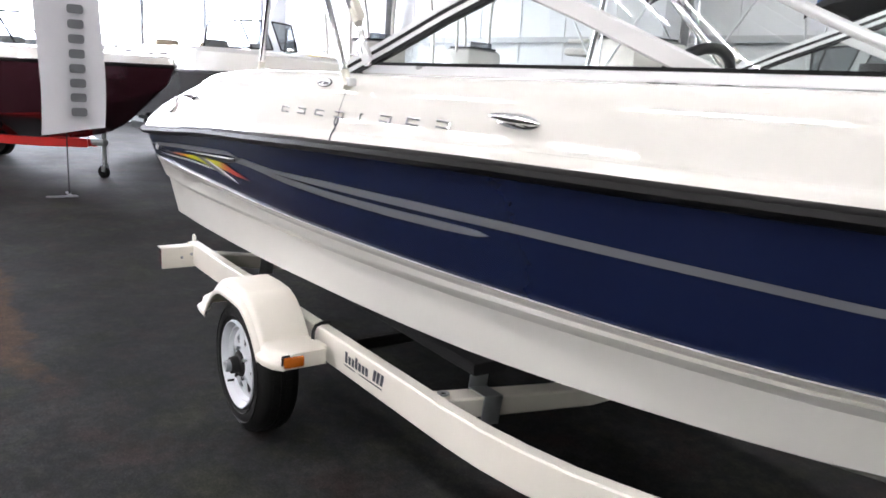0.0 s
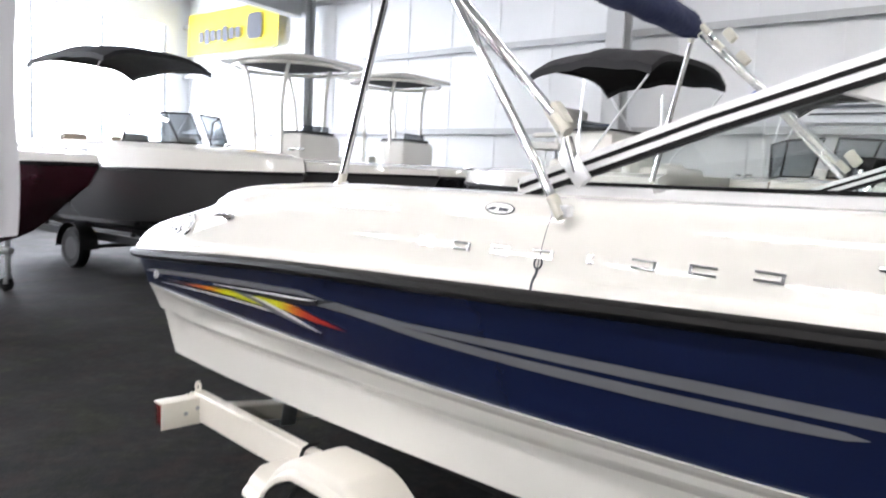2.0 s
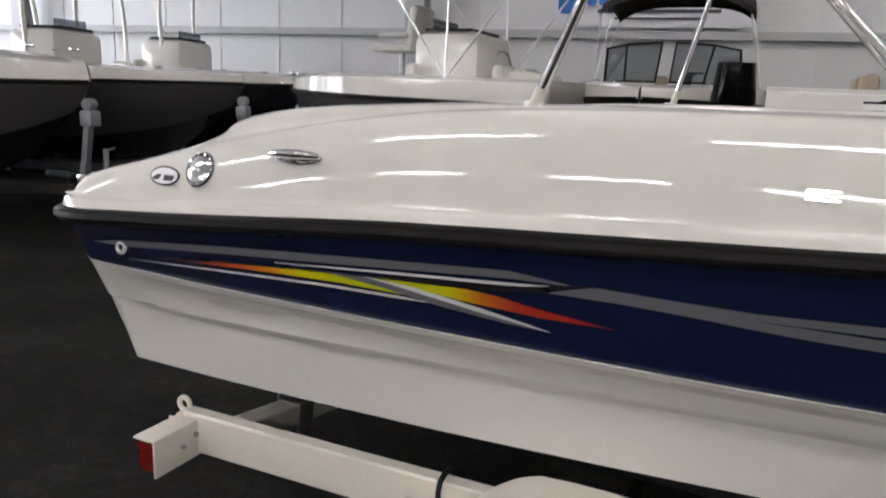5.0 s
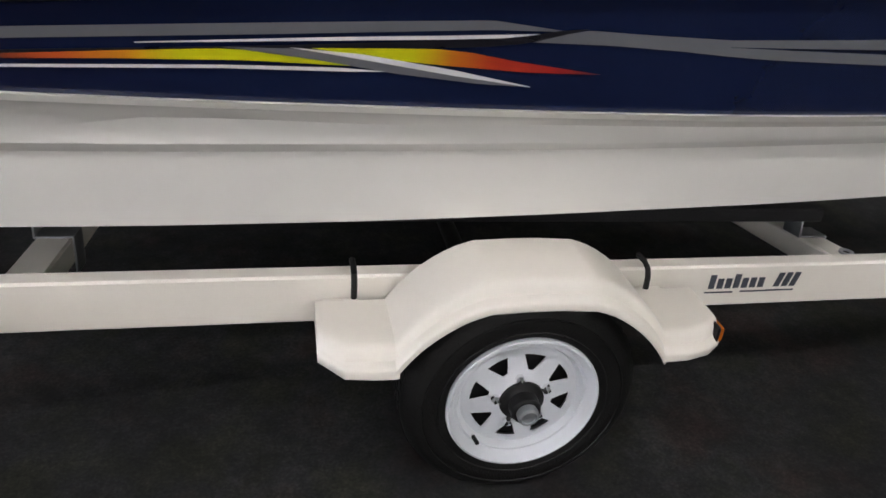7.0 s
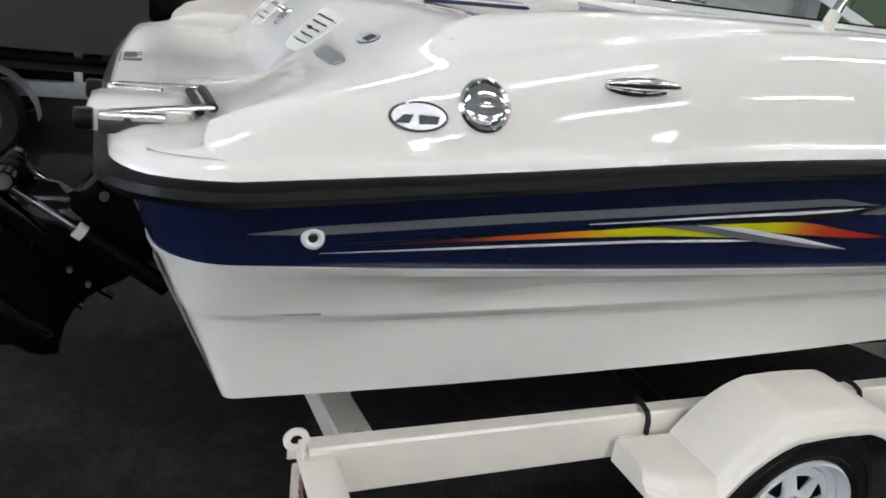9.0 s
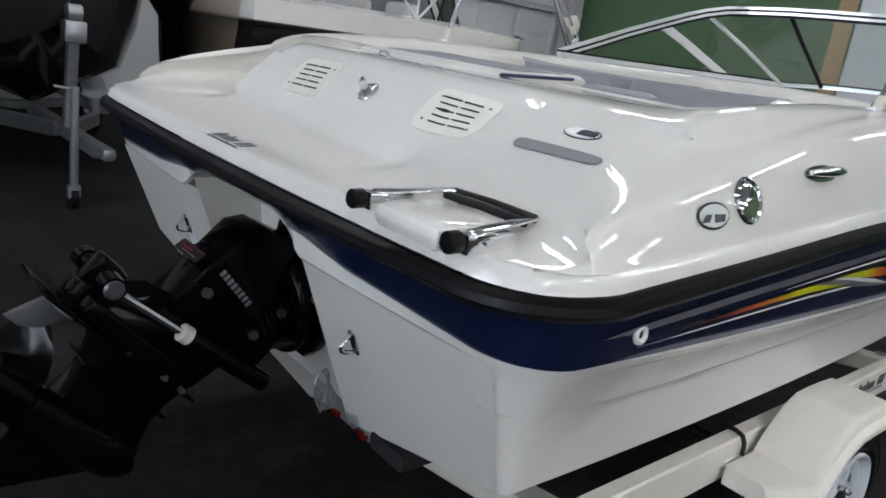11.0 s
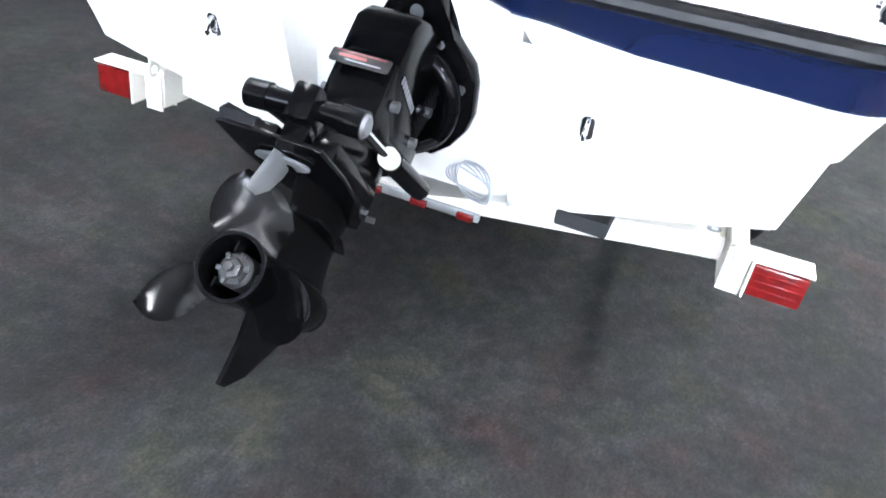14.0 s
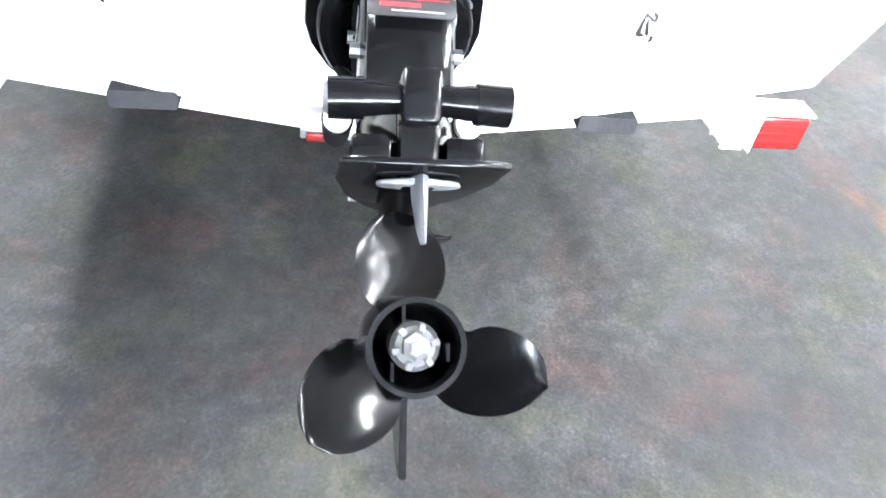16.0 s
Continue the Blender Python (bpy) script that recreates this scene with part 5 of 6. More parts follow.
    # fender with flat steps at both ends
    arc = [(1.69 - 0.400 * math.cos(radians(a)), 0.278 + 0.400 * math.sin(radians(a))) for a in (32, 36, 40, 45, 50, 55, 60, 64, 68, 71, 72.5, 74, 84, 96, 106, 107.5, 109, 112, 116, 120, 125, 130, 135, 140, 144, 148)]
    arc = [(x, (z if z < 0.63 else 0.63 + 0.031 * math.tanh((z - 0.63) / 0.031)) + (0.0016 if k in (9, 10, 15, 16) else 0.0)) for k, (x, z) in enumerate(arc)]
    prof = [(1.175, 0.487), (1.235, 0.487), (1.30, 0.487), (1.345, 0.487), (1.36, 0.489)] + arc + [(2.022, 0.499), (2.04, 0.497), (2.09, 0.497), (2.15, 0.497), (2.195, 0.497)]
    outer, inner = [], []
    for k, (x, z) in enumerate(prof):
        out = 1.228
        if x < 1.24:
            out = lerp(x, (1.175, 1.24), (1.155, 1.228))
        if x > 2.13:
            out = lerp(x, (2.13, 2.195), (1.228, 1.18))
        skirt = lerp(x, (1.175, 1.37, 1.40, 1.70, 1.98, 2.02, 2.2), (0.066, 0.072, 0.068, 0.066, 0.068, 0.070, 0.064))
        sec = [(x, s * 1.0, z), (x, s * 1.06, z), (x, s * (out - 0.050), z), (x, s * (out - 0.034), z - 0.003), (x, s * (out - 0.024), z - 0.012), (x, s * (out - 0.018), z - 0.034), (x, s * (out - 0.008), z - 0.040), (x, s * (out + 0.002), z - 0.046), (x, s * (out + 0.005), z - 0.052), (x, s * (out + 0.004), z - skirt)]
        outer.append(sec)
        inner.append([(px, py - s * 0.004, pz - 0.004) for px, py, pz in sec])
    bm = bmesh.new()
    grid(bm, outer)
    grid(bm, inner)
    grid(bm, [[o[-1] for o in outer], [i[-1] for i in inner]])
    for k, dx in ((0, 0.0), (-1, 0.0)):
        sec = outer[k]
        foot = [(px, py, sec[-1][2]) for px, py, pz in sec]
        grid(bm, [sec, foot])
    bmesh.ops.remove_doubles(bm, verts=bm.verts, dist=0.0005)
    fender = part("fender", bm, CREAM, trailer, "cream moulded fender with step ends", angle=40)
    part("reflector", box(bmesh.new(), (2.196, s * 1.14, 0.463), (0.022, 0.085, 0.046), 0.008), AMBER_LENS, fender, "amber side lamp")
    bm = box(bmesh.new(), (2.186, s * 1.14, 0.463), (0.012, 0.098, 0.058), 0.006)
    part("lamp_base", bm, BLACK_MATT, fender, "black lamp base")
    for x in (1.272, 2.064):
        pts = [(x, s * 0.998, 0.492), (x, s * 0.996, 0.53), (x, s * 0.985, 0.552), (x, s * 0.96, 0.560), (x, s * 0.92, 0.559)]
        part("u_bolt", tube(bmesh.new(), pts, 0.008, 8), BLACK_MATT, fender, "dark bent rod")
    for x in (1.24, 2.08):
        part("fender_stay", box(bmesh.new(), (x, s * 0.965, 0.47), (0.09, 0.045, 0.02), 0.003), CREAM, fender)

# dealer mark on the beam, kept as plain bars
for k in range(11):
    if k == 7:
        continue
    h = 0.046 if k in (0, 3) or k > 7 else 0.033
    m = facing((2.282 + 0.0265 * k, -beam_y(2.29 + 0.0265 * k) - 0.0285, 0.463), (1, 0, 0), (0, -1, 0))
    lean = 0.010 if k > 7 else 0.0
    part("dealer_mark", slab(bmesh.new(), [(0, 0), (0.019, 0), (0.019 + lean, h), (lean, h)], m, 0.0008), INK, trailer, smooth=False)
for dx in (0.0, 0.115, 0.20):
    m = facing((2.275 + dx, -beam_y(2.32 + dx) - 0.0285, 0.448), (1, 0, 0), (0, -1, 0))
    part("dealer_mark", slab(bmesh.new(), [(0, 0), (0.09, 0), (0.09, 0.005), (0, 0.005)], m, 0.0008), INK, trailer, smooth=False)

# ---- the stern drive, trimmed up ----
drive = thing("stern_drive", (0.15, 0.0, 0.85), "black stern drive trimmed up behind the transom", "boat drive")
DM = Matrix(((0.7071, 0, 0.7071, -0.63), (0, 1, 0, 0.0), (-0.7071, 0, 0.7071, 0.671), (0, 0, 0, 1)))  # x forward along the shaft, z up the leg
SHAFT = DM @ Matrix(((0, 0, 1, 0), (0, 1, 0, 0), (-1, 0, 0, 0), (0, 0, 0, 1)))  # z forward along the shaft


def foil(bm, levels, mat=0):
    """A faired body: at each height a chord from f0 to f1 and a half thickness."""
    secs = []
    for u, f0, f1, t in levels:
        sec = []
        for k in range(16):
            a = 2 * math.pi * k / 16
            c = math.cos(a)
            fx = (f0 + f1) / 2 + (f1 - f0) / 2 * c
            sec.append(DM @ Vector((fx, t * math.sin(a) * (1 - 0.25 * c * c), u)))
        secs.append(sec + [sec[0]])
    grid(bm, secs, mat=mat)
    for sec in (secs[0], secs[-1]):
        bm.faces.new([bm.verts.new(v) for v in sec[:16]])
    bmesh.ops.remove_doubles(bm, verts=bm.verts, dist=0.0005)
    return bm


bm = lathe(bmesh.new(), [(0.064, 0.13), (0.068, 0.18), (0.070, 0.26), (0.066, 0.36), (0.054, 0.45), (0.034, 0.49), (0.012, 0.515), (0.0, 0.52)], SHAFT, 28)
foil(bm, [(0.03, 0.14, 0.50, 0.040), (0.08, 0.15, 0.47, 0.030), (0.14, 0.15, 0.45, 0.030), (0.20, 0.13, 0.45, 0.036), (0.250, 0.10, 0.46, 0.045)])
part("gear_case", bm, BLACK, drive, "black gear case")
bm = bmesh.new()
m = DM @ Matrix(((1, 0, 0, 0), (0, 0, 1, -0.006), (0, 1, 0, 0), (0, 0, 0, 1)))
slab(bm, [(0.15, -0.04), (0.17, -0.13), (0.155, -0.222), (0.185, -0.226), (0.26, -0.195), (0.33, -0.13), (0.43, -0.045)], m, 0.012, 0.004)
part("skeg", bm, BLACK, drive, "black skeg")
bm = bmesh.new()
plate = [(-0.088, -0.098), (-0.076, -0.116), (0.06, -0.120), (0.25, -0.10), (0.40, -0.06), (0.50, -0.02)]
slab(bm, plate + [(a, -b) for a, b in plate[::-1]], DM @ Matrix.Translation((0, 0, 0.246)), 0.010, 0.003)
plate2 = [(0.14, -0.07), (0.30, -0.075), (0.46, -0.03)]
slab(bm, plate2 + [(a, -b) for a, b in plate2[::-1]], DM @ Matrix.Translation((0, 0, 0.165)), 0.008, 0.003)
part("cavitation_plate", bm, BLACK, drive, "black cavitation plate")
bm = bmesh.new()
foil(bm, [(0.244, -0.03, 0.06, 0.013), (0.21, -0.045, 0.050, 0.011), (0.17, -0.062, 0.02, 0.007), (0.145, -0.07, -0.02, 0.003)])
slab(bm, oval(0.034, 0.062, 24), DM @ Matrix.Translation((0.02, 0, 0.232)), 0.008, 0.003)
part("trim_tab", bm, ANODE, drive, "grey anode trim tab")
bm = bmesh.new()
foil(bm, [(0.252, 0.02, 0.46, 0.075), (0.30, 0.02, 0.48, 0.085), (0.36, 0.06, 0.49, 0.085), (0.42, 0.13, 0.50, 0.080)])
m = DM
box(bm, (0.045, 0, 0.315), (0.07, 0.062, 0.17), 0.012, m)
part("upper_leg", bm, BLACK, drive, "black upper leg")
for s in (-1, 1):
    part("side_casting", box(bmesh.new(), (0.17, s * 0.070, 0.285), (0.30, 0.060, 0.050), 0.008, DM), BLACK, drive)
bm = bmesh.new()
box(bm, (0.33, 0, 0.50), (0.30, 0.165, 0.22), 0.035, DM)
m = DM @ Matrix(((1, 0, 0, 0), (0, 0, 1, -0.083), (0, 1, 0, 0), (0, 0, 0, 1)))
slab(bm, [(0.19, 0.50), (0.192, 0.69), (0.225, 0.735), (0.36, 0.785), (0.47, 0.76), (0.54, 0.64), (0.54, 0.44), (0.30, 0.42)], m, 0.166, 0.022)
part("drive_head", bm, BLACK, drive, "black drive head")
m = facing(DM @ Vector((0.167, 0, 0.553)), (0, -1, 0), DM.to_3x3() @ Vector((-1, 0, 0.15)))
label = part("label_strip", slab(bmesh.new(), rounded(0.15, 0.036, 0.006), m @ Matrix.Translation((0, 0, 0.008)), 0.004, 0.001), BLACK_MATT, drive, "black label strip with red and white bars")
part("red_bar", slab(bmesh.new(), rounded(0.13, 0.0022, 0.001), m @ Matrix.Translation((-0.002, 0.013, 0.0125)), 0.001), RED_FILM, label, smooth=False)
part("red_bar", slab(bmesh.new(), rounded(0.07, 0.008, 0.002), m @ Matrix.Translation((-0.02, 0.002, 0.0125)), 0.001), RED_FILM, label, smooth=False)
part("white_bar", slab(bmesh.new(), rounded(0.09, 0.003, 0.001), m @ Matrix.Translation((0.01, -0.009, 0.0125)), 0.001), SILVER_FILM, label, smooth=False)
for s in (-1, 1):
    m = facing(DM @ Vector((0.30, s * 0.086, 0.56)), DM.to_3x3() @ Vector((1, 0, -0.1)), (0, s, 0))
    for k in range(8):
        part("name_bar", slab(bmesh.new(), rounded(0.012, 0.020, 0.002), m @ Matrix.Translation((-0.07 + 0.018 * k, 0, 0)), 0.0015), SILVER_FILM, drive, smooth=False)

# aft pin housing across the leg, trim rams with polished rods
bm = bmesh.new()
for s in (-1, 1):
    tube(bm, [DM @ Vector((0.022, s * 0.030, 0.362)), DM @ Vector((0.020, s * 0.085, 0.360))], [0.022, 0.027], 18)
    tube(bm, [DM @ Vector((0.020, s * 0.083, 0.360)), DM @ Vector((0.020, s * 0.135, 0.358))], 0.031, 20)
box(bm, (0.022, 0, 0.362), (0.075, 0.060, 0.085), 0.012, DM)
pin = part("ram_pin", bm, BLACK, drive, "black ram pin housing")
for s in (-1, 1):
    part("pin_cap", tube(bmesh.new(), [DM @ Vector((0.020, s * 0.134, 0.358)), DM @ Vector((0.020, s * 0.142, 0.358))], [0.026, 0.020], 18), BOLT_STEEL, pin, "dull grey pin cap")
    y = s * 0.124
    rod = part("ram_rod", tube(bmesh.new(), [DM @ Vector((0.03, y, 0.356)), DM @ Vector((0.27, y * 0.95, 0.385))], 0.011, 14), CHROME, drive, "polished ram rod")
    part("ram_collar", tube(bmesh.new(), [DM @ Vector((0.246, y * 0.95, 0.382)), DM @ Vector((0.272, y * 0.95, 0.385))], 0.025, 20), NYLON, rod, "white ram collar")
    part("ram_cylinder", tube(bmesh.new(), [DM @ Vector((0.272, y * 0.95, 0.385)), DM @ Vector((0.56, y * 0.95, 0.42))], 0.029, 18), BLACK, drive, "black ram cylinder")
    for f, u in ((0.12, 0.27), (0.20, 0.265), (0.33, 0.262), (0.40, 0.262)):
        part("bolt", tube(bmesh.new(), [DM @ Vector((f, s * 0.070, u)), DM @ Vector((f, s * 0.092, u))], 0.008, 8), BOLT_STEEL, drive, "dull steel bolt head")
    for f, u in ((0.235, 0.50), (0.44, 0.50), (0.46, 0.60)):
        part("bolt", tube(bmesh.new(), [DM @ Vector((f, s * 0.080, u)), DM @ Vector((f, s * 0.100, u))], 0.014, 8), BOLT_STEEL, drive, "dull steel bolt head")

# transom plate, gimbal ring, bellows
back = facing((0.242, 0, 0.85), (0, -1, 0), (-1, 0, -0.04))
half_plate = [(0.058, 0.222), (0.066, 0.212), (0.084, 0.140), (0.112, 0.105), (0.172, 0.048), (0.188, 0.0), (0.192, -0.09), (0.178, -0.14), (0.140, -0.195), (0.09, -0.235)]
bm = slab(bmesh.new(), half_plate + [(-a, b) for a, b in half_plate[::-1]], back, 0.050, 0.012)
part("transom_plate", bm, BLACK, drive, "black transom plate with rounded shoulders")
m = back @ Matrix.Translation((0, 0.155, 0.051))
part("crest", slab(bmesh.new(), oval(0.019, 0.019, 24), m, 0.001), SILVER_FILM, drive, "small grey crest", smooth=False)
part("crest_bar", slab(bmesh.new(), rounded(0.09, 0.012, 0.003), m @ Matrix.Translation((0, -0.042, 0)), 0.001), SILVER_FILM, drive, smooth=False)
bm = bmesh.new()
pts = [back @ Vector((0.138 * math.cos(a), 0.138 * math.sin(a) - 0.07, 0.080)) for a in (2 * math.pi * k / 32 for k in range(33))]
tube(bm, pts, 0.028, 12)
tube(bm, [back @ Vector((0.0, 0.075, 0.05)), back @ Vector((0.0, 0.085, 0.13))], 0.022, 14)
part("gimbal_ring", bm, BLACK, drive, "black gimbal ring")
p0, p1 = back @ Vector((0, -0.05, 0.04)), DM @ Vector((0.44, 0, 0.53))
n = 18
part("bellows", tube(bmesh.new(), [p0.lerp(p1, k / n) for k in range(n + 1)], [0.092 if k % 2 else 0.074 for k in range(n + 1)], 22), RUBBER, drive, "black rubber bellows")
for s in (-1, 1):
    for yy, zz in ((0.150, -0.02), (0.075, 0.085)):
        part("bolt", lathe(bmesh.new(), [(0.013, 0.0), (0.013, 0.010), (0.008, 0.016), (0.0, 0.017)], back @ Matrix.Translation((s * yy, zz, 0.050)), 6), BOLT_STEEL, drive, "dull steel bolt head", smooth=False)
    part("hose", tube(bmesh.new(), bez(back @ Vector((s * 0.12, -0.16, 0.05)), back @ Vector((s * 0.15, -0.15, 0.14)), DM @ Vector((0.55, s * 0.06, 0.44)), DM @ Vector((0.46, s * 0.05, 0.46))), 0.014, 8), RUBBER, drive, "black hose")

# coiled steel cable in the recess
bm = bmesh.new()
for k in range(5):
    m = facing((0.225 - 0.008 * k, -0.205 - 0.007 * k, 0.560 + 0.004 * k), (0, -1, -0.25 - 0.08 * k), (-1, 0.1 * k, 0.3))
    tube(bm, [m @ Vector((0.072 * math.cos(a), (0.026 + 0.005 * k) * math.sin(a) + 0.004 * math.sin(3 * a + k), 0.006 * math.sin(2 * a))) for a in (2 * math.pi * j / 28 for j in range(29))], 0.0024, 6)
single("coiled_cable", bm, STEEL, "thin coiled steel cable hanging below the drive", "cable")
tagm = facing((x_transom(0.77) - 0.012, 0.555, 0.79), (0, -1, 0), (-1, 0, -0.32))
bm = slab(bmesh.new(), rounded(0.062, 0.125, 0.006), tagm, 0.0015)
tube(bm, [tagm @ Vector((0, 0.055, 0.002)), (x_transom(0.86) - 0.02, 0.55, 0.85)], 0.0012, 5)
single("paper_tag", bm, PAPER, "blank white paper tag tied to the transom eye", "tag", smooth=False)

# propeller
prop = part("propeller", lathe(bmesh.new(), [(0.058, 0.135), (0.066, 0.10), (0.069, 0.05), (0.071, 0.015), (0.073, 0.002), (0.072, 0.0), (0.064, 0.0), (0.062, 0.01), (0.060, 0.09), (0.040, 0.10)], SHAFT, 40), BLACK, drive, "glossy black three-blade propeller")
part("prop_core", lathe(bmesh.new(), [(0.036, 0.10), (0.037, 0.030), (0.030, 0.022), (0.0, 0.022)], SHAFT, 24), DULL, prop, "dull splined core")
bm = lathe(bmesh.new(), [(0.021, 0.022), (0.021, 0.006), (0.014, 0.002), (0.010, 0.002), (0.010, -0.008), (0.0, -0.008)], SHAFT, 6)
nut = part("prop_nut", bm, DULL, prop, "bright propeller nut", smooth=False)
for k in range(6):
    part("lock_tab", box(bmesh.new(), (0.029, 0, 0.016), (0.013, 0.010, 0.008), 0.002, SHAFT @ Matrix.Rotation(2 * math.pi * k / 6 + 0.3, 4, "Z")), DULL, nut, smooth=False)
for a in (0, 120, 240):
    part("web", box(bmesh.new(), (0.050 * math.cos(radians(a + 40)), 0.050 * math.sin(radians(a + 40)), 0.06), (0.026, 0.005, 0.07), 0.0, SHAFT @ Matrix.Rotation(0, 4, "Z")), BLACK, prop, smooth=False)


def blade(angle):
    """One broad, raked and twisted blade: rows from root to tip."""
    front, rear = [], []
    n, q = 14, 12
    for i in range(n + 1):
        t = i / n
        r = 0.064 + (0.197 - 0.064) * (1 - (1 - t) ** 1.7)
        w = 0.074 * math.sqrt(max(1 - ((r - 0.128) / 0.0692) ** 2, 0.0))
        w = max(w, 0.050 * (1 - t * 2.2)) + 0.0008
        fr, re = [], []
        for j in range(q + 1):
            v = 2 * j / q - 1
            c = w * v
            around = c / r + radians(angle) - 0.10 * t
            along = 0.060 + c * min(0.95, 0.084 / r) - 0.070 * t + 0.012 * v * v * t
            th = 0.0050 * (1 - 0.7 * t) * (1 - v * v) + 0.0007
            p = Vector((r * math.cos(around), r * math.sin(around), along))
            fr.append(SHAFT @ (p + Vector((0, 0, th))))
            re.append(SHAFT @ (p - Vector((0, 0, th))))
        front.append(fr)
        rear.append(re)
    b = bmesh.new()
    grid(b, front)
    grid(b, rear)
    grid(b, [[f[0] for f in front], [r[0] for r in rear]])
    grid(b, [[f[-1] for f in front], [r[-1] for r in rear]])
    grid(b, [front[-1], rear[-1]])
    bmesh.ops.remove_doubles(b, verts=b.verts, dist=0.0003)
    return b


# seen from astern the blades point up, down to port and to starboard
for up_angle in (97, 215, -22):
    ca, sa = math.cos(radians(up_angle)), math.sin(radians(up_angle))
    # shaft frame: x = -u, y = y; astern view right = -y, up = u
    part("blade", blade(math.degrees(math.atan2(-ca, -sa))), PROP_BLACK, prop, "broad black propeller blade", angle=60)

# ---- the other boats of the showroom ----
def fleet_boat(name, label, bow, heading, length, beam, rail, hull_mat, bottom_mat, deck_mat, seat_mat, top, trailer_mat, trailer_label, tongue=0.9, windshield=True, console=False, jack_side=1, console_at=0.55, rim_h=0.235):
    """A boat on its trailer, bow at a place, heading in degrees from +x. rail: height of the gunwale."""
    M = Matrix.Translation((bow[0], bow[1], 0)) @ Matrix.Rotation(radians(heading), 4, "Z") @ Matrix.Translation((-length, 0, 0))
    root = thing(name, M @ Vector((length / 2, 0, rail - 1.05)), label, "boat", "boats in the showroom")

    def add(nm, bm, mat, lab="", parent=None, smooth=True, angle=38):
        bm.transform(M)
        return part(nm, bm, mat, parent or root, lab, smooth, angle)

    def hb(x):
        t = max(x / length, 0.0)
        return max(beam / 2 * (1.0 - max(0.0, (t - 0.45) / 0.55) ** 2.9), 0.01)

    xs = [length * t for t in (0, 0.02, 0.1, 0.2, 0.3, 0.4, 0.5, 0.6, 0.68, 0.75, 0.81, 0.86, 0.9, 0.94, 0.97, 0.99, 1.0)]

    def line(fy, dz, rake=0.0, sheer=0.06):
        return [(x - rake * (x / length) ** 6, fy(x), rail + dz(x) + sheer * (x / length) ** 2) for x in xs]

    keel = line(lambda x: 0.0, lambda x: -1.08 + 0.72 * (x / length) ** 9, 0.42)
    chine = line(lambda x: max(hb(x) * 0.86 - 0.25 * (x / length) ** 4 * hb(x), 0.003), lambda x: -0.74 + 0.42 * (x / length) ** 6, 0.26)
    knuck = line(lambda x: hb(x) * 0.95, lambda x: -0.36 + 0.12 * (x / length) ** 3, 0.14)
    rim = line(lambda x: hb(x), lambda x: 0.0)

    def two(rows, mats):
        bm = bmesh.new()
        for s in (-1, 1):
            grid(bm, [[(x, s * y, z) for x, y, z in r] for r in rows], mats=mats)
        ends = [[(r[0][0], s * r[0][1], r[0][2]) for s in (-1, 1)] for r in rows]
        grid(bm, ends)
        bmesh.ops.remove_doubles(bm, verts=bm.verts, dist=0.004)
        return bm

    add("hull_bottom", two([keel, chine], [0]), bottom_mat, "hull bottom")
    add("topside", two([chine, knuck, rim], [0, 0]), hull_mat, "glossy topside")
    rail_rows = []
    for a in (-90, -30, 30, 90):
        o, dz = 0.022 * math.cos(radians(a)), 0.022 * math.sin(radians(a))
        rail_rows.append([(x, y + o, z + dz) for x, y, z in rim])
    add("rub_rail", two(rail_rows, [0] * 3), RUBBER, "dark rub rail")
    low = lambda x: 1.0 - 0.5 * (x / length) ** 4  # the deck rim dips towards the bow
    up = line(lambda x: hb(x) * 0.985, lambda x: rim_h * 0.81 * low(x), 0.03)
    inn = line(lambda x: max(hb(x) - 0.16, 0.006), lambda x: rim_h * low(x), 0.06)
    cap = line(lambda x: max(hb(x) - 0.22, 0.004), lambda x: (rim_h - 0.02) * low(x), 0.08)
    well = line(lambda x: max(hb(x) * 0.9 - 0.24, 0.002), lambda x: -0.42 + 0.40 * (x / length) ** 8, 0.30)
    lift = [[(x, y, z + 0.004) for x, y, z in rim], up, inn, cap]
    add("deck", two(lift, [0] * 3), deck_mat, "moulded deck rim")
    add("well", two([[(x, y, z - 0.004) for x, y, z in cap], well, [(x, 0.0, z) for x, y, z in well]], [0, 0]), seat_mat, "cockpit liner")
    g = rail + rim_h - 0.02
    for x in (0.24, 0.52):
        for s in (-1, 1):
            y = s * beam * 0.2
            bm = box(bmesh.new(), (length * x, y, g - 0.32), (0.46, 0.42, 0.18), 0.04)
            box(bm, (length * x - 0.22, y, g - 0.06), (0.12, 0.42, 0.42), 0.05)
            add("seat", bm, seat_mat if x < 0.5 else WHITE_VINYL, "vinyl seat")
    if windshield:
        x0, x1 = length * 0.52, length * 0.66
        for s in (-1, 1):
            y = s * (beam * 0.36)
            loop = [(x0, y, g + 0.02), (x0 + 0.10, y * 0.96, g + 0.40), (x1 - 0.26, y * 0.62, g + 0.44), (x1, y * 0.55, g + 0.03)]
            frame_part = add("windshield_frame", tube(bmesh.new(), loop + [loop[0]], 0.016, 6), BLACK_MATT, "black windshield frame")
            bm = bmesh.new()
            bm.faces.new([bm.verts.new(p) for p in loop])
            add("pane", bm, DARK_GLASS, "smoked pane", frame_part, smooth=False)
            loop = [(x1 - 0.26, y * 0.62, g + 0.44), (x1, y * 0.55, g + 0.03), (x1 + 0.06, y * 0.1, g + 0.03), (x1 - 0.22, y * 0.1, g + 0.46)]
            frame_part = add("windshield_frame", tube(bmesh.new(), loop + [loop[0]], 0.014, 6), BLACK_MATT, "black windshield frame")
            bm = bmesh.new()
            bm.faces.new([bm.verts.new(p) for p in loop])
            add("pane", bm, DARK_GLASS, "smoked pane", frame_part, smooth=False)
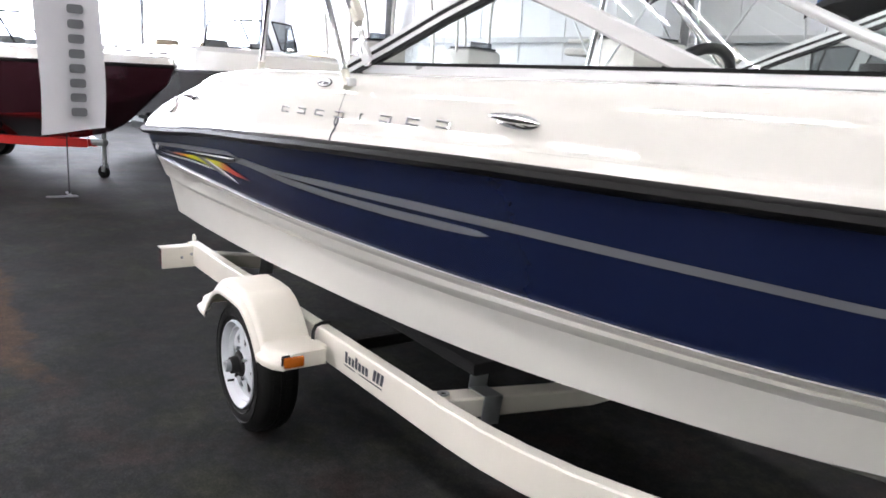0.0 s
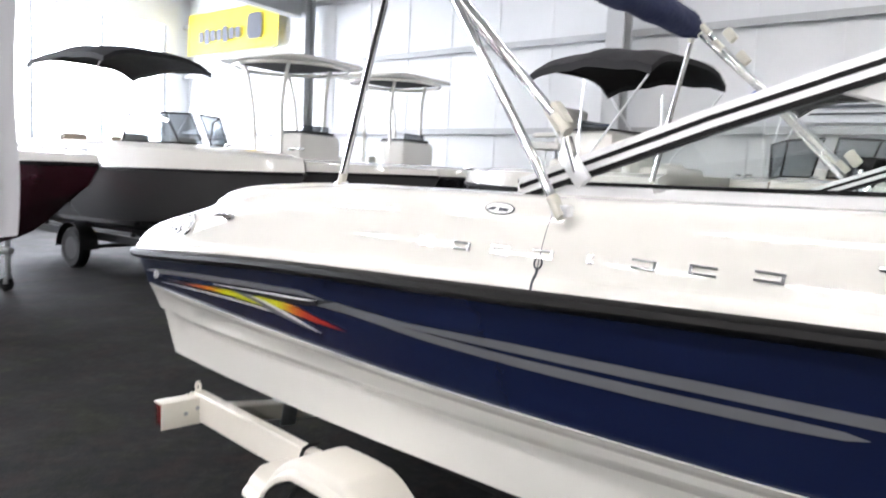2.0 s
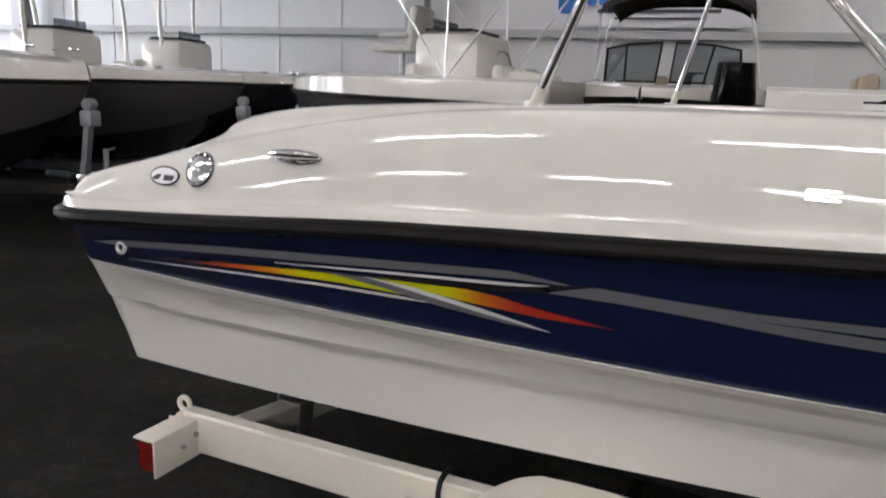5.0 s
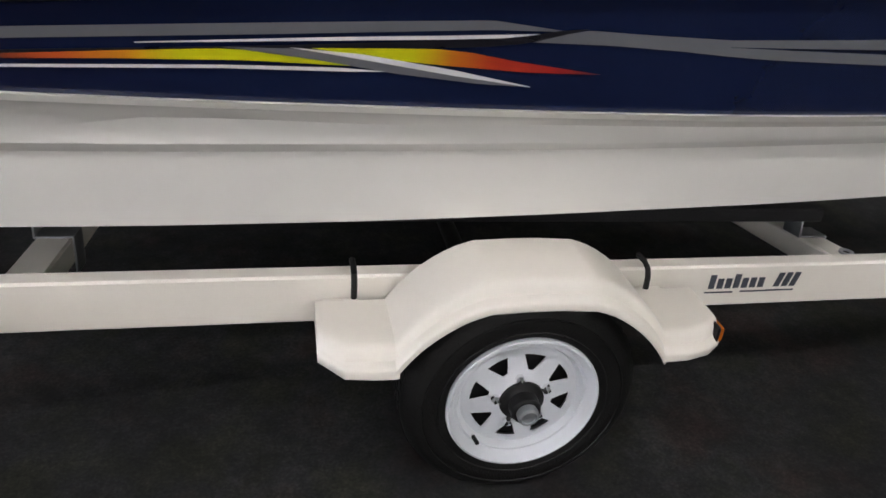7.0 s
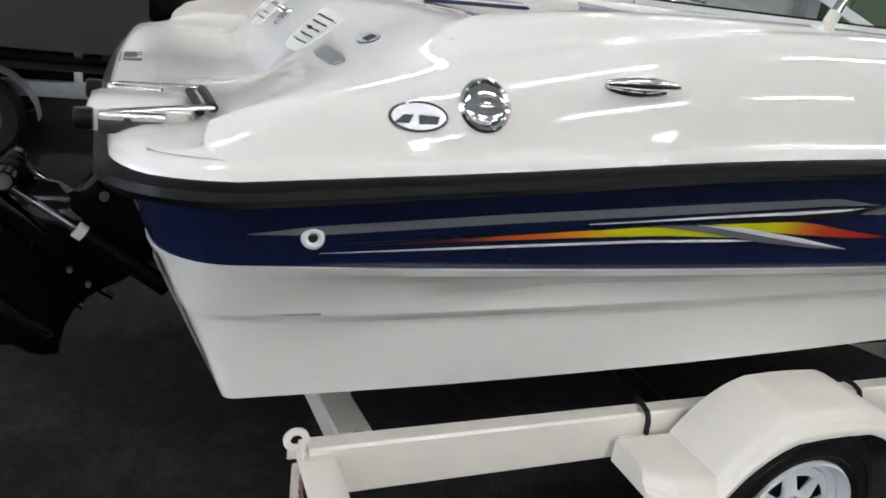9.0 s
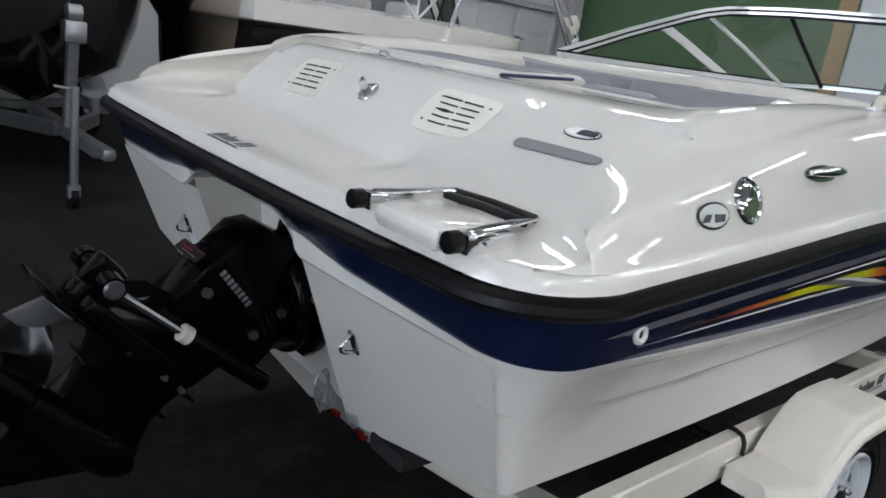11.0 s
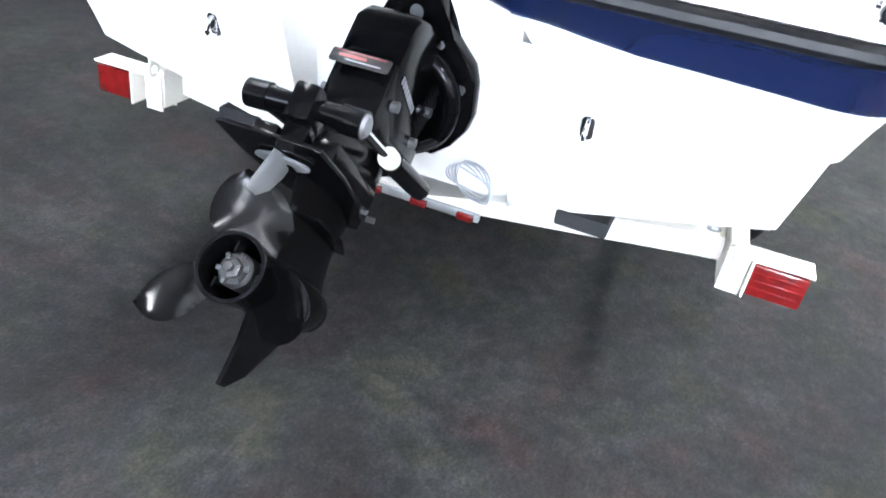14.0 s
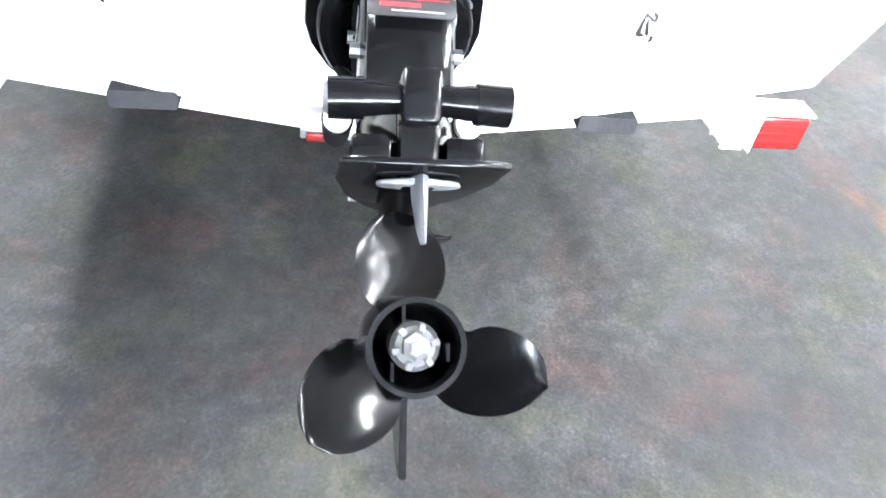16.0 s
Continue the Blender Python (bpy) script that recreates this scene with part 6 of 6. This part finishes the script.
    if console:
        cx = length * console_at
        bm = box(bmesh.new(), (cx, 0, g - 0.01), (0.72, 0.98, 0.94), 0.12)
        con = add("console", bm, deck_mat, "white steering console")
        add("dash_screen", box(bmesh.new(), (cx + 0.02, 0, g + 0.470), (0.50, 0.78, 0.03), 0.01), BLACK_MATT, "black dash top", con)
        bm = bmesh.new()
        tube(bm, [(cx - 0.38 + 0.04 * math.cos(a), 0.16 * math.cos(a) - 0.1, g + 0.14 + 0.16 * math.sin(a)) for a in (2 * math.pi * k / 16 for k in range(17))], 0.012, 6)
        add("steering_wheel", bm, STEEL, "steel steering wheel", con)
        add("console_shield", box(bmesh.new(), (cx + 0.22, 0, g + 0.535), (0.02, 0.6, 0.10), 0.008), DARK_GLASS, "smoked console screen", con)
        add("lean_seat", box(bmesh.new(), (cx - 0.75, 0, g - 0.05), (0.40, 0.80, 0.30), 0.06), WHITE_VINYL, "white leaning seat")
    if top and top[0] == "canopy":
        cx, z1, mat = top[1] * length, top[2], top[3]
        wl, wb = top[4] if len(top) > 4 else 1.9, top[5] if len(top) > 5 else beam * 0.44
        bm = bmesh.new()
        rows = []
        for i in range(9):
            x = cx + wl * (i / 8 - 0.5)
            drop = 0.11 * (2 * i / 8 - 1) ** 2
            rows.append([(x, wb * (2 * j / 10 - 1), z1 - drop - 0.17 * abs(2 * j / 10 - 1) ** 4 + 0.015 * math.sin(i * 2.1)) for j in range(11)])
        grid(bm, rows)
        grid(bm, [[(x, y, z - 0.02) for x, y, z in r] for r in rows])
        grid(bm, [rows[0], [(x, y, z - 0.06) for x, y, z in rows[0]]])
        grid(bm, [rows[-1], [(x, y, z - 0.06) for x, y, z in rows[-1]]])
        for r in (0, -1):
            grid(bm, [[q[r] for q in rows], [(q[r][0], q[r][1], q[r][2] - 0.08) for q in rows]])
        add("canopy", bm, mat, "dark canvas sun canopy")
        for s in (-1, 1):
            for dx in (-0.48, 0.0, 0.46):
                add("pole", tube(bmesh.new(), [(cx, s * (hb(cx) - 0.1), g), (cx + dx * wl, s * wb, z1 - 0.36)], 0.012, 6), ALU, "aluminium canopy pole")
    if top and top[0] == "hardtop":
        cx, z1 = top[1] * length, top[2]
        lx, ly = top[3], beam * 0.46
        m = Matrix.Translation((cx, 0, z1))
        add("hardtop", slab(bmesh.new(), [(x, y) for x, y in rounded(lx, 2 * ly, 0.35)], m, 0.05, 0.02), GELCOAT, "white hard top")
        add("hardtop_lining", slab(bmesh.new(), rounded(lx * 0.72, 1.5 * ly, 0.3), m @ Matrix.Translation((0, 0, -0.018)), 0.015), BLACK_CLOTH, "black top lining")
        for s in (-1, 1):
            loop = [(cx + lx * 0.5 * math.cos(a), s * ly * abs(math.sin(a)) * 0.98, z1 - 0.05) for a in (math.pi * k / 14 for k in range(15))]
            add("top_rail", tube(bmesh.new(), loop, 0.030, 8), GELCOAT, "white tube rail")
            for dx, tx in ((-0.40, -0.42), (0.42, 0.30)):
                add("top_post", tube(bmesh.new(), bez((cx + dx * 0.8, s * beam * 0.24, g - 0.35), (cx + dx * 0.8, s * beam * 0.24, g + 0.5), (cx + tx * lx * 0.4, s * beam * 0.25, z1 - 0.7), (cx + tx * lx * 0.72, s * ly * 0.52, z1 - 0.04), 8), 0.032, 8), GELCOAT, "white tube post")
    if name != "skiff":  # the skiff has no engine on it
        add("outboard", tube(bmesh.new(), [(-0.25, 0, rail - 0.7), (-0.25, 0, rail - 0.1), (-0.28, 0, rail + 0.1), (-0.28, 0, rail + 0.45)], [0.06, 0.09, 0.2, 0.16], 14), BLACK, "black outboard engine")
    for s in (-1, 1):
        for t in (0.86, 0.93):
            add("cleat", box(bmesh.new(), (length * t, s * hb(length * t) * 0.9, g + 0.01), (0.12, 0.03, 0.03), 0.008), CHROME, "chrome cleat")

    # its trailer
    rig = thing("boat_trailer", M @ Vector((length / 2, 0, FLOOR_Z)), trailer_label, "trailer", "trailers below the showroom boats")

    def rigged(nm, bm, mat, lab="", parent=None, smooth=True):
        bm.transform(M)
        return part(nm, bm, mat, parent or rig, lab, smooth)

    zf = 0.46
    end = length + tongue
    for s in (-1, 1):
        rigged("side_beam", strip(bmesh.new(), [(0.2, s * 0.62, zf), (length * 0.6, s * 0.62, zf), (min(length * 0.8, end - 0.75), s * 0.42, zf), (min(length - 0.2, end - 0.25), s * 0.06, zf)], 0.06, 0.12), trailer_mat, "box section beam")
        rigged("bunk", strip(bmesh.new(), [(0.2, s * 0.45, rail - 0.90), (length * 0.6, s * 0.45, rail - 0.90)], 0.12, 0.05), CARPET, "carpeted bunk")
        for x in (0.5, length * 0.5):
            rigged("bunk_post", box(bmesh.new(), (x, s * 0.5, (zf + rail - 0.92) / 2), (0.06, 0.06, rail - 0.92 - zf), 0.005), trailer_mat)
        m = Matrix.Translation((length * 0.35, s * 0.86, FLOOR_Z + 0.31)) @ Matrix.Rotation(radians(-90 * s), 4, "X")
        wheel = rigged("wheel", lathe(bmesh.new(), [(0.17, -0.08), (0.27, -0.09), (0.31, -0.05), (0.31, 0.05), (0.27, 0.09), (0.17, 0.08)], m, 28), TYRE, "black tyre")
        rigged("rim", lathe(bmesh.new(), [(0.172, 0.082), (0.15, 0.05), (0.06, 0.06), (0.0, 0.07)], m, 24), DULL, "dull steel rim", wheel)
        bm = bmesh.new()
        grid(bm, [[(length * 0.35 + 0.40 * math.cos(a), s * yy, FLOOR_Z + 0.31 + 0.38 * math.sin(a)) for a in (math.pi * k / 10 for k in range(11))] for yy in (0.72, 0.97)])
        rigged("fender", bm, trailer_mat, "rounded fender")
    for x in (0.3, length * 0.55):
        rigged("crossmember", strip(bmesh.new(), [(x, -0.6, zf), (x, 0, zf - 0.06), (x, 0.6, zf)], 0.08, 0.08), trailer_mat)
    rigged("axle", tube(bmesh.new(), [(length * 0.35, -0.8, FLOOR_Z + 0.31), (length * 0.35, 0.8, FLOOR_Z + 0.31)], 0.03, 8), BLACK_MATT)
    rigged("tongue", strip(bmesh.new(), [(min(length * 0.7, end - 1.0), 0, zf + 0.005), (end - 0.2, 0, zf + 0.005)], 0.09, 0.10), trailer_mat, "trailer tongue")
    rigged("coupler", box(bmesh.new(), (end - 0.1, 0, zf + 0.02), (0.26, 0.10, 0.09), 0.03), STEEL, "steel coupler")
    bm = bmesh.new()
    bx = min(end - 0.55, length + 0.02)
    strip(bm, [(bx - 0.1, 0, zf + 0.06), (bx, 0, rail - 0.35)], 0.08, 0.07)
    box(bm, (bx + 0.02, 0, rail - 0.30), (0.14, 0.16, 0.16), 0.02)
    tube(bm, [(bx + 0.02, -0.05, rail - 0.16), (bx + 0.02, 0.05, rail - 0.16)], 0.06, 14)
    rigged("winch_post", bm, STEEL, "steel winch post with its drum")
    jx, jy = end - (0.45 if tongue > 0 else 0.12), 0.10 * jack_side
    bm = tube(bmesh.new(), [(jx, jy, zf + 0.42), (jx, jy, FLOOR_Z + 0.11)], 0.030, 12)
    tube(bm, [(jx, jy, zf + 0.40), (jx, jy + 0.14 * jack_side, zf + 0.42)], 0.010, 6)
    box(bm, (jx, jy, FLOOR_Z + 0.14), (0.06, 0.09, 0.10), 0.01)
    jack = rigged("jack", bm, STEEL, "steel tongue jack")
    rigged("jack_wheel", tube(bmesh.new(), [(jx - 0.02, jy - 0.025, FLOOR_Z + 0.085), (jx - 0.02, jy + 0.025, FLOOR_Z + 0.085)], 0.085, 18), RUBBER, "small rubber jack wheel", jack)
    return root


fleet_boat("maroon_runabout", "dark maroon and white runabout on a red trailer", (-5.3, 0.50), 33, 6.8, 2.2, 1.50, MAROON, MAROON, GELCOAT, BEIGE_VINYL, None, RED_PAINT, "red painted boat trailer below the maroon runabout", -1.25)
fleet_boat("bowrider", "white and grey bowrider under a dark folded canopy", (-4.45, 2.72), 10, 6.2, 2.05, 1.49, GREY_HULL, BLACK_HULL, GELCOAT, BEIGE_VINYL, ("canopy", 0.30, 3.36, BLACK_CLOTH, 2.3), BLACK_MATT, "black trailer below the white bowrider", 0.5, rim_h=0.40)
fleet_boat("centre_console", "grey centre console boat with a white hard top", (-4.4, 5.0), 12, 6.4, 2.0, 1.53, GREY_HULL, GREY_HULL, GELCOAT, WHITE_VINYL, ("hardtop", 0.51, 3.33, 1.95), STEEL, "galvanised trailer below the grey boat", 0.5, False, True, console_at=0.57)
fleet_boat("centre_console", "dark blue centre console boat with a white hard top", (-4.55, 7.05), 12, 5.6, 1.9, 1.54, BLACK_HULL, BLACK_HULL, GELCOAT, WHITE_VINYL, ("hardtop", 0.50, 3.30, 1.65), STEEL, "galvanised trailer below the dark blue boat", 0.5, False, True)
fleet_boat("skiff", "white skiff with a swivel chair and a black canopy", (-3.25, 4.45), 181, 3.25, 1.85, 1.50, GREY_HULL, BLACK_HULL, GELCOAT, WHITE_VINYL, ("canopy", 0.30, 3.02, BLACK_CLOTH, 1.5, 0.78), STEEL, "galvanised trailer below the white skiff", 0.4, False, True, console_at=0.35)
fleet_boat("bowrider", "white bowrider with a black windshield frame and a black canopy", (0.68, 4.40), 271, 4.0, 2.1, 1.54, GREY_HULL, BLACK_HULL, GELCOAT, BEIGE_VINYL, ("canopy", 0.45, 2.88, BLACK_CLOTH, 1.1, 0.80), STEEL, "galvanised trailer below a white bowrider", 0.9, jack_side=-1)
fleet_boat("runabout", "black and white runabout with a black canopy lying along the wall", (5.75, 4.75), 2, 4.0, 1.9, 1.50, BLACK_HULL, BLACK_HULL, GELCOAT, BEIGE_VINYL, ("canopy", 0.42, 2.78, BLACK_CLOTH, 1.5), STEEL, "galvanised trailer below a black runabout", 0.8)

# swivel chair standing in the skiff
CH = (-1.82, 4.42)
chair = thing("swivel_chair", (*CH, 1.08), "white swivel fishing chair on a steel post", "chair")
part("post", tube(bmesh.new(), [(*CH, 1.07), (*CH, 1.98)], 0.03, 10), STEEL, chair, "steel post")
part("seat", box(bmesh.new(), (CH[0] - 0.02, CH[1], 2.02), (0.46, 0.44, 0.09), 0.04), WHITE_VINYL, chair, "white vinyl seat")
lean = Matrix.Translation((CH[0] + 0.20, CH[1], 2.23)) @ Matrix.Rotation(radians(10), 4, "Y")
part("backrest", box(bmesh.new(), (0, 0, 0), (0.10, 0.44, 0.42), 0.045, lean), WHITE_VINYL, chair, "white vinyl backrest")
for s in (-1, 1):
    part("armrest", box(bmesh.new(), (CH[0] + 0.02, CH[1] + s * 0.24, 2.14), (0.34, 0.05, 0.05), 0.02), WHITE_VINYL, chair)

# ---- banners ----
def cloth_banner(name, label, c0, c1, z0, z1, material, wave=0.03):
    """A cloth hung between two plan points."""
    a, b = Vector((*c0, 0)), Vector((*c1, 0))
    d = (b - a).normalized()
    nrm = Vector((d.y, -d.x, 0))
    bm = bmesh.new()
    for off in (0.0, -0.003):
        grid(bm, [[a.lerp(b, k / 24) + nrm * (off + wave * math.sin(0.7 * k + 0.25 * j) * (0.3 + 0.7 * j / 10)) + Vector((0, 0, z1 + (z0 - z1) * j / 10 - 0.02 * math.sin(math.pi * k / 24))) for k in range(25)] for j in range(11)])
    ob = single(name, bm, material, label, "banner")
    return ob, a, b, d, nrm


def plane_bars(parent, at, d, nrm, bars, material):
    for u, z, w, h in bars:
        m = facing(at + d * u + Vector((0, 0, z)) + nrm * 0.05, d, nrm)
        part("printed_bar", slab(bmesh.new(), rounded(w, h, min(w, h) * 0.25, 3), m, 0.002), material, parent, smooth=False)


hung = lambda u: HALL @ Vector((u, -0.26, 0))
p, q = hung(-6.6), hung(-2.35)
ob, a, b, d, nrm = cloth_banner("yellow_banner", "yellow cloth banner with dark bars on the wall", p.xy, q.xy, 4.66, 5.80, YELLOW_CLOTH, 0.02)
plane_bars(ob, a, d, nrm, [(0.75 + 0.30 * k, 5.12, 0.25, 0.42 if k in (1, 4) else 0.30) for k in range(7)] + [(3.30, 5.22, 0.66, 0.66)], INK)
p, q = hung(9.35), hung(12.15)
ob, a, b, d, nrm = cloth_banner("dealer_banner", "white dealer banner with blue bars on the wall", p.xy, q.xy, 2.62, 3.16, WHITE_CLOTH, 0.008)
plane_bars(ob, a, d, nrm, [(0.56 + 0.168 * k, 3.0, 0.135, 0.20) for k in range(7)] + [(1.83 + 0.155 * k, 3.0, 0.125, 0.20) for k in range(6)] + [(0.22, 2.93, 0.3, 0.3)], BANNER_BLUE)
plane_bars(ob, a, d, nrm, [(1.5, 2.82, 1.7, 0.05), (1.5, 2.72, 1.2, 0.03)], INK)

# feather flag before the red trailer
fx = -4.95
flag = thing("feather_flag", (fx, -1.12, FLOOR_Z), "white advertising flag with faded grey bars on a pole", "flag")
bm = bmesh.new()
for off in (0.0, 0.003):
    grid(bm, [[(fx + off + 0.05 * math.sin(0.55 * k + 0.2 * j) * (k / 12), -1.12 + 0.68 * k / 12 + 0.02 * math.sin(j * 0.5), 0.70 + 0.10 * (k / 12) + (3.3 - 0.7) * j / 16) for k in range(13)] for j in range(17)])
part("cloth", bm, WHITE_CLOTH, flag, "thin white cloth")
part("pole", tube(bmesh.new(), [(fx, -0.86, FLOOR_Z + 0.02), (fx, -0.86, 0.80)], 0.008, 8), BLACK_MATT, flag, "thin black pole")
part("mast", tube(bmesh.new(), [(fx - 0.03, -0.86, 0.78), (fx - 0.03, -0.86, 3.4)], 0.008, 8), ALU, flag, "pale mast behind the cloth")
bm = box(bmesh.new(), (fx, -0.94, FLOOR_Z + 0.012), (0.04, 0.34, 0.02), 0.004)
box(bm, (fx, -0.86, FLOOR_Z + 0.034), (0.34, 0.04, 0.02), 0.004)
part("foot", bm, STEEL, flag, "steel cross foot")
for k in range(8):
    m = facing((fx + 0.062, -0.72, 0.98 + 0.165 * k), (0, 1, 0), (1, 0, 0))
    part("printed_bar", slab(bmesh.new(), rounded(0.17, 0.10, 0.03, 3), m, 0.002), SILVER_FILM, flag, smooth=False)
